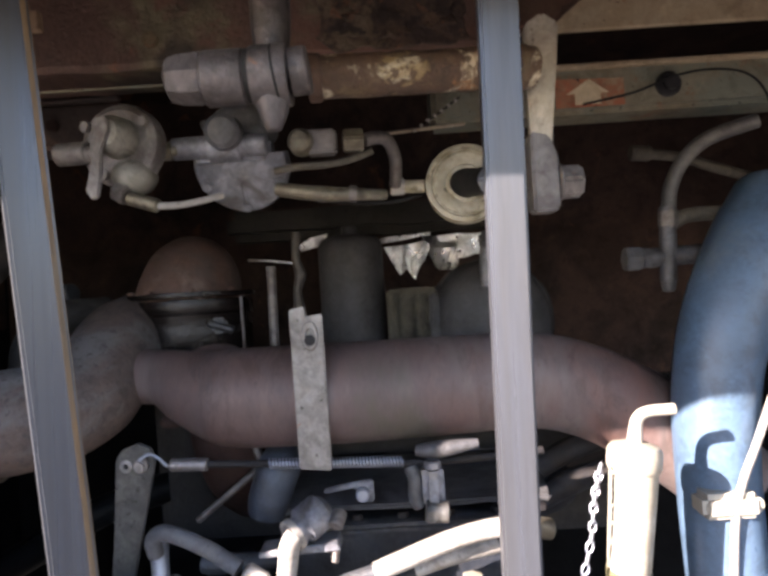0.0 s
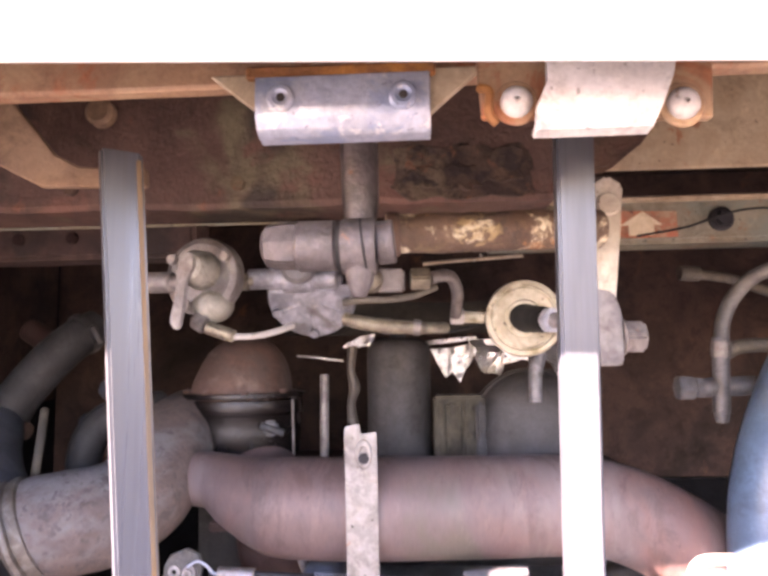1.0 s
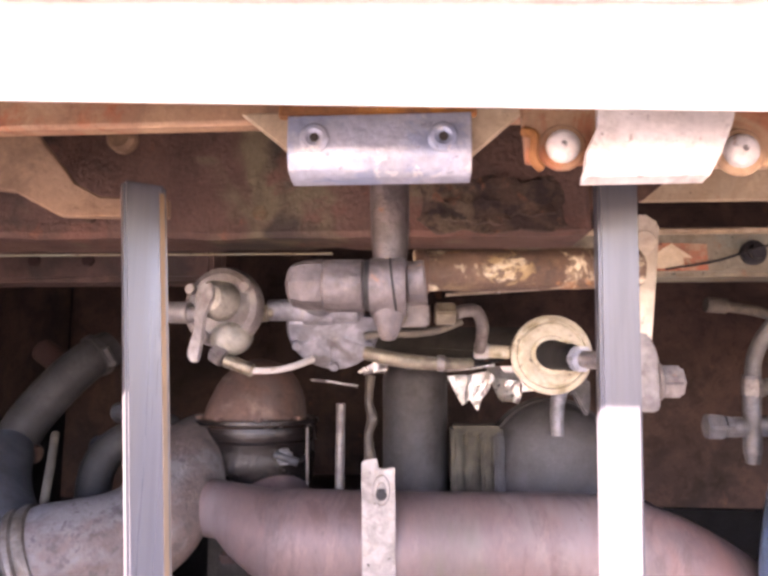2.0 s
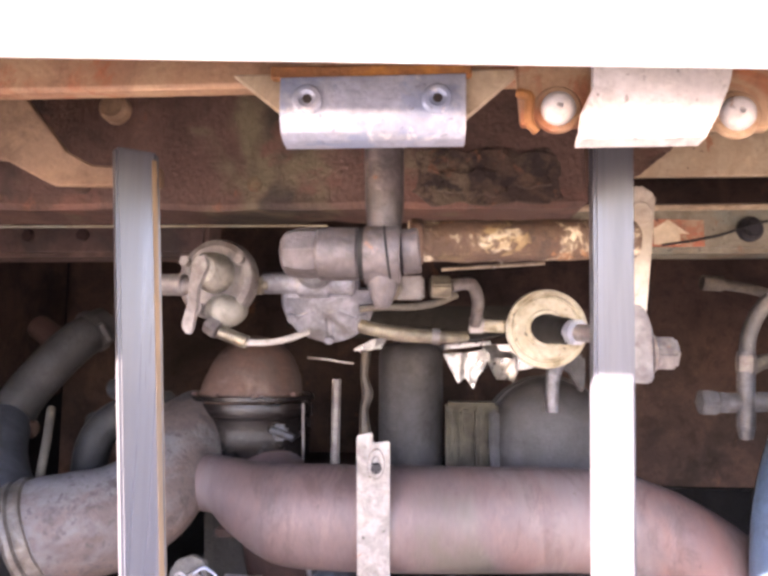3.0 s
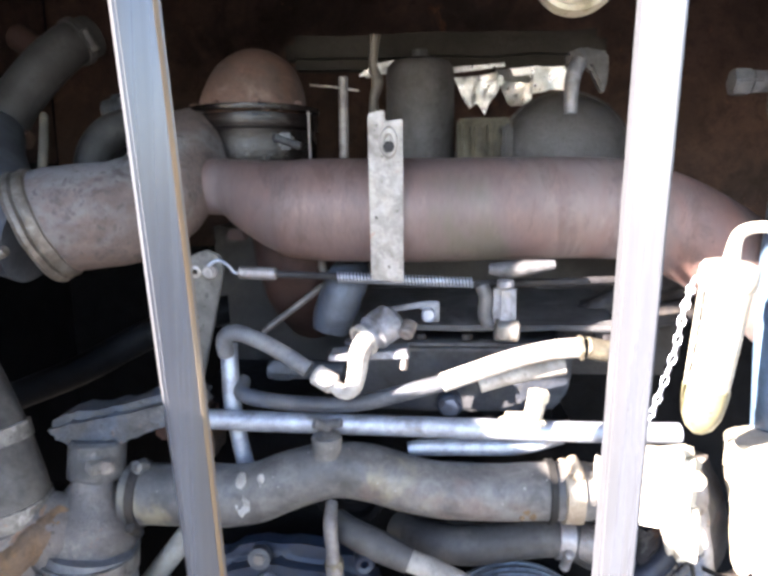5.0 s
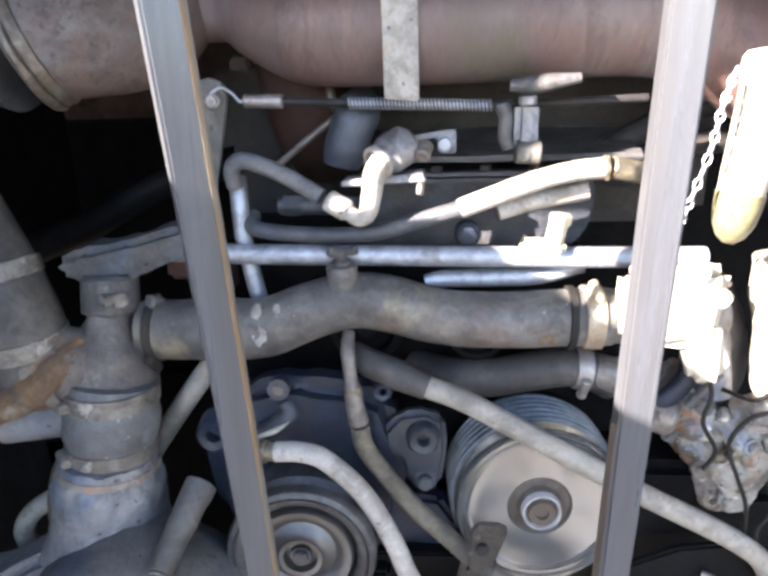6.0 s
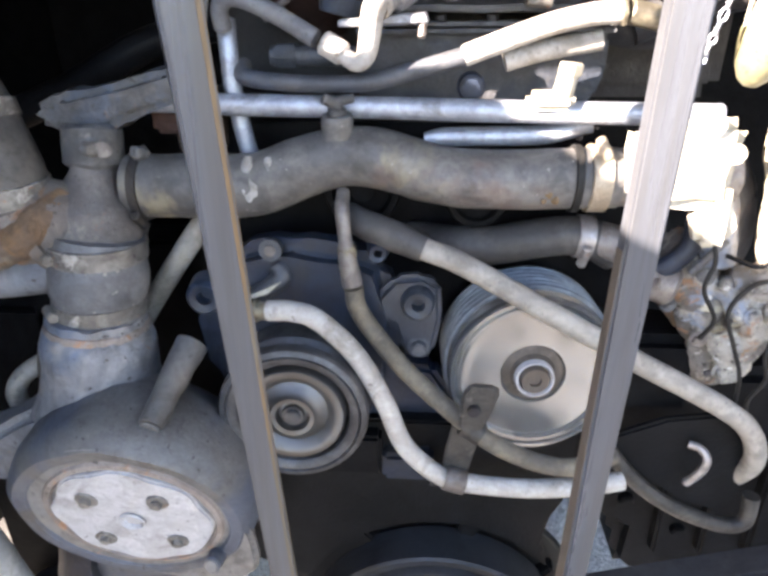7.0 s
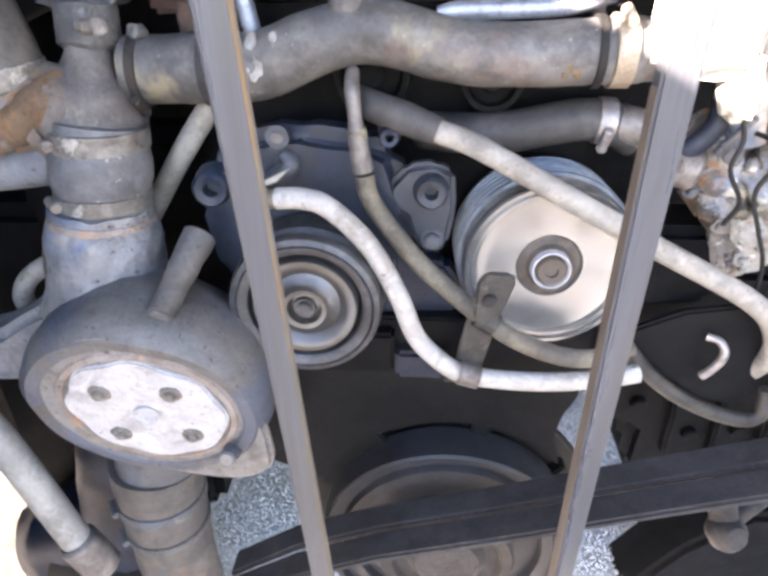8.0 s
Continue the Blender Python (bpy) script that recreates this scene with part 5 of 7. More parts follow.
# Large dark masses of the engine behind everything.
b = B()
block(b, (-0.02, 0.98, 0.98), (0.62, 0.30, 0.22), 0.02)
rough_up(b, 0.006, 12)
ch_ = thing("cylinder_head", (-0.02, 0.98, 0.87), "dark grimy cylinder head", "engine")
part("casting", b, "head_iron", ch_)
for k in range(6):
    b = B()
    hexa(b, (-0.26 + 0.095 * k, 0.833, 1.062), (0, -1, 0.1), 0.009, 0.010, 0.0015)
    part("head_bolt", b, "dark_iron", ch_)
# The block is near-black, with the shade behind the pulleys in its colour.
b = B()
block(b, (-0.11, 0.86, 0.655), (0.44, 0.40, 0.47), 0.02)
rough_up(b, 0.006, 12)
single("engine_block", b, "oily_shade_black", "grimy engine block, blackened for shade", "engine")

# ---- left side hoses up high ----
lh = thing("air_intake_hose", (-0.49, 0.70, 1.15), "dusty black bent intake hose with a pale clamp", "hose")
b = B()
tube(b, [(-0.440, 0.775, 1.298), (-0.454, 0.752, 1.283), (-0.472, 0.735, 1.260), (-0.490, 0.720, 1.232), (-0.504, 0.708, 1.205), (-0.516, 0.700, 1.170)], [0.0235, 0.0245, 0.0250, 0.0250, 0.0245, 0.0240], 24)
part("hose", b, "rubber_dark", lh)
clamp(lh, (-0.449, 0.760, 1.289), (0.6, 0.8, 0.6), 0.0255, 0.010, (1, -0.8, 0), "rubber_mid", "dark end band")
clamp(lh, (-0.5115, 0.703, 1.186), (-0.33, -0.2, -1), 0.0268, 0.014, (1, -0.8, 0), "grimy_band")
b = B()
tube(b, [(-0.36, 0.79, 1.195), (-0.395, 0.74, 1.190), (-0.418, 0.72, 1.160), (-0.425, 0.72, 1.10)], 0.020, 20)
single("coolant_hose", b, "rubber_dark", "dusty dark hose curving behind the exhaust", "hose")
for p0, p1, r in (((-0.440, 0.80, 1.215), (-0.400, 0.79, 1.222), 0.013), ((-0.452, 0.77, 1.180), (-0.405, 0.76, 1.165), 0.011)):
    b = B()
    rod(b, p0, p1, r, 0.002)
    hexa(b, Vector(p0).lerp(Vector(p1), 0.4), Vector(p1) - Vector(p0), r * 1.35, 0.012, 0.002)
    rough_up(b, 0.001, 60)
    single("hose_union", b, "steel_blue", "dark dusty union behind the intake hose", "fitting")
b = B()
tube(b, [(-0.455, 0.69, 1.20), (-0.440, 0.66, 1.17), (-0.428, 0.63, 1.12), (-0.415, 0.61, 1.07)], 0.0045, 10)
single("cable", b, "rubber_brown", "brown cable beside the intake hose", "cable")
b = B()
rod(b, (-0.52, 0.76, 1.296), (-0.462, 0.740, 1.264), 0.015)
single("pipe_stub", b, "rust_dark", "rusty pipe stub above the intake hose", "pipe")
b = B()
rod(b, (-0.60, 0.72, 1.19), (-0.48, 0.70, 1.175), 0.010)
single("pipe_stub", b, "rust_brown", "rusty pipe stub beside the intake hose", "pipe")

# ---- right side: reservoir, blue hose, air fitting ----
rs = thing("fluid_reservoir", (0.165, 0.51, 0.937), "white cylindrical reservoir with a bent outlet on its cap", "reservoir")
ra = Vector((0.1848, 0.512, 1.054)) - Vector((0.1728, 0.512, 0.948))
r0 = Vector((0.1728, 0.512, 0.948))
rl = ra.length
b = B()
lathe(b, [(0, -0.022), (0.004, -0.0215), (0.0095, -0.017), (0.0140, -0.008), (0.0160, 0.004), (0.0172, 0.030), (0.0192, rl), (0, rl)], along(r0, ra), 32)
part("body", b, "white_plastic", rs)
# Olive shell over the yellowed bottom, darkened for the shadow on it.
b = B()
lathe(b, [(0, -0.0230), (0.0045, -0.0224), (0.0102, -0.0176), (0.0148, -0.0082), (0.0168, 0.004), (0.0176, 0.016), (0.0170, 0.0165), (0, 0.0165)], along(r0, ra), 32)
part("bottom_shade", b, "shade_olive_plastic", rs, "yellowed bottom, its shade painted olive")
b = B()
lathe(b, [(0, 0.012), (0.011, 0.0115), (0.0188, 0.009), (0.0212, 0.005), (0.0214, -0.007), (0.0196, -0.011), (0, -0.011)], along(r0 + ra, ra), 32)
part("cap", b, "white_plastic", rs)
b = B()
tube(b, [tuple(r0 + ra * 1.08), (0.1872, 0.512, 1.077), (0.1905, 0.512, 1.0855), (0.1990, 0.511, 1.0898), (0.2180, 0.509, 1.0908)], [0.0066, 0.0052, 0.0048, 0.0046, 0.0046], 16)
part("outlet", b, "white_plastic", rs)
ch = thing("chain", (0.140, 0.50, 0.965), "small steel link chain hanging by the reservoir", "chain")
cp = spline([(0.1520, 0.497, 1.050), (0.1450, 0.493, 1.028), (0.1410, 0.493, 1.000), (0.1330, 0.495, 0.966), (0.127, 0.50, 0.940)], 6)
cl = [p for p, _ in cp]
n_links = 17
for k in range(n_links):
    u = k / (n_links - 1) * (len(cl) - 1)
    i = min(int(u), len(cl) - 2)
    pc = cl[i].lerp(cl[i + 1], u - i)
    dd = (cl[i + 1] - cl[i]).normalized()
    sd = Vector((1, 0.2, 0)) if k % 2 else Vector((0.25, 1, 0))
    sd = (sd - dd * sd.dot(dd)).normalized()
    b = B()
    ring = [pc + 0.0048 * math.cos(a) * dd + 0.0028 * math.sin(a) * sd for a in [2 * math.pi * q / 10 for q in range(10)]]
    nn = dd.cross(sd)
    loops = []
    for q in range(10):
        out = (ring[q] - pc).normalized()
        loops.append([b.verts.new(ring[q] + 0.0010 * (math.cos(w) * out + math.sin(w) * nn)) for w in (0, 1.57, 3.14, 4.71)])
    for q in range(10):
        for w in range(4):
            b.faces.new((loops[q][w], loops[(q + 1) % 10][w], loops[(q + 1) % 10][(w + 1) % 4], loops[q][(w + 1) % 4]))
    part("link", b, "zinc", ch)

bh = thing("blue_air_hose", (0.27, 0.60, 0.75), "smooth blue-grey charge air pipe", "pipe")
b = B()
tube(b, [(0.388, 0.64, 1.262), (0.343, 0.610, 1.215), (0.310, 0.600, 1.150), (0.294, 0.596, 1.085), (0.290, 0.594, 1.0), (0.294, 0.594, 0.90), (0.300, 0.60, 0.80)], [0.042, 0.041, 0.040, 0.038, 0.036, 0.036, 0.036], 32)
part("pipe", b, "blue_hose", bh)
b = B()
tube(b, [(0.363, 0.60, 1.13), (0.336, 0.568, 1.10), (0.308, 0.552, 1.055), (0.286, 0.552, 1.00), (0.280, 0.556, 0.93), (0.280, 0.56, 0.86)], 0.0036, 10)
part("strapped_cable", b, "rubber_white", bh, "pale cable tied along the pipe")
b = B()
block(b, (0.280, 0.562, 0.995), (0.05, 0.03, 0.022), 0.005)
rod(b, (0.258, 0.555, 0.995), (0.308, 0.555, 0.995), 0.005)
part("bracket", b, "white_plastic", bh)

q = thing("air_fitting", (0.27, 0.65, 1.185), "grey brass air fitting with a rubber line", "fitting")
b = B()
hexa(b, (0.240, 0.655, 1.2165), (1, 0, -0.02), 0.0135, 0.016, 0.0015)
hexa(b, (0.256, 0.655, 1.2165), (1, 0, -0.02), 0.0115, 0.010, 0.0015)
part("hex_nut", b, "cap_iron", q)
b = B()
rod(b, (0.264, 0.655, 1.216), (0.320, 0.655, 1.218), 0.010)
rod(b, (0.282, 0.652, 1.190), (0.286, 0.652, 1.268), 0.0085)
lathe(b, [(0, 0.008), (0.006, 0.007), (0.0075, 0), (0.0075, -0.01), (0, -0.01)], along((0.282, 0.652, 1.188), (0, 0, -1)), 16)
part("tee", b, "cap_iron", q)
b = B()
hexa(b, (0.2855, 0.652, 1.246), (0.05, 0, 1), 0.0105, 0.018, 0.0012)
part("line_nut", b, "grey_cast", q)
b = B()
tube(b, [(0.2865, 0.652, 1.262), (0.289, 0.650, 1.285), (0.300, 0.645, 1.310), (0.325, 0.640, 1.332), (0.37, 0.63, 1.345)], 0.0075, 14)
part("line", b, "rubber", q)
b = B()
tube(b, [(0.292, 0.66, 1.250), (0.310, 0.66, 1.258), (0.345, 0.66, 1.258), (0.39, 0.66, 1.25)], 0.0075, 14)
part("branch_line", b, "rubber_brown", q)
b = B()
rod(b, (0.305, 0.79, 1.352), (0.33, 0.79, 1.350), 0.0095)
tube(b, [(0.325, 0.79, 1.350), (0.37, 0.79, 1.342), (0.43, 0.79, 1.32), (0.60, 0.80, 1.27), (0.845, 0.82, 1.25)], 0.0062, 12)
single("copper_line", b, "rubber_brown", "dull brass pipe end with a bent line", "pipe")

# ---- lever, spring and lines in the middle ----
lk = thing("throttle_linkage", (-0.27, 0.64, 0.92), "flat grey linkage plate with a bolt", "linkage")
b = B()
prism(b, [(-0.305, 0.920), (-0.282, 0.920), (-0.272, 0.960), (-0.2535, 1.040), (-0.257, 1.054), (-0.270, 1.060), (-0.287, 1.054), (-0.294, 1.043), (-0.298, 0.985)], 0.006, XZ(0.650), 0.0012, 2)
part("plate", b, "plate_grey", lk)
b = B()
lathe(b, [(0.003, 0), (0.0062, 0), (0.0066, 0.002), (0.003, 0.0025), (0.003, 0)], along((-0.2825, 0.6440, 1.0375), (0, -1, 0)), 18)
part("hole_rim", b, "steel", lk)
# Black disc paints the dark inside of the plate's second hole.
b = B()
rod(b, (-0.2825, 0.6442, 1.0375), (-0.2825, 0.6432, 1.0375), 0.0032)
part("hole_shade", b, "black", lk)
b = B()
rod(b, (-0.266, 0.644, 1.038), (-0.266, 0.637, 1.038), 0.0075)
lathe(b, [(0.0022, 0), (0.0048, 0), (0.0048, 0.004), (0.0022, 0.004)], along((-0.266, 0.637, 1.038), (0, -1, 0)), 16)
part("eye_bolt", b, "steel", lk)
sp = thing("return_spring", (-0.12, 0.64, 1.025), "long thin coiled return spring", "spring")
b = B()
pts = []
for k in range(0, 481):
    u = k / 480
    x = -0.136 + 0.1355 * u
    a = 2 * math.pi * 40 * u
    pts.append((x, 0.640 + 0.0048 * math.cos(a), 1.0325 - 0.0055 * u + 0.0048 * math.sin(a)))
tube(b, pts, 0.0012, 5, 1)
part("coil", b, "zinc", sp)
b = B()
rod(b, (-0.236, 0.640, 1.0372), (-0.198, 0.640, 1.0358), 0.0066)
part("end_sleeve", b, "steel", sp)
b = B()
rod(b, (-0.199, 0.640, 1.0358), (-0.003, 0.640, 1.0272), 0.0037)
part("core_rod", b, "dark_iron", sp)
b = B()
tube(b, [(-0.266, 0.635, 1.045), (-0.256, 0.636, 1.050), (-0.247, 0.638, 1.045), (-0.241, 0.640, 1.0372), (-0.235, 0.640, 1.037)], 0.0016, 8)
part("hook", b, "zinc", sp)

ck = thing("drain_cock", (0.025, 0.61, 0.98), "small zinc-plated cock with a lever", "valve")
b = B()
block(b, (0.027, 0.612, 1.010), (0.021, 0.022, 0.044), 0.006)
rod(b, (0.027, 0.604, 1.028), (0.027, 0.604, 1.036), 0.008)
part("body", b, "dirty_alu", ck)
b = B()
rod(b, (0.018, 0.605, 0.988), (0.040, 0.605, 0.986), 0.0105)
hexa(b, (0.024, 0.600, 0.986), (0, -1, 0), 0.0068, 0.006, 0.001)
part("outlet", b, "plate_grey", ck)
b = B()
tube(b, [(0.006, 0.615, 1.028), (0.010, 0.612, 1.016), (0.009, 0.612, 1.002), (0.013, 0.612, 0.990)], 0.007, 12)
part("side_lug", b, "cap_iron", ck)
b = B()
tube(b, [(0.012, 0.610, 1.045), (0.028, 0.608, 1.0445), (0.045, 0.606, 1.0465), (0.072, 0.606, 1.0495)], [0.005, 0.0085, 0.0078, 0.0042], 14)
part("lever", b, "cap_iron", ck)
b = B()
tube(b, [(0.0, 0.628, 1.0275), (0.07, 0.632, 1.0285), (0.14, 0.64, 1.030)], 0.004, 10)
single("link_rod", b, "dark_iron", "dark link rod under the exhaust", "rod")

bl = thing("small_lever", (-0.045, 0.66, 0.985), "short plated lever with a clevis bolt", "lever")
b = B()
prism(b, [(-0.085, 0.9975), (-0.050, 1.0035), (-0.033, 1.0045), (-0.033, 0.981), (-0.051, 0.982), (-0.052, 0.997), (-0.085, 0.992)], 0.008, XZ(0.668), 0.0016, 2)
part("lever", b, "dirty_alu", bl)
b = B()
rod(b, (-0.0445, 0.662, 0.9905), (-0.0445, 0.652, 0.9905), 0.0072, 0.0015)
part("bolt", b, "zinc", bl)

# Valve cover edge, casting and details behind the lines.
vc = thing("valve_cover", (0.0, 0.72, 0.90), "black painted valve cover with a lipped edge", "cover")
b = B()
prism(b, [(-0.13, 0.957), (0.100, 0.957), (0.1055, 0.950), (0.1055, 0.918), (0.098, 0.898), (0.084, 0.884), (-0.13, 0.884)], 0.20, XZ(0.86), 0.010, 4)
bmesh.ops.subdivide_edges(b, edges=[e for e in b.edges if e.calc_length() > 0.04], cuts=4)
rough_up(b, 0.0018, 30)
part("cover", b, "lug_iron", vc)
for z, y in ((0.9625, 0.652), (0.9565, 0.655)):
    b = B()
    block(b, (-0.012, y, z), (0.238, 0.022, 0.0035), 0.001)
    bmesh.ops.subdivide_edges(b, edges=[e for e in b.edges if e.calc_length() > 0.1], cuts=30)
    rough_up(b, 0.0012, 70)
    part("lip", b, "grimy_cast", vc)
b = B()
prism(b, [(-0.14, 0.658), (0.15, 0.658), (0.16, 0.80), (-0.14, 0.80)], 0.006, Matrix.Translation((0, 0, 0.966)) @ Matrix.Rotation(radians(7), 4, "X") @ Matrix.Translation((0, 0, -0.075)), 0.002, 2)
bmesh.ops.subdivide_edges(b, edges=[e for e in b.edges if e.calc_length() > 0.05], cuts=8)
rough_up(b, 0.003, 40)
part("top_plate", b, "cover_haze", vc, "oily grey top plate")
for k in range(6):
    b = B()
    hexa(b, (-0.10 + 0.048 * k, 0.66, 0.9635), (0, 0, 1), 0.006, 0.006, 0.001)
    part("lip_bolt", b, "dark_iron", vc)
b = B()
tube(b, [(-0.128, 0.70, 1.030), (-0.132, 0.675, 1.020), (-0.141, 0.668, 0.995), (-0.146, 0.668, 0.978), (-0.148, 0.668, 0.970)], [0.019, 0.023, 0.0225, 0.0205, 0.018], 20)
rough_up(b, 0.0012, 50)
single("oil_filler", b, "elbow_blue", "dark blue-grey cast filler neck", "filler neck")
b = B()
lathe(b, [(0, 0.02), (0.03, 0.018), (0.045, 0.008), (0.052, 0.0), (0.052, -0.01), (0, -0.01)], along((0.1527, 0.7466, 0.963), (0.2, -0.6, 0.75)), 28, (1.1, 0.66))
single("rocker_cap", b, "dark_iron", "dusty grey rounded casting cap", "casting")
b = B()
rod(b, (-0.225, 0.68, 0.9655), (-0.147, 0.68, 1.0245), 0.0038)
single("dipstick_tube", b, "grey_cast", "thin grey dipstick tube", "tube")
b = B()
for z, x in ((1.066, -0.163), (1.058, -0.127)):
    tube(b, [(x, 0.70, z), (x + 0.004, 0.69, z - 0.03), (x + 0.01, 0.69, z - 0.045)], 0.0045, 10)
single("u_bolt", b, "grey_cast", "grey U-bolt below the exhaust", "bolt")

# Rubber line with elbow to the sender.
ol = thing("oil_line", (-0.18, 0.59, 0.93), "dusty rubber oil line, its sunlit end fittings painted pale", "hose")
b = B()
tube(b, [(-0.2425, 0.605, 0.962), (-0.2405, 0.596, 0.979), (-0.2280, 0.590, 0.9870), (-0.2070, 0.588, 0.9810), (-0.1830, 0.585, 0.9695), (-0.1560, 0.578, 0.9545)], 0.0078, 14)
part("hose", b, "hose_grey", ol)
# Collar and elbow are painted white for the sun that falls on them.
b = B()
rod(b, (-0.1500, 0.574, 0.9530), (-0.1310, 0.570, 0.9425), 0.0100, 0.002)
part("collar", b, "rubber_white", ol)
b = B()
tube(b, [(-0.1330, 0.570, 0.9435), (-0.1220, 0.569, 0.9365), (-0.1135, 0.568, 0.9420), (-0.1095, 0.567, 0.9580), (-0.1065, 0.566, 0.9760), (-0.1000, 0.568, 0.9875)], [0.0068, 0.0072, 0.0082, 0.0090, 0.0095, 0.0095], 16)
part("elbow", b, "rubber_white", ol)
sd = thing("pressure_sender", (-0.085, 0.58, 0.97), "grey oil pressure sender with a mounting flange", "sensor")
b = B()
lathe(b, [(0, 0.0), (0.012, 0.0), (0.0135, 0.003), (0.0135, 0.012), (0.0175, 0.015), (0.0175, 0.036), (0.012, 0.042), (0, 0.042)], along((-0.106, 0.572, 0.983), (0.65, 0.55, 0.38)), 26)
part("body", b, "dirty_alu", sd)
b = B()
lathe(b, [(0.0125, 0), (0.0155, 0), (0.0155, 0.006), (0.0125, 0.006), (0.0125, 0)], along((-0.106, 0.572, 0.983), (0.65, 0.55, 0.38)), 26)
part("white_ring", b, "rubber_white", sd)
b = B()
prism(b, [(-0.137, 0.9635), (-0.062, 0.9665), (-0.0645, 0.975), (-0.137, 0.9690)], 0.030, XZ(0.605), 0.0012)
part("flange", b, "dirty_alu", sd)
b = B()
rod(b, (-0.062, 0.590, 0.997), (-0.066, 0.578, 0.988), 0.007)
rod(b, (-0.066, 0.582, 0.970), (-0.068, 0.578, 0.955), 0.0035)
part("terminal", b, "grey_cast", sd)

b = B()
tube(b, [(-0.244, 0.62, 0.968), (-0.2415, 0.612, 0.945), (-0.2400, 0.608, 0.915), (-0.236, 0.608, 0.885), (-0.230, 0.608, 0.850), (-0.226, 0.62, 0.82)], 0.0085, 14)
single("fuel_line", b, "galv", "blue-grey upright fuel line", "pipe")

wh = thing("fuel_hose", (-0.06, 0.58, 0.91), "grey fuel hose, its shaded and sunlit lengths coloured apart", "hose")
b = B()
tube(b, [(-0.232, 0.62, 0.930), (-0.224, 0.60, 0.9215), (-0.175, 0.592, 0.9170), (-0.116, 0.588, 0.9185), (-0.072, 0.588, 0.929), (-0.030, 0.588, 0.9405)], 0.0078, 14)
part("hose", b, "hose_shaded", wh)
# Same hose past the sun line, painted white to look sunlit.
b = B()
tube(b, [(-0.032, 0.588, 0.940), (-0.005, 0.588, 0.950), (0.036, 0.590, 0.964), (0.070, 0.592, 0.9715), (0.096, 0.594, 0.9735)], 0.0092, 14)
part("sleeve", b, "rubber_white", wh, "sunlit length of the hose, painted pale")
b = B()
hexa(b, (0.094, 0.594, 0.9735), (1, 0, 0.05), 0.0125, 0.004, 0.001)
rod(b, (0.10, 0.594, 0.974), (0.135, 0.60, 0.966), 0.010)
part("end_nut", b, "brass", wh)
b = B()
tube(b, [(0.004, 0.606, 0.934), (0.035, 0.608, 0.9425), (0.085, 0.612, 0.951)], 0.0092, 14)
single("fuel_hose", b, "rubber_white", "second pale hose under the fuel hose", "hose")
b = B()
rod(b, (-0.210, 0.64, 0.936), (-0.13, 0.64, 0.935), 0.0095)
hexa(b, (-0.205, 0.64, 0.936), (1, 0, 0), 0.012, 0.02)
single("pump_fitting", b, "elbow_blue", "dark fuel pump fitting behind the hose", "fitting")
b = B()
rod(b, (-0.024, 0.615, 0.913), (-0.024, 0.60, 0.913), 0.0125, 0.002)
hexa(b, (-0.024, 0.60, 0.913), (0, -1, 0), 0.009, 0.006)
single("plug_bolt", b, "blue_paint", "blue-grey plug bolt with a washer", "bolt")

gt = thing("coolant_tube", (-0.05, 0.58, 0.887), "galvanised blue-grey coolant tube across the engine", "pipe")
b = B()
tube(b, [(-0.36, 0.600, 0.902), (-0.24, 0.592, 0.899), (-0.14, 0.590, 0.8975), (0.0, 0.590, 0.8945), (0.12, 0.590, 0.8925), (0.19, 0.595, 0.891)], 0.0098, 18)
part("tube", b, "galv", gt)
b = B()
block(b, (0.042, 0.582, 0.905), (0.04, 0.022, 0.016), 0.005)
rod(b, (0.052, 0.582, 0.908), (0.056, 0.582, 0.931), 0.0085)
hexa(b, (0.056, 0.582, 0.925), (0.1, 0, 1), 0.0105, 0.01)
rough_up(b, 0.001, 70)
part("bleed_fitting", b, "white_plastic", gt, "pale bleed fitting")
b = B()
tube(b, [(-0.064, 0.606, 0.8655), (-0.045, 0.606, 0.8685), (0.0, 0.606, 0.8695), (0.045, 0.606, 0.8715), (0.085, 0.61, 0.881)], [0.007, 0.0088, 0.0088, 0.0088, 0.0088], 16)
single("bypass_tube", b, "galv", "short blue-grey bypass tube", "pipe")

# ---- big radiator hose ----
rh = thing("radiator_hose", (-0.10, 0.58, 0.81), "thick grimy black radiator hose with pale scuffs", "hose")
b = B()
tube(b, [(-0.338, 0.580, 0.8260), (-0.300, 0.580, 0.8265), (-0.255, 0.578, 0.8275), (-0.215, 0.578, 0.8300), (-0.175, 0.578, 0.8455), (-0.135, 0.578, 0.8560), (-0.100, 0.578, 0.8535), (-0.050, 0.578, 0.8400), (0.0, 0.578, 0.8365), (0.070, 0.578, 0.8385), (0.105, 0.578, 0.8395)], [0.0295, 0.0295, 0.0305, 0.0285, 0.0275, 0.0265, 0.0268, 0.0262, 0.0262, 0.0268, 0.0268], 32, 8)
rough_up(b, 0.0006, 60)
part("hose", b, "rubber", rh)
clamp(rh, (0.088, 0.578, 0.8390), (1, 0, 0), 0.0280, 0.017, (-0.1, -0.35, 1), "band")
clamp(rh, (0.069, 0.578, 0.8385), (1, 0, 0), 0.0280, 0.007, None, "black")
clamp(rh, (-0.326, 0.580, 0.8262), (1, 0, 0), 0.0302, 0.009, (0, -0.9, -1), "dark_iron")
clamp(rh, (-0.262, 0.578, 0.8272), (1, 0, 0), 0.0305, 0.010, None, "dark_iron")
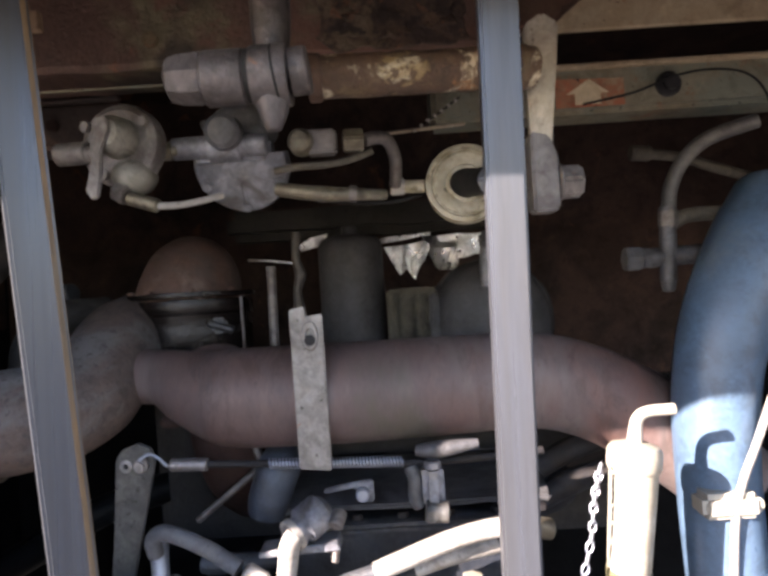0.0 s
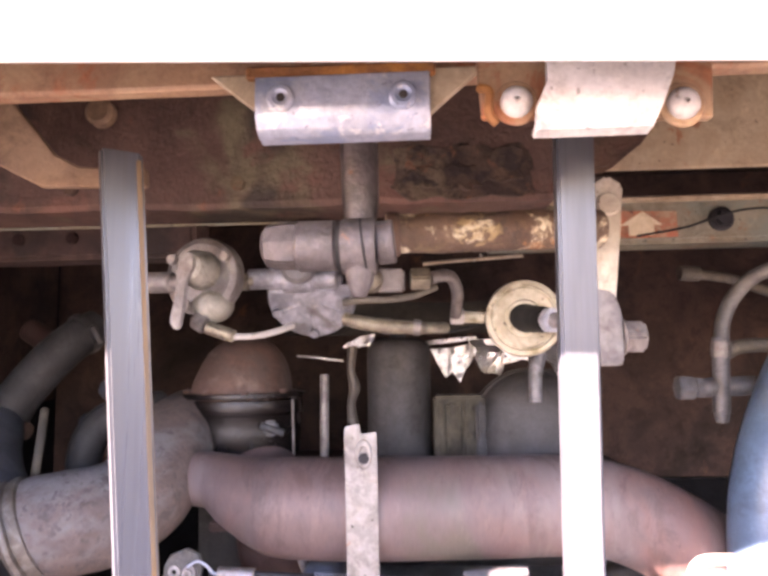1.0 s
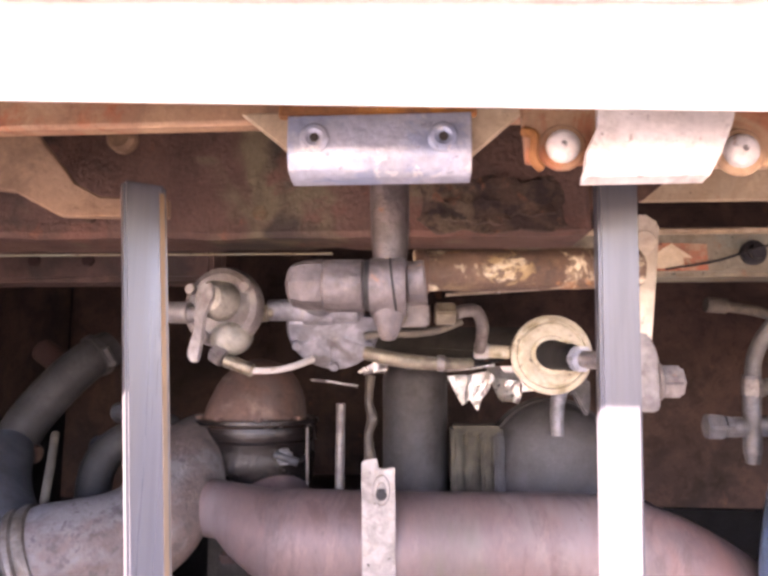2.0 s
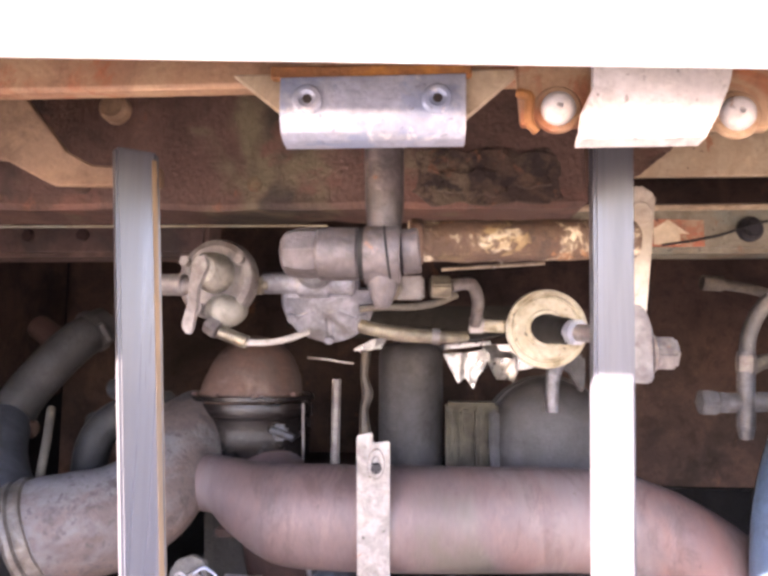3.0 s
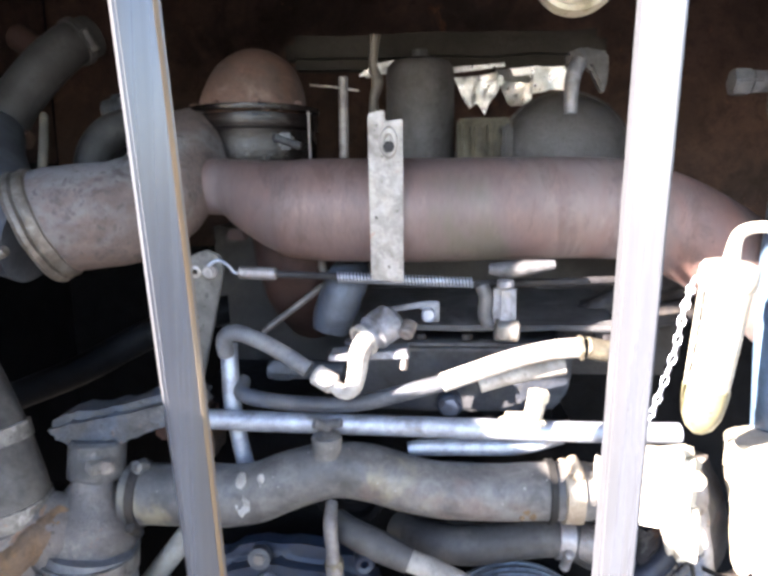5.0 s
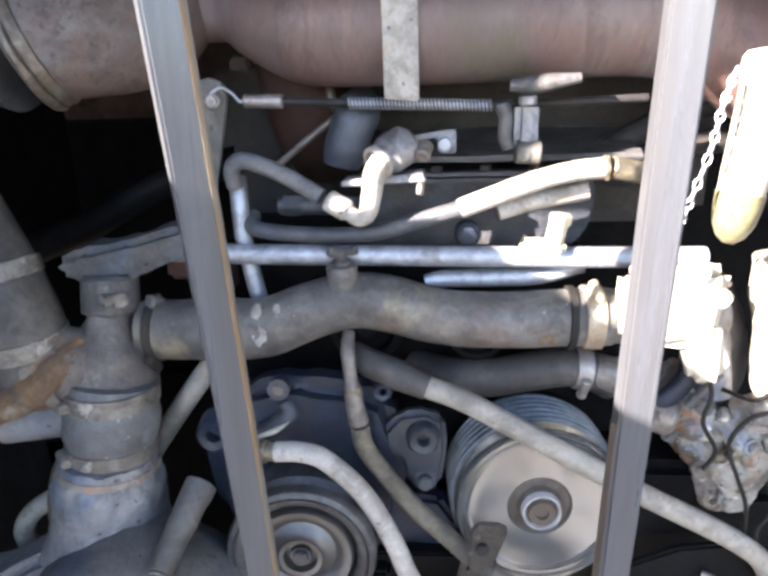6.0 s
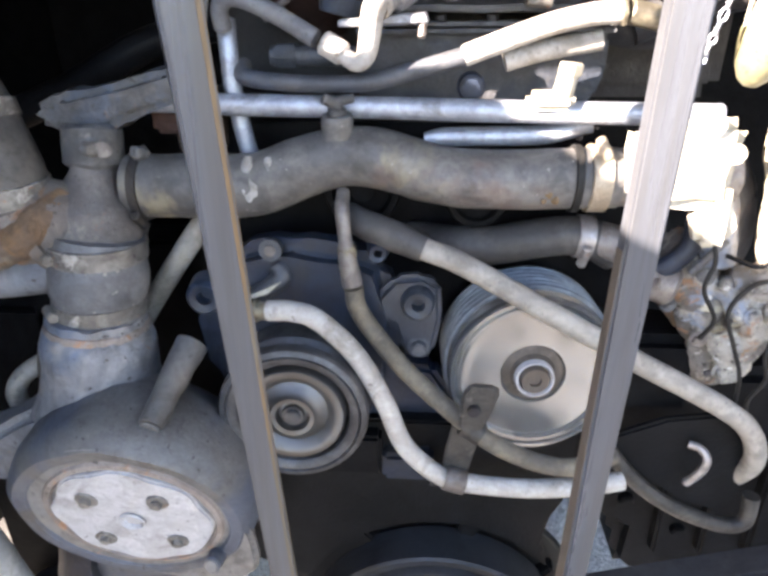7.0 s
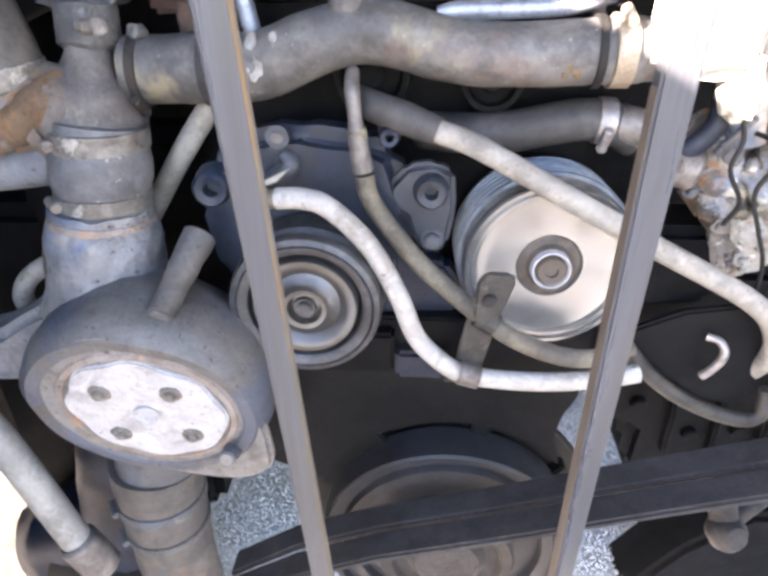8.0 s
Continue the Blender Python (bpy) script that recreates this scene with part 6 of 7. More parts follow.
# Pale patches stand for dapples of sunlight on the hose.
for x, y, z, s in ((-0.2175, 0.5505, 0.8335, 1.25), (-0.2000, 0.5555, 0.8565, 0.55), (-0.2190, 0.5570, 0.8530, 0.9)):
    b = B()
    lathe(b, [(0, 0.0012), (0.006 * s, 0.0008), (0.009 * s, -0.0008), (0, -0.001)], along((x, y, z), (-0.2, -1, 0.35)), 32, (0.7, 1.0))
    rough_up(b, 0.0022 * s, 150)
    part("sun_dapple", b, "dapple_white", rh, "sun dapple painted as a pale patch")
for x, z, q in ((0.044, 0.830, 1.0), (0.050, 0.825, 0.7), (0.040, 0.824, 0.5)):
    b = B()
    lathe(b, [(0, 0.0006), (0.0025 * q, 0.0003), (0.0045 * q, -0.0012), (0, -0.0014)], along((x, 0.5530 - (0.830 - z) * 0.15, z), (0, -1, -0.35)), 14, (1.1, 1.3))
    rough_up(b, 0.0010, 260)
    part("rust_stain", b, "bar_rust", rh, "orange rust stain")
b = B()
lathe(b, [(0, 0.0), (0.0142, 0.0), (0.0138, 0.008), (0.0142, 0.016), (0.0128, 0.0185), (0.0095, 0.019), (0, 0.019)], along((-0.1395, 0.570, 0.876), (0.02, -0.12, 1)), 24)
rough_up(b, 0.0006, 90)
neck = part("bleed_neck", b, "rubber", rh, "short upright rubber neck")
b = B()
hexa(b, (-0.1392, 0.5675, 0.8945), (0.02, -0.12, 1), 0.0085, 0.006, 0.001)
rod(b, (-0.139, 0.567, 0.900), (-0.139, 0.5665, 0.909), 0.0052, 0.001)
rod(b, (-0.139, 0.5665, 0.904), (-0.150, 0.562, 0.909), 0.0050, 0.001)
rod(b, (-0.139, 0.5665, 0.906), (-0.124, 0.564, 0.909), 0.0042, 0.001)
rough_up(b, 0.0008, 120)
part("bleed_plug", b, "grimy_cast", neck, "dark corroded bleed plug")
b = B()
rod(b, (0.10, 0.578, 0.8395), (0.205, 0.585, 0.842), 0.0255)
single("thermostat_pipe", b, "grey_cast", "dusty metal pipe stub of the radiator hose", "pipe")
h2 = thing("lower_hose", (0.02, 0.60, 0.75), "bent black heater hose with a rust stain", "hose")
b = B()
tube(b, [(-0.075, 0.66, 0.748), (-0.040, 0.625, 0.7560), (0.0, 0.612, 0.7600), (0.040, 0.610, 0.7680), (0.075, 0.610, 0.7730), (0.100, 0.612, 0.7690), (0.125, 0.615, 0.755)], 0.0195, 24)
part("hose", b, "rubber_mid", h2)
clamp(h2, (0.092, 0.611, 0.7715), (1, 0, -0.1), 0.0195, 0.016, (0.1, -1, -0.5), "steel")
b = B()
rod(b, (0.105, 0.611, 0.769), (0.155, 0.60, 0.760), 0.0185)
single("heater_outlet", b, "grey_cast", "dusty cast heater outlet", "outlet")
for x, z, r in ((-0.125, 0.812, 0.038), (-0.012, 0.806, 0.030)):
    b = B()
    lathe(b, [(0, 0.004), (r * 0.3, 0.006), (r * 0.4, 0.002), (r * 0.7, 0.0), (r * 0.78, 0.008), (r * 0.95, 0.008), (r, 0.004), (r, -0.03), (0, -0.03)], along((x, 0.625, z), (0, -1, 0)), 30)
    single("cam_plug", b, "oily_shade_black", "dark round casting plug under the radiator hose", "plug")

# ---- tee and pump on one side ----
te = thing("water_manifold", (-0.355, 0.55, 0.78), "grimy rusty cast water manifold with a bolted elbow", "manifold")
b = B()
lathe(b, [(0, -0.034), (0.0435, -0.034), (0.0475, -0.026), (0.0475, -0.010), (0.0445, 0.004), (0.0405, 0.014), (0.033, 0.024), (0.026, 0.033), (0.021, 0.044), (0.020, 0.056), (0, 0.060)], along((-0.373, 0.566, 0.800), (0.12, 0.1, 1)), 28)
bmesh.ops.subdivide_edges(b, edges=b.edges[:], cuts=1, use_grid_fill=True)
rough_up(b, 0.004, 45)
rough_up(b, 0.002, 120)
part("neck", b, "neck_cast", te, "grimy rust-blotched cast neck")
b = B()
rod(b, (-0.366, 0.572, 0.846), (-0.365, 0.578, 0.884), 0.0265, 0.004)
rough_up(b, 0.0015, 60)
part("union", b, "grimy_cast", te, "dark grimy union")
b = B()
hexa(b, (-0.346, 0.555, 0.866), (0.5, -1, 0.1), 0.008, 0.005, 0.0015)
rough_up(b, 0.0012, 120)
part("union_bolt", b, "grey_cast", te)
b = B()
prism(b, [(-0.414, 0.888), (-0.385, 0.876), (-0.345, 0.878), (-0.324, 0.890), (-0.270, 0.906), (-0.252, 0.922), (-0.262, 0.936), (-0.292, 0.932), (-0.345, 0.916), (-0.388, 0.912), (-0.412, 0.902)], 0.045, XZ(0.612), 0.007, 2)
bmesh.ops.subdivide_edges(b, edges=b.edges[:], cuts=2)
rough_up(b, 0.004, 45)
part("arm", b, "grimy_cast", te, "dark cast elbow arm")
b = B()
hexa(b, (-0.286, 0.596, 0.934), (0, -0.2, 1), 0.008, 0.008, 0.0015)
part("arm_bolt", b, "grimy_cast", te)
for x0, x1, z0, z1, mt in ((-0.322, -0.268, 0.868, 0.902, "rust_dark"), (-0.300, -0.262, 0.845, 0.885, "rust_brown")):
    b = B()
    block(b, ((x0 + x1) / 2, 0.63, (z0 + z1) / 2), (x1 - x0, 0.05, z1 - z0), 0.006)
    bmesh.ops.subdivide_edges(b, edges=b.edges[:], cuts=2)
    rough_up(b, 0.003, 60)
    part("rusty_lug", b, mt, te, "rust-brown lug")
b = B()
tube(b, [(-0.352, 0.566, 0.812), (-0.375, 0.556, 0.806), (-0.398, 0.548, 0.803), (-0.430, 0.540, 0.802)], [0.022, 0.030, 0.037, 0.042], 26)
bmesh.ops.subdivide_edges(b, edges=b.edges[:], cuts=1)
rough_up(b, 0.0035, 50)
part("flange", b, "rusty_cast", te, "rusty cast flange")
b = B()
lathe(b, [(0.036, -0.006), (0.0425, -0.005), (0.044, 0.0), (0.0425, 0.006), (0.036, 0.006), (0.036, -0.006)], along((-0.415, 0.544, 0.797), (-1, -0.3, -0.4)), 32)
rough_up(b, 0.001, 70)
part("rust_ring", b, "rusty_cast", te, "rusty joint ring")
b = B()
tube(b, [(-0.470, 0.515, 0.772), (-0.445, 0.508, 0.783), (-0.418, 0.512, 0.796), (-0.396, 0.525, 0.812), (-0.384, 0.545, 0.826)], [0.014, 0.017, 0.018, 0.016, 0.012], 18)
rough_up(b, 0.0030, 60)
rough_up(b, 0.0015, 150)
part("rusty_collar", b, "orange_cast", te, "orange-rusted collar")
for p0, mt in (((-0.375, 0.530, 0.802), "grimy_band"), ((-0.356, 0.548, 0.868), "grimy_band"), ((-0.322, 0.566, 0.860), "grimy_cast")):
    b = B()
    lathe(b, [(0, 0.005), (0.0035, 0.0045), (0.006, 0.002), (0.007, -0.004), (0.0075, -0.010), (0, -0.011)], along(p0, (-0.2, -1, 0.3)), 16)
    rough_up(b, 0.0030, 140)
    part("knob", b, mt, te)
vh = thing("vertical_hose", (-0.43, 0.53, 0.80), "dusty black upright hose with two clamps", "hose")
b = B()
tube(b, [(-0.436, 0.540, 0.790), (-0.442, 0.540, 0.850), (-0.457, 0.545, 0.905), (-0.485, 0.56, 0.965), (-0.52, 0.585, 1.03)], [0.041, 0.041, 0.037, 0.032, 0.030], 28)
part("hose", b, "rubber_mid", vh)
clamp(vh, (-0.440, 0.540, 0.830), (-0.08, 0, 1), 0.0412, 0.018, (-0.4, -1, 0), "grimy_band")
clamp(vh, (-0.4535, 0.544, 0.895), (-0.27, 0.09, 1), 0.0385, 0.016, (-0.4, -1, 0), "grimy_band")
b = B()
tube(b, [(-0.40, 0.545, 0.758), (-0.43, 0.54, 0.755), (-0.47, 0.535, 0.752)], 0.024, 22)
single("return_hose", b, "hose_pale_blue", "dusty pale blue hose stub beside the manifold", "hose")

b = B()
tube(b, [(-0.440, 0.600, 0.630), (-0.468, 0.585, 0.628), (-0.492, 0.572, 0.617), (-0.508, 0.570, 0.594), (-0.510, 0.578, 0.566), (-0.500, 0.600, 0.545)], 0.0105, 16)
single("bleed_hose", b, "rubber_pale", "pale looped hose behind the pump neck", "hose")

nk = thing("pump_hose", (-0.345, 0.53, 0.68), "short rubber coupling hose with two worm clamps", "hose")
b = B()
tube(b, [(-0.3620, 0.547, 0.788), (-0.3640, 0.545, 0.775), (-0.3660, 0.543, 0.757), (-0.3680, 0.541, 0.740), (-0.3695, 0.540, 0.725), (-0.3730, 0.538, 0.700)], [0.0400, 0.0410, 0.0445, 0.0448, 0.0410, 0.0400], 32)
rough_up(b, 0.001, 50)
part("hose", b, "coupling_rubber", nk)
clamp(nk, (-0.3640, 0.545, 0.776), (0.05, 0.05, 1), 0.0418, 0.018, (-1, -0.9, 0), "grimy_band")
clamp(nk, (-0.3697, 0.540, 0.722), (0.05, 0.05, 1), 0.0415, 0.014, (-1, -0.9, 0), "grimy_band")
pm = thing("water_pump", (-0.34, 0.48, 0.45), "dusty grey cast water pump housing", "pump")
b = B()
lathe(b, [(0, -0.03), (0.066, -0.03), (0.0575, -0.006), (0.0545, 0.010), (0.0530, 0.022), (0.0535, 0.042), (0.0500, 0.056), (0.0455, 0.064), (0.0445, 0.074), (0, 0.074)], along((-0.3810, 0.532, 0.640), (0.10, 0.06, 1)), 36)
bmesh.ops.subdivide_edges(b, edges=b.edges[:], cuts=2, use_grid_fill=True)
rough_up(b, 0.0022, 110)
rough_up(b, 0.0016, 40)
part("neck", b, "pump_grey", pm)
b = B()
lathe(b, [(0.043, 0), (0.0475, 0.001), (0.0482, 0.004), (0.0470, 0.008), (0.043, 0.009), (0.043, 0)], along((-0.3752, 0.5355, 0.698), (0.10, 0.06, 1)), 36)
rough_up(b, 0.0010, 70)
part("rust_ring", b, "rim_rust", pm, "rusty ring under the hose clamp")
pax = Vector((0.02, -0.965, -0.25)).normalized()
pc0 = Vector((-0.338, 0.462, 0.537))
b = B()
lathe(b, [(0, 0.006), (0.086, 0.006), (0.090, 0.010), (0.100, 0.010), (0.108, 0.002), (0.112, -0.018), (0.108, -0.060), (0.088, -0.095), (0.05, -0.11), (0, -0.11)], along(pc0, pax), 44, (1.08, 1.04))
rough_up(b, 0.0025, 22)
part("volute", b, "pump_body", pm)
pm_plane = along(pc0 + pax * -0.006, pax)
ear = pm_plane.inverted() @ Vector((-0.258, 0.475, 0.436))
a_ear = math.atan2(ear.y, ear.x)
outl = []
for k in range(72):
    a = 2 * math.pi * k / 72
    da = (a - a_ear + math.pi) % (2 * math.pi) - math.pi
    r = 0.1110 + 0.040 * math.exp(-(da / 0.46) ** 2) + 0.0015 * noise.noise((4 * math.cos(a), 4 * math.sin(a), 2))
    outl.append((r * math.cos(a), r * math.sin(a)))
b = B()
prism(b, outl, 0.0135, pm_plane, 0.005, 3)
rough_up(b, 0.0012, 45)
part("flange", b, "pump_flange", pm, "dusty grey face flange with a bolt ear")
b = B()
prism(b, [(-0.454, 0.617), (-0.415, 0.636), (-0.395, 0.560), (-0.430, 0.532), (-0.486, 0.533), (-0.560, 0.532), (-0.560, 0.572), (-0.494, 0.593)], 0.06, XZ(0.55), 0.010, 3)
bmesh.ops.subdivide_edges(b, edges=[e for e in b.edges if e.calc_length() > 0.03], cuts=3)
rough_up(b, 0.0025, 30)
part("mounting_ear", b, "pump_grey", pm)
b = B()
lathe(b, [(0.074, 0.0), (0.084, 0.001), (0.087, 0.007), (0.084, 0.011), (0.079, 0.012), (0.074, 0.004), (0.074, 0.0)], along(pc0 + Vector((0.006, 0, 0.004)), pax), 44)
part("rim", b, "rim_rust", pm, "rust-stained raised rim")
q0 = along(pc0 + pax * 0.006 + Vector((0.006, 0, 0.004)), pax)
b = B()
n = 54
outl = []
for k in range(n):
    a = 2 * math.pi * k / n
    r = 0.0752 + 0.0022 * math.cos(8 * a + 0.6) + 0.0026 * noise.noise((math.cos(a) * 3, math.sin(a) * 3, 1))
    outl.append((r * math.cos(a), r * math.sin(a)))
prism(b, outl, 0.007, q0, 0.002, 2)
cap = part("cover_cap", b, "white_cap", pm, "white corroded round cover")
for a, r in ((0.8, 0.045), (2.4, 0.048), (3.9, 0.050), (5.5, 0.050)):
    b = B()
    pp = q0 @ Vector((r * math.cos(a), r * math.sin(a), 0.007))
    hexa(b, pp, pax, 0.0062, 0.0065, 0.0012)
    rod(b, pp - pax * 0.002, pp + pax * 0.0018, 0.0105, 0.0008)
    rough_up(b, 0.0012, 200)
    part("cover_bolt", b, "grimy_band", cap, "dirty grey bolt and washer")
b = B()
lathe(b, [(0.0085, 0), (0.0115, 0.001), (0.0125, 0.0025), (0.0115, 0.004), (0.0095, 0.0025), (0.0085, 0.001), (0.0085, 0)], q0 @ Matrix.Translation((0.0, 0.0, 0.0065)), 26)
part("centre_ring", b, "white_cap", cap)
for p0, p1, r in (((-0.281, 0.525, 0.688), (-0.297, 0.451, 0.648), 0.0115), ((-0.262, 0.50, 0.468), (-0.2640, 0.452, 0.4800), 0.0085)):
    b = B()
    tube(b, [p0, tuple((Vector(p0) + Vector(p1)) / 2), p1], [r * 1.35, r * 1.15, r], 20)
    rough_up(b, 0.0012, 60)
    part("stud_boss", b, "pump_body", pm)
    b = B()
    dd = (Vector(p1) - Vector(p0)).normalized()
    rod(b, p1, Vector(p1) + dd * 0.003, r * 0.8, 0.001)
    part("stud_face", b, "pump_flange", pm, "bare metal stud face")
b = B()
tube(b, [(-0.360, 0.550, 0.480), (-0.385, 0.555, 0.410), (-0.402, 0.555, 0.340)], [0.05, 0.052, 0.053], 28)
part("outlet", b, "pump_body", pm)
oh = thing("suction_hose", (-0.40, 0.545, 0.0), "dark dusty suction hose with clamps under the pump", "hose")
b = B()
tube(b, [(-0.398, 0.553, 0.375), (-0.402, 0.553, 0.330), (-0.405, 0.553, 0.250), (-0.405, 0.553, 0.160), (-0.402, 0.556, 0.04)], [0.056, 0.0545, 0.0510, 0.0505, 0.0505], 32)
rough_up(b, 0.0015, 30)
part("hose", b, "hose_brown", oh)
clamp(oh, (-0.4030, 0.553, 0.315), (-0.04, 0, -1), 0.0545, 0.014, (-1, -0.8, 0), "grimy_cast")
clamp(oh, (-0.4045, 0.553, 0.262), (-0.02, 0, -1), 0.0525, 0.012, (-1, -0.8, 0), "grimy_cast")
DRAIN = [(-0.559, 0.5, 0.493), (-0.534, 0.5, 0.418), (-0.499, 0.5, 0.282)]
dp = thing("drain_pipe", (-0.47, 0.50, 0.16), "pale grey diagonal drain pipe beside the pump", "pipe")
b = B()
tube(b, DRAIN, 0.0185, 20)
part("pipe", b, "pipe_cream", dp)
b = B()
rod(b, DRAIN[2], (DRAIN[2][0] + 0.02, 0.505, DRAIN[2][2] - 0.06), 0.024, 0.004)
part("coupling", b, "grey_cast", dp)
em = thing("engine_mount", (-0.5, 0.70, 0.05), "dark blue painted engine mount", "mount")
# Near-black plates fill the gap behind the pump with painted shade.
b = B()
block(b, (-0.57, 0.76, 0.355), (0.33, 0.08, 0.55), 0.02)
part("side_plate", b, "oily_shade_black", em)
b = B()
block(b, (-0.42, 0.76, 0.53), (0.34, 0.08, 0.40), 0.02)
part("upper_web", b, "oily_shade_black", em)
for nm, pts, rr in (("foot", [(-0.485, 0.675, 0.42), (-0.495, 0.665, 0.30), (-0.505, 0.66, 0.18), (-0.51, 0.66, 0.03)], [0.05, 0.075, 0.085, 0.085]), ("lower_web", [(-0.700, 0.66, 0.070), (-0.65, 0.66, 0.080), (-0.57, 0.66, 0.10), (-0.49, 0.66, 0.13)], [0.06, 0.085, 0.09, 0.08])):
    b = B()
    tube(b, pts, rr, 24, 8)
    rough_up(b, 0.006, 18)
    part(nm, b, "navy", em)
b = B()
tube(b, [(-0.62, 0.62, 0.085), (-0.55, 0.60, 0.075), (-0.47, 0.60, 0.07)], 0.05, 20)
rough_up(b, 0.004, 20)
part("rubber_pad", b, "black", em, "black rubber pad")
b = B()
tube(b, [(-0.425, 0.58, 0.70), (-0.440, 0.565, 0.675), (-0.452, 0.56, 0.63), (-0.455, 0.57, 0.58)], 0.014, 16)
single("bypass_hose", b, "rubber_brown", "grey-brown hose behind the pump neck", "hose")
b = B()
tube(b, [(-0.385, 0.625, 0.645), (-0.360, 0.618, 0.680), (-0.332, 0.608, 0.718), (-0.300, 0.60, 0.760), (-0.262, 0.60, 0.808), (-0.25, 0.605, 0.83)], 0.0115, 16)
single("heater_line", b, "rubber_pale", "pale rubber line rising behind the radiator hose", "hose")

# ---- front cover plate, brackets ----
fc = thing("front_cover", (-0.13, 0.60, 0.55), "dark blue rounded cast front cover of the engine", "cover")
b = B()
prism(b, [(-0.285, 0.62), (-0.296, 0.70), (-0.280, 0.744), (-0.245, 0.770), (-0.190, 0.779), (-0.130, 0.772), (-0.098, 0.755), (-0.082, 0.70), (-0.088, 0.62), (-0.12, 0.53), (-0.22, 0.53)], 0.050, XZ(0.615), 0.016, 5)
bmesh.ops.subdivide_edges(b, edges=[e for e in b.edges if e.calc_length() > 0.03], cuts=3)
rough_up(b, 0.0025, 22)
part("casting", b, "navy", fc)
b = B()
prism(b, [(-0.108, 0.722), (-0.090, 0.742), (-0.062, 0.745), (-0.046, 0.735), (-0.043, 0.700), (-0.050, 0.660), (-0.066, 0.648), (-0.084, 0.662), (-0.092, 0.690), (-0.110, 0.700)], 0.018, XZ(0.585), 0.006, 3)
rough_up(b, 0.0012, 50)
part("mount_lug", b, "lug_navy", fc, "dusty blue cast mounting lug")
b = B()
prism(b, [(-0.120, 0.64), (-0.050, 0.63), (-0.030, 0.600), (-0.040, 0.560), (-0.100, 0.545)], 0.03, XZ(0.615), 0.006, 2)
part("lower_web", b, "navy", fc)
for x, z, r, mt in ((-0.0670, 0.7190, 0.0165, "lug_navy"), (-0.2750, 0.721, 0.0185, "navy"), (-0.105, 0.772, 0.010, "navy")):
    b = B()
    lathe(b, [(0, -0.010), (r * 0.34, -0.010), (r * 0.40, 0.004), (r * 0.80, 0.006), (r * 0.95, 0.003), (r, -0.004), (r * 1.1, -0.02), (0, -0.02)], along((x, 0.560, z), (0.05, -1, 0)), 26)
    rough_up(b, 0.0008, 80)
    bo = part("boss", b, mt, fc)
    b = B()
    hexa(b, (x, 0.571, z), (0, -1, 0), r * 0.30, 0.004, 0.001)
    part("bolt", b, "navy", bo)
b = B()
hexa(b, (-0.0655, 0.568, 0.668), (0, -1, 0.1), 0.0085, 0.012, 0.0018)
rod(b, (-0.0655, 0.571, 0.668), (-0.0655, 0.566, 0.6685), 0.0115)
part("lug_bolt", b, "steel_blue", fc)
tn = thing("tensioner_bracket", (-0.20, 0.55, 0.75), "blue-grey tensioner arm with a bolt eye", "bracket")
b = B()
lathe(b, [(0.0055, 0), (0.0095, 0.0), (0.0108, 0.002), (0.0108, 0.012), (0.0055, 0.012), (0.0055, 0)], along((-0.2070, 0.574, 0.7690), (0, -1, 0.1)), 24)
part("eye", b, "steel_blue", tn)
b = B()
hexa(b, (-0.2070, 0.570, 0.7690), (0, -1, 0.1), 0.0062, 0.010, 0.001)
part("bolt", b, "grey_cast", tn)
b = B()
tube(b, [(-0.2035, 0.567, 0.7535), (-0.1985, 0.564, 0.7435), (-0.2135, 0.560, 0.7305), (-0.2435, 0.559, 0.7165)], [0.008, 0.0105, 0.0095, 0.008], 14)
part("arm", b, "steel_blue", tn)
# White sliver paints the strip of sun on the bracket.
b = B()
prism(b, [(-0.226, 0.7335), (-0.192, 0.7495), (-0.205, 0.7370), (-0.224, 0.7300)], 0.003, XZ(0.54), 0.0006)
part("tab", b, "white_plastic", tn, "white tab standing for a strip of sun")

# ---- pulleys ----
pl = thing("idler_pulley", (-0.184, 0.52, 0.565), "dusty dark steel idler pulley with stepped face", "pulley")
m = along((-0.1830, 0.508, 0.6265), (0.03, -1, 0.02)) @ Matrix.Scale(1.09, 4)
b = B()
lathe(b, [(0.0500, 0.004), (0.0535, 0.007), (0.0575, 0.0075), (0.0585, 0.0055), (0.0600, 0.008), (0.0645, 0.006), (0.066, 0.002), (0.066, -0.004), (0.060, -0.010), (0.066, -0.016), (0.066, -0.045), (0, -0.045), (0, -0.02), (0.0475, -0.012), (0.0490, 0.000), (0.0500, 0.004)], m, 48)
part("rim", b, "pulley_dark", pl)
b = B()
lathe(b, [(0, 0.006), (0.009, 0.006), (0.010, 0.002), (0.0135, 0.001), (0.015, 0.008), (0.019, 0.009), (0.022, 0.003), (0.030, -0.001), (0.037, 0.006), (0.041, 0.007), (0.0440, 0.0065), (0.0462, 0.003), (0.0472, -0.006), (0.0476, -0.010), (0, -0.012)], m, 48)
part("face", b, "turned_iron", pl)
b = B()
hexa(b, m @ Vector((0, 0, 0.004)), (0.03, -1, 0.02), 0.0085, 0.007, 0.0012)
part("bolt", b, "pulley_dark", pl)
pr_ = thing("drive_pulley", (0.046, 0.57, 0.56), "bright worn steel belt pulley with grooves", "pulley")
m = along((0.0480, 0.562, 0.6445), (0.05, -1, 0.05))
b = B()
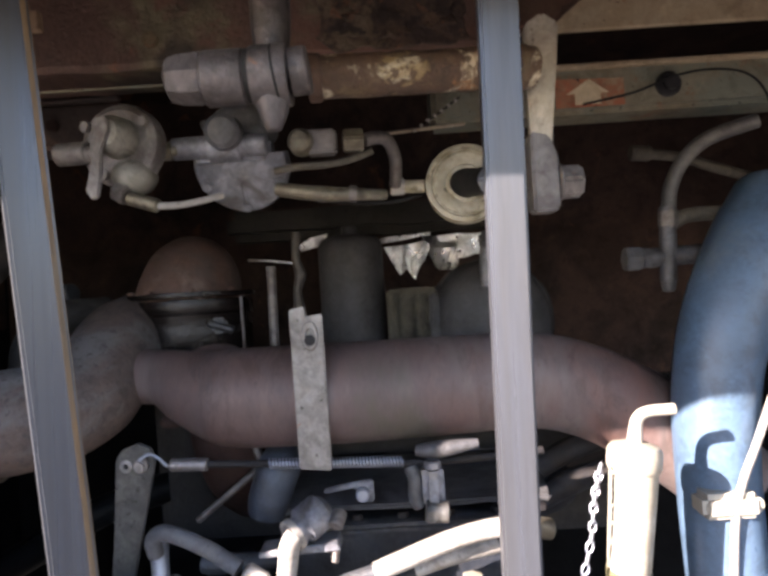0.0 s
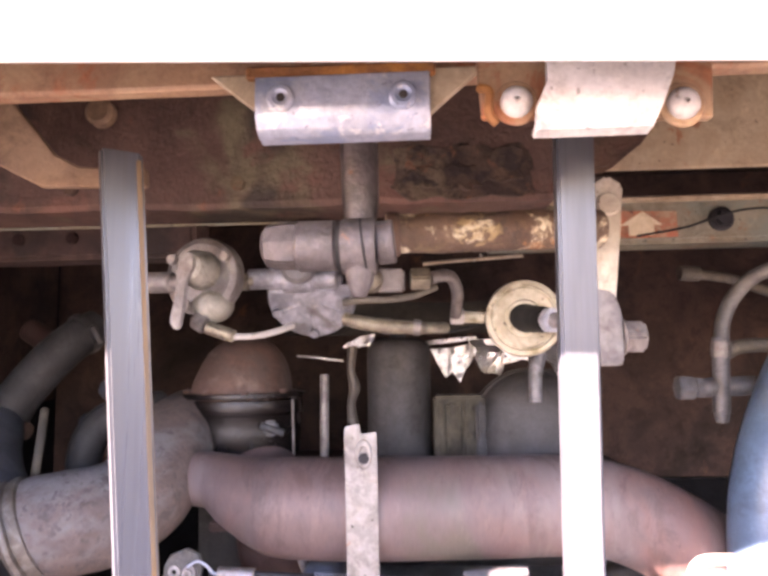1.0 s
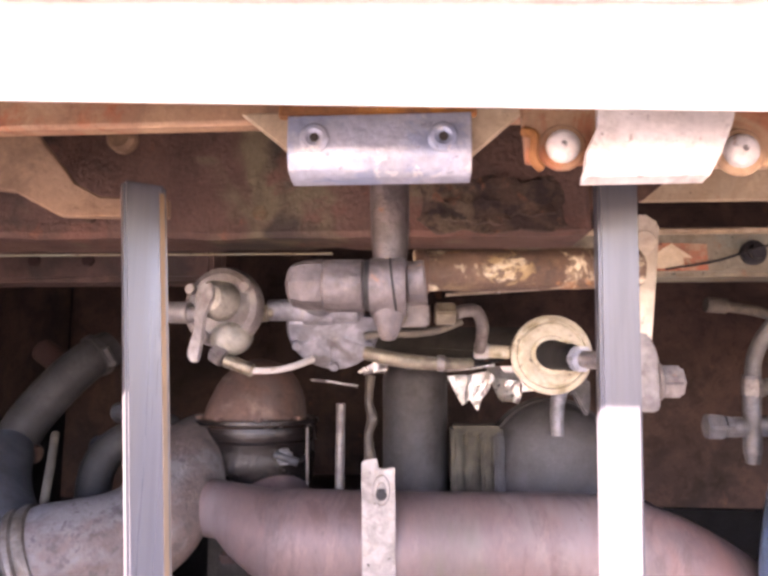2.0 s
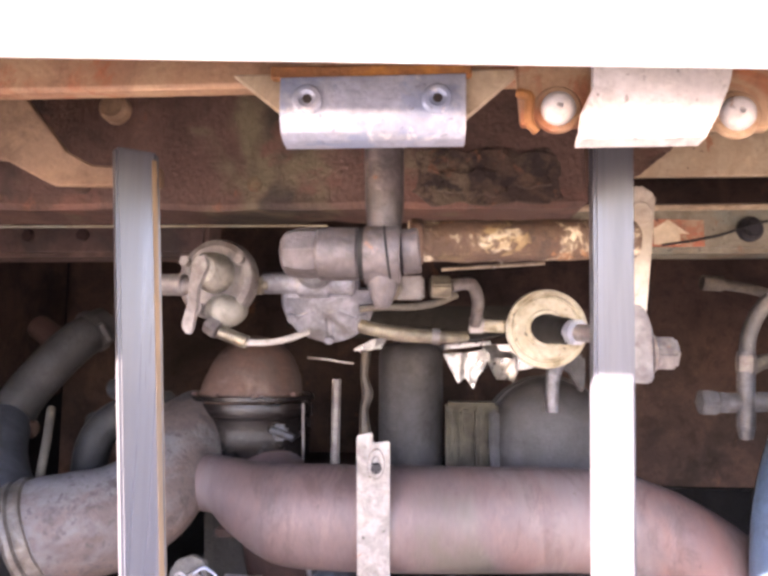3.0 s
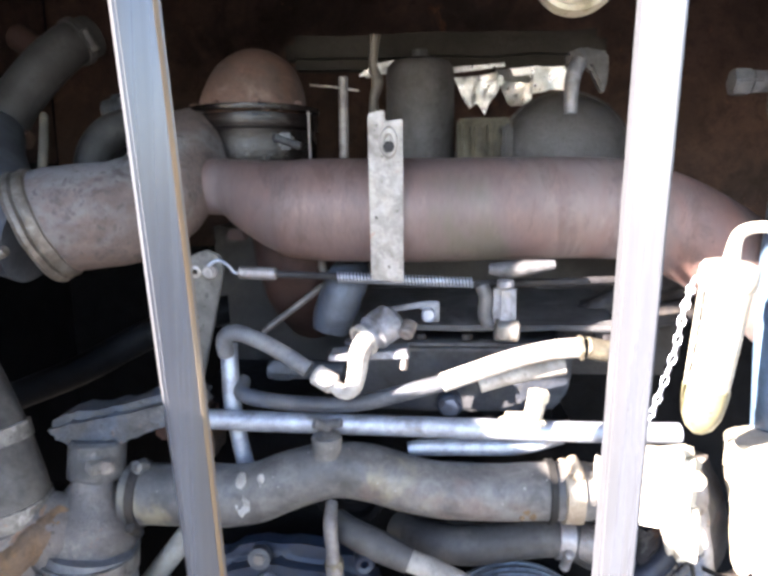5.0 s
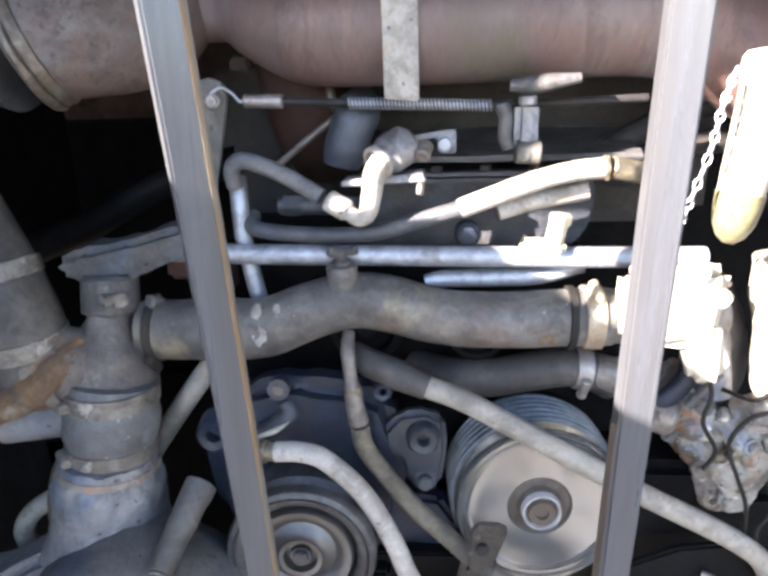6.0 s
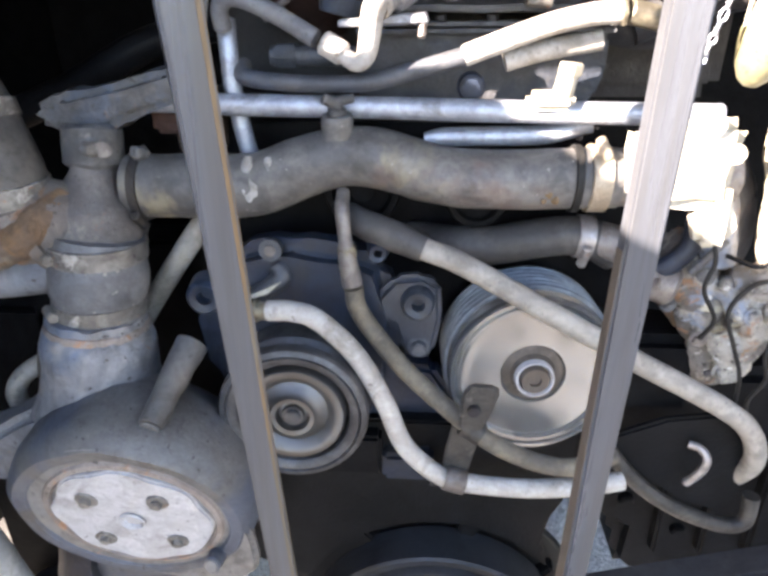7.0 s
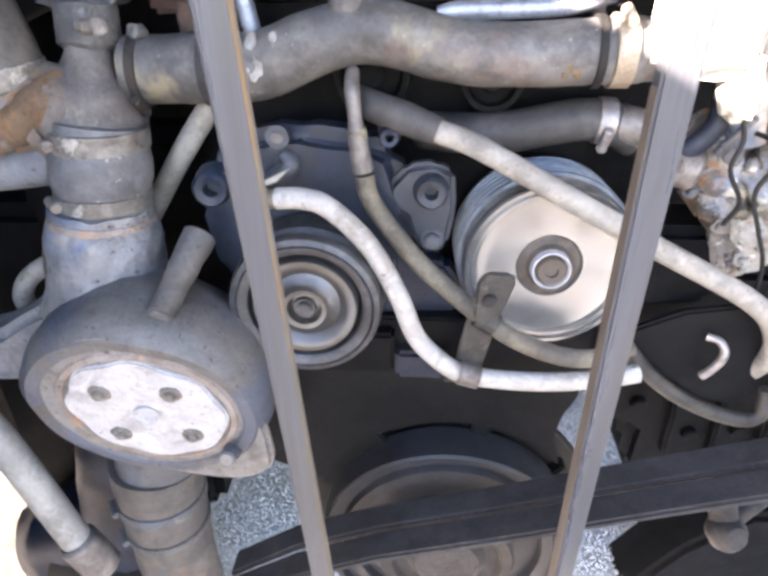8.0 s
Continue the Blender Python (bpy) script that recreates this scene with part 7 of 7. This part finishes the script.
lathe(b, [(0.0295, -0.004), (0.0325, 0.003), (0.058, 0.002), (0.069, 0.004), (0.0715, 0.0085), (0.075, 0.0085), (0.0765, 0.005), (0.0785, 0.009), (0.082, 0.0095), (0.0845, 0.006), (0.0845, 0.001), (0.078, -0.006), (0.0845, -0.013), (0.0845, -0.017), (0, -0.017)], m, 56)
part("face", b, "turned_steel", pr_)
b = B()
prof = []
for k in range(5):
    h = -0.017 - 0.010 * k
    prof += [(0.0875, h), (0.0885, h - 0.002), (0.0800, h - 0.006), (0.0885, h - 0.0085)]
lathe(b, [(0, -0.017)] + prof + [(0.0885, -0.07), (0, -0.07)], m, 56)
part("groove_drum", b, "groove_steel", pr_)
b = B()
lathe(b, [(0, 0.004), (0.019, 0.004), (0.023, -0.002), (0.027, -0.003), (0.0305, -0.0045), (0, -0.006)], m @ Matrix.Translation((0, 0, 0.0045)), 40)
part("hub_recess", b, "hub_grime", pr_)
b = B()
lathe(b, [(0.0150, 0.006), (0.0172, 0.011), (0.0186, 0.011), (0.0192, 0.008), (0.0200, 0.0), (0.0150, 0.0), (0.0150, 0.006)], m @ Matrix.Translation((0, 0, 0.004)), 40)
part("hub_ring", b, "white_cap", pr_, "pale hub ring")
b = B()
lathe(b, [(0, 0.009), (0.006, 0.009), (0.0065, 0.012), (0.013, 0.013), (0.0148, 0.010), (0.0148, 0), (0, 0)], m @ Matrix.Translation((0, 0, 0.004)), 32)
part("hub_nut", b, "bar_brown", pr_, "rusty hub nut")

# ---- air and fuel hoses across the front ----
ha = thing("compressor_hose", (0.08, 0.545, 0.55), "grey-brown rubber hose with a crimped end", "hose")
b = B()
tube(b, [(-0.065, 0.556, 0.7785), (-0.0277, 0.552, 0.7650), (0.0395, 0.546, 0.7290), (0.0957, 0.542, 0.6985), (0.1345, 0.540, 0.6770), (0.2257, 0.542, 0.6260), (0.264, 0.548, 0.592), (0.2800, 0.556, 0.550), (0.276, 0.580, 0.508), (0.262, 0.610, 0.475), (0.240, 0.650, 0.455)], 0.0105, 18)
part("hose", b, "rubber_pale", ha)
b = B()
tube(b, [(-0.135, 0.585, 0.800), (-0.1175, 0.572, 0.7945), (-0.090, 0.562, 0.7870), (-0.062, 0.556, 0.7775)], [0.012, 0.0140, 0.0145, 0.0125], 18)
part("crimped_end", b, "rubber_mid", ha, "dark crimped hose end")
hb = thing("brake_hose", (-0.06, 0.54, 0.57), "brown rubber brake hose with a metal elbow", "hose")
b = B()
tube(b, [(-0.1265, 0.545, 0.742), (-0.1235, 0.545, 0.722), (-0.1090, 0.545, 0.6960), (-0.0784, 0.542, 0.6565), (-0.0448, 0.535, 0.6262), (-0.014, 0.520, 0.6075), (0.0125, 0.513, 0.5915), (0.0518, 0.513, 0.5735), (0.0898, 0.515, 0.5675), (0.13, 0.53, 0.572)], 0.0092, 16)
part("hose", b, "rubber_brown", hb)
b = B()
tube(b, [(-0.1365, 0.57, 0.826), (-0.1355, 0.552, 0.815), (-0.1330, 0.546, 0.790), (-0.1315, 0.545, 0.772), (-0.1275, 0.545, 0.745)], [0.006, 0.0068, 0.0062, 0.0085, 0.0098], 16)
part("elbow", b, "grey_cast", hb)
b = B()
hexa(b, (-0.1325, 0.546, 0.783), (0.15, 0, -1), 0.0095, 0.012, 0.001)
part("nut", b, "brass", hb)
hc = thing("air_line", (-0.06, 0.52, 0.53), "pale grey air line sweeping under the pulleys", "hose")
b = B()
tube(b, [(-0.203, 0.522, 0.7275), (-0.180, 0.520, 0.7285), (-0.1564, 0.520, 0.7195), (-0.1226, 0.520, 0.6835), (-0.0961, 0.520, 0.6310), (-0.0772, 0.520, 0.5815), (-0.0424, 0.520, 0.5460), (-0.0125, 0.520, 0.5370), (0.0467, 0.520, 0.5336), (0.1043, 0.522, 0.5380), (0.1420, 0.53, 0.5400)], 0.0096, 18)
part("hose", b, "rubber_white", hc)
b = B()
rod(b, (-0.236, 0.530, 0.724), (-0.212, 0.524, 0.7260), 0.0105)
rod(b, (-0.214, 0.524, 0.7258), (-0.200, 0.522, 0.7275), 0.0085)
part("end_fitting", b, "brass", hc)
cb = thing("hose_clip", (-0.02, 0.53, 0.52), "grimy folded clip bracket carrying two hoses", "bracket")
b = B()
prism(b, [(-0.026, 0.614), (-0.0235, 0.655), (-0.016, 0.665), (0.006, 0.664), (0.011, 0.656), (0.004, 0.632), (-0.004, 0.612)], 0.006, XZ(0.512), 0.0025, 3)
rough_up(b, 0.0012, 80)
part("upper_tab", b, "tab_grime", cb)
b = B()
lathe(b, [(0.0092, -0.010), (0.0118, -0.010), (0.0118, 0.010), (0.0092, 0.010)], along((-0.012, 0.519, 0.6065), (0.85, -0.15, -0.5)), 20)
part("upper_loop", b, "tab_grime", cb)
b = B()
prism(b, [(-0.040, 0.545), (-0.036, 0.575), (-0.030, 0.606), (0.000, 0.603), (-0.006, 0.575), (-0.013, 0.545)], 0.007, XZ(0.533), 0.002, 2)
rough_up(b, 0.0010, 80)
part("web", b, "tab_grime", cb)
b = B()
lathe(b, [(0.0096, -0.0105), (0.0125, -0.0105), (0.0125, 0.0105), (0.0096, 0.0105)], along((-0.0265, 0.520, 0.5405), (1, 0, -0.28)), 20)
part("lower_loop", b, "grey_cast", cb)
b = B()
prism(b, [(-0.052, 0.522), (-0.020, 0.524), (-0.018, 0.536), (-0.040, 0.540)], 0.02, XZ(0.548), 0.002)
part("foot", b, "tab_grime", cb)
b = B()
hexa(b, (-0.0125, 0.508, 0.637), (0, -1, 0), 0.007, 0.006, 0.001)
part("bolt", b, "dark_iron", cb)
b = B()
block(b, (-0.148, 0.575, 0.540), (0.09, 0.05, 0.05), 0.004)
for x in (-0.165, -0.135):
    rod(b, (x, 0.552, 0.552), (x, 0.547, 0.552), 0.005)
single("mount_block", b, "oily_shade_black", "dark square bracket block under the idler", "bracket")
b = B()
block(b, (-0.075, 0.58, 0.525), (0.055, 0.06, 0.035), 0.005)
single("mount_block", b, "blue_paint", "dark blue bracket block under the air line", "bracket")

# ---- crank damper, belts ----
cr = thing("crank_pulley", (-0.04, 0.56, 0.09), "large dark crankshaft damper pulley", "pulley")
m = along((-0.0406, 0.535, 0.262), (0, -1, 0)) @ Matrix.Scale(0.96, 4)
b = B()
lathe(b, [(0.070, -0.006), (0.118, -0.006), (0.122, 0.004), (0.135, 0.004), (0.139, -0.004), (0.150, -0.004), (0.152, 0.006), (0.158, 0.006), (0.161, 0.003), (0.161, -0.045), (0.156, -0.05), (0.07, -0.05), (0.07, -0.006)], m, 72)
part("damper", b, "damper_grey", cr)
b = B()
lathe(b, [(0, 0.030), (0.04, 0.030), (0.05, 0.022), (0.065, 0.022), (0.070, 0.028), (0.082, 0.028), (0.085, 0.022), (0.085, -0.01), (0, -0.01)], m, 64)
part("hub", b, "dark_iron", cr, "dark grimy hub")
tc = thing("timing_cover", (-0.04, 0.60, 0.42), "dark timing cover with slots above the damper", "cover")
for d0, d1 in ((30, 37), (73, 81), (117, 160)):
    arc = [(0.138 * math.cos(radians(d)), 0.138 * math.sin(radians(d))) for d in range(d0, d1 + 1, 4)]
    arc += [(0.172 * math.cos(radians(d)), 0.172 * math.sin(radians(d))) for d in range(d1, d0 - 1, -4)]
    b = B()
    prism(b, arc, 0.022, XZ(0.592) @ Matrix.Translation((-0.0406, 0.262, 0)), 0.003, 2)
    part("spoke", b, "cover_shade_grey", tc)
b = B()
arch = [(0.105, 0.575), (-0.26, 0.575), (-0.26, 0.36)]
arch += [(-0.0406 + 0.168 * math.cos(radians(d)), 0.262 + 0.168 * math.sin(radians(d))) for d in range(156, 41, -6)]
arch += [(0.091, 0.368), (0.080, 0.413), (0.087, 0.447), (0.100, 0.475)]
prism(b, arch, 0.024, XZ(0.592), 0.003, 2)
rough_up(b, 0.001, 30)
part("arch", b, "cover_shade_grey", tc)
# Black disc behind the slots paints the shade inside them.
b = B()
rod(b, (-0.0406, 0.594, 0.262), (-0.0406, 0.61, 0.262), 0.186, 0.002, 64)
part("slot_shade_disc", b, "black", tc)
for k, (y0, y1) in enumerate(((0.478, 0.512), (0.440, 0.474))):
    b = B()
    pts = [(-0.30, 0.262), (-0.215, 0.318 - 0.003 * k), (-0.12, 0.356), (0.0, 0.392), (0.14, 0.438), (0.30, 0.488), (0.52, 0.555)]
    prism(b, [(x, z + 0.0) for x, z in pts] + [(x, z - 0.011) for x, z in reversed(pts)], y1 - y0, XZ(y1), 0.003, 2)
    single("drive_belt", b, "belt", "dark rubber drive belt", "belt", "drive belts")

# ---- right casting and guard ----
rc = thing("thermostat_housing", (0.20, 0.58, 0.58), "corroded lime-scaled thermostat housing with fittings", "housing")
def lump(name, pts, rad, mt, amp=0.003, label=""):
    b = B()
    tube(b, pts, rad, 20, 6)
    rough_up(b, amp, 60)
    rough_up(b, amp * 0.5, 160)
    return part(name, b, mt, rc, label)


lump("casting", [(0.165, 0.605, 0.765), (0.190, 0.600, 0.740), (0.212, 0.600, 0.705), (0.228, 0.602, 0.665), (0.238, 0.61, 0.620)], [0.026, 0.028, 0.026, 0.022, 0.016], "lime_scale", 0.006)
lump("upper_neck", [(0.192, 0.592, 0.862), (0.200, 0.588, 0.820), (0.206, 0.584, 0.785), (0.208, 0.582, 0.760)], [0.018, 0.017, 0.016, 0.018], "pump_grey", 0.0015, "pale grey upright neck")
lump("cover", [(0.222, 0.575, 0.742), (0.250, 0.572, 0.745), (0.285, 0.575, 0.748)], [0.014, 0.020, 0.024], "lime_scale", 0.004, "cream lime-scaled cover")
lump("lower_boss", [(0.225, 0.585, 0.690), (0.236, 0.575, 0.672), (0.240, 0.575, 0.640)], [0.015, 0.017, 0.012], "lime_scale", 0.004)
lump("flange", [(0.240, 0.580, 0.725), (0.262, 0.575, 0.712), (0.285, 0.575, 0.700)], [0.012, 0.014, 0.012], "lime_scale", 0.003)
b = B()
rod(b, (0.128, 0.592, 0.748), (0.176, 0.580, 0.735), 0.021, 0.004)
part("stub", b, "grey_cast", rc)
b = B()
tube(b, [(0.150, 0.585, 0.752), (0.162, 0.575, 0.757), (0.180, 0.575, 0.780), (0.184, 0.585, 0.815)], [0.010, 0.010, 0.0095, 0.0095], 16)
part("bypass", b, "blue_paint", rc, "dark blue bypass pipe")
for p0, dd, r, mt in (((0.152, 0.572, 0.742), (0.5, -0.8, 0.2), 0.0105, "grey_cast"), ((0.196, 0.572, 0.752), (-0.2, -1, 0.1), 0.012, "grimy_cast"), ((0.240, 0.556, 0.717), (0, -1, 0.2), 0.009, "lime_scale"), ((0.205, 0.575, 0.682), (-0.2, -1, 0), 0.0085, "grey_cast"), ((0.172, 0.580, 0.716), (0, -1, 0), 0.008, "grimy_cast"), ((0.228, 0.566, 0.652), (0, -1, 0), 0.008, "lime_scale"), ((0.262, 0.552, 0.742), (0, -1, 0), 0.010, "grimy_cast")):
    b = B()
    hexa(b, p0, dd, r * 0.72, 0.009, 0.0015)
    rod(b, p0, Vector(p0) + Vector(dd).normalized() * 0.003, r * 0.95, 0.0008)
    rough_up(b, 0.0012, 130)
    part("bolt", b, mt, rc)
b = B()
tube(b, [(0.255, 0.555, 0.755), (0.230, 0.550, 0.750), (0.214, 0.548, 0.725), (0.226, 0.548, 0.690), (0.240, 0.55, 0.655), (0.248, 0.56, 0.61)], 0.0022, 8)
single("sensor_wire", b, "black", "thin black wire looped over the housing", "wire")
b = B()
tube(b, [(0.29, 0.552, 0.73), (0.283, 0.548, 0.70), (0.276, 0.548, 0.665), (0.280, 0.55, 0.645), (0.296, 0.555, 0.66)], 0.003, 8)
single("sensor_wire", b, "black", "black wire loop beside the housing", "wire")
for pts, mt in (([(0.188, 0.565, 0.800), (0.196, 0.556, 0.772), (0.190, 0.552, 0.745), (0.205, 0.552, 0.715), (0.200, 0.560, 0.690)], "black"), ([(0.206, 0.560, 0.775), (0.232, 0.552, 0.768), (0.250, 0.550, 0.778), (0.272, 0.552, 0.765)], "oily_shade_black"), ([(0.262, 0.552, 0.700), (0.256, 0.546, 0.680), (0.262, 0.546, 0.655), (0.254, 0.55, 0.630), (0.262, 0.56, 0.60)], "black")):
    b = B()
    tube(b, pts, 0.0022, 8)
    single("sensor_wire", b, mt, "thin dark wire over the thermostat housing", "wire")
b = B()
prism(b, [(0.168, 0.708), (0.184, 0.713), (0.238, 0.686), (0.226, 0.670), (0.196, 0.676)], 0.022, XZ(0.622), 0.005, 2)
bmesh.ops.subdivide_edges(b, edges=b.edges[:], cuts=2)
rough_up(b, 0.003, 60)
part("rusty_web", b, "rust_scale", rc, "rust-brown flaking web")
lump("back_body", [(0.205, 0.625, 0.850), (0.218, 0.622, 0.810), (0.222, 0.620, 0.770), (0.215, 0.622, 0.735)], [0.026, 0.030, 0.030, 0.026], "hose_brown", 0.003, "dark brown-grey body")
lump("corroded_shoulder", [(0.180, 0.588, 0.765), (0.194, 0.584, 0.748), (0.206, 0.584, 0.728)], [0.013, 0.019, 0.016], "lime_scale", 0.004, "blue-white corroded shoulder")
lump("flaked_ridge", [(0.212, 0.575, 0.742), (0.232, 0.572, 0.728), (0.246, 0.574, 0.704), (0.252, 0.578, 0.672), (0.252, 0.585, 0.640)], [0.010, 0.015, 0.017, 0.015, 0.010], "lime_scale", 0.005, "flaking cream ridge")
b = B()
lathe(b, [(0.0075, -0.004), (0.0135, -0.003), (0.0145, 0.003), (0.0115, 0.007), (0.0085, 0.005), (0.0075, -0.004)], along((0.262, 0.556, 0.722), (0.1, -1, 0.15)), 22)
rough_up(b, 0.0012, 90)
part("ring_boss", b, "lime_scale", rc, "corroded ring boss")
rng = random.Random(8)
for q in range(16):
    x, z = rng.uniform(0.168, 0.285), rng.uniform(0.640, 0.775)
    if z < 0.70 and x < 0.205:
        continue
    d = Vector((rng.uniform(-1, 1), rng.uniform(-0.6, 0.1), rng.uniform(-1, 1))).normalized()
    p = Vector((x, rng.uniform(0.562, 0.585), z))
    b = B()
    l, r = rng.uniform(0.010, 0.022), rng.uniform(0.003, 0.0065)
    rod(b, p - d * l, p + d * l, r, 0.001)
    hexa(b, p + d * l * 0.4, d, r * 1.45, 0.005, 0.0008)
    rough_up(b, 0.0012, 110)
    part("fitting", b, rng.choice(("grimy_cast", "lime_scale", "latch_iron", "brass")), rc)
rb = thing("white_fittings", (0.15, 0.57, 0.80), "pale grimy bracket and fittings in the sun", "bracket")
b = B()
block(b, (0.148, 0.555, 0.858), (0.085, 0.03, 0.075), 0.01)
block(b, (0.185, 0.560, 0.815), (0.03, 0.03, 0.06), 0.008)
bmesh.ops.subdivide_edges(b, edges=b.edges[:], cuts=2, use_grid_fill=True)
rough_up(b, 0.0022, 110)
rough_up(b, 0.007, 38)
part("casting", b, "white_plastic", rb)
for x, z in ((0.118, 0.880), (0.165, 0.892), (0.185, 0.870)):
    b = B()
    hexa(b, (x, 0.545, z), (0, -1, 0), 0.009, 0.009, 0.0015)
    part("bolt", b, "white_plastic", rb)
b = B()
tube(b, [(0.255, 0.57, 0.90), (0.262, 0.565, 0.84), (0.270, 0.565, 0.78), (0.29, 0.57, 0.74)], [0.034, 0.036, 0.032, 0.022], 24)
rough_up(b, 0.005, 30)
single("sunlit_canister", b, "white_plastic", "pale grimy canister in full sun", "canister")
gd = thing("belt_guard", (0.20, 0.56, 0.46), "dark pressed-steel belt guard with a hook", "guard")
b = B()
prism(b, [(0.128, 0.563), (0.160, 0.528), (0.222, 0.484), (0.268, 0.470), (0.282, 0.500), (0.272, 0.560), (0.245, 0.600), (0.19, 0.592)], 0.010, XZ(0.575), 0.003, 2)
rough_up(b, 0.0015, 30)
part("plate", b, "cover_shade_grey", gd)
b = B()
tube(b, [(0.126, 0.558, 0.566), (0.155, 0.555, 0.530), (0.185, 0.553, 0.503), (0.222, 0.552, 0.481), (0.265, 0.552, 0.466), (0.287, 0.553, 0.472), (0.288, 0.555, 0.505)], 0.0085, 14)
part("rolled_edge", b, "tab_grime", gd)
b = B()
tube(b, [(0.2150, 0.550, 0.524), (0.2200, 0.545, 0.536), (0.2255, 0.543, 0.549), (0.2270, 0.544, 0.560), (0.2220, 0.550, 0.568), (0.2120, 0.556, 0.569)], [0.0046, 0.0044, 0.0046, 0.0044, 0.004, 0.004], 12)
part("hook", b, "steel", gd, "bright bent hook")
b = B()
rod(b, (0.105, 0.62, 0.60), (0.105, 0.70, 0.60), 0.055)
block(b, (0.17, 0.64, 0.62), (0.12, 0.08, 0.09), 0.012)
rough_up(b, 0.004, 25)
single("alternator", b, "oily_shade_black", "dark grimy alternator behind the guard", "alternator")
# Black slab and casing stand for the shade below and beside the belts.
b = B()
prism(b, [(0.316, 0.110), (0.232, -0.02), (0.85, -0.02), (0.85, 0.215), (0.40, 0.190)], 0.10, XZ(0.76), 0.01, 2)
single("lower_crossmember", b, "oily_shade_black", "lower cross member added in the dark area, blackened for shade", "beam")
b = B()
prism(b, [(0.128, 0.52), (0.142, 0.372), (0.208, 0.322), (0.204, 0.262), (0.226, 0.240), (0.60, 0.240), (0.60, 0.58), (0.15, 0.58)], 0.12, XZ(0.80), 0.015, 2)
gb = thing("dark_casing", (0.36, 0.74, 0.17), "grimy casing added to fill the dark gap, blackened for shade", "casing")
part("casing", b, "oily_shade_black", gb)
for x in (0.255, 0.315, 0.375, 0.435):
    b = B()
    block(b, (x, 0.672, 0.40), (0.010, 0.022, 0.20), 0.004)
    part("rib", b, "oily_shade_black", gb)
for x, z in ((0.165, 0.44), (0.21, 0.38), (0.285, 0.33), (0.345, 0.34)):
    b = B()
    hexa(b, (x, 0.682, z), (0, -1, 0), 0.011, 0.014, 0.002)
    part("bolt", b, "oily_shade_black", gb)
tr = thing("track_rod", (0.26, 0.58, 0.32), "dusty ball joint on a dark rod", "joint")
b = B()
lathe(b, [(0, 0.02), (0.014, 0.018), (0.022, 0.008), (0.024, -0.004), (0.018, -0.02), (0, -0.024)], along((0.305, 0.56, 0.275), (0.2, -0.8, 0.4)), 24)
rod(b, (0.305, 0.57, 0.275), (0.295, 0.58, 0.32), 0.017)
part("joint", b, "dark_iron", tr)
b = B()
rod(b, (0.31, 0.575, 0.278), (0.50, 0.69, 0.32), 0.012)
part("rod", b, "dark_iron", tr)

# ---- further lines and small parts ----
b = B()
tube(b, [(-0.200, 0.740, 1.110), (-0.196, 0.735, 1.075), (-0.190, 0.735, 1.040), (-0.185, 0.745, 1.005), (-0.180, 0.78, 0.975)], [0.046, 0.050, 0.051, 0.048, 0.044], 28)
single("down_pipe", b, "rust_dark", "brown cast down pipe under the exhaust", "pipe")
b = B()
block(b, (-0.250, 0.690, 1.072), (0.022, 0.016, 0.012), 0.003)
rough_up(b, 0.002, 60)
single("rusty_lug", b, "rust_dark", "rusty brown lug under the exhaust joint", "bracket")
for k, (p0, p1, r) in enumerate((((0.1298, 0.7327, 0.9734), (0.2535, 0.7339, 1.0245), 0.0135), ((0.1411, 0.7214, 0.9508), (0.2651, 0.7281, 0.9866), 0.014))):
    b = B()
    tube(b, [p0, tuple((Vector(p0) + Vector(p1)) / 2 + Vector((0, 0, 0.006))), p1, (p1[0] + 0.05, p1[1] + 0.05, p1[2] + 0.01)], r, 16)
    single("injector_line", b, "dark_iron", "dusty grey line beside the valve cover", "pipe")
b = B()
tube(b, [(-0.60, 0.80, 0.845), (-0.50, 0.80, 0.885), (-0.40, 0.82, 0.935), (-0.30, 0.86, 0.96)], 0.020, 16)
single("wiring_conduit", b, "oily_shade_black", "black conduit in the dark behind the manifold", "conduit")
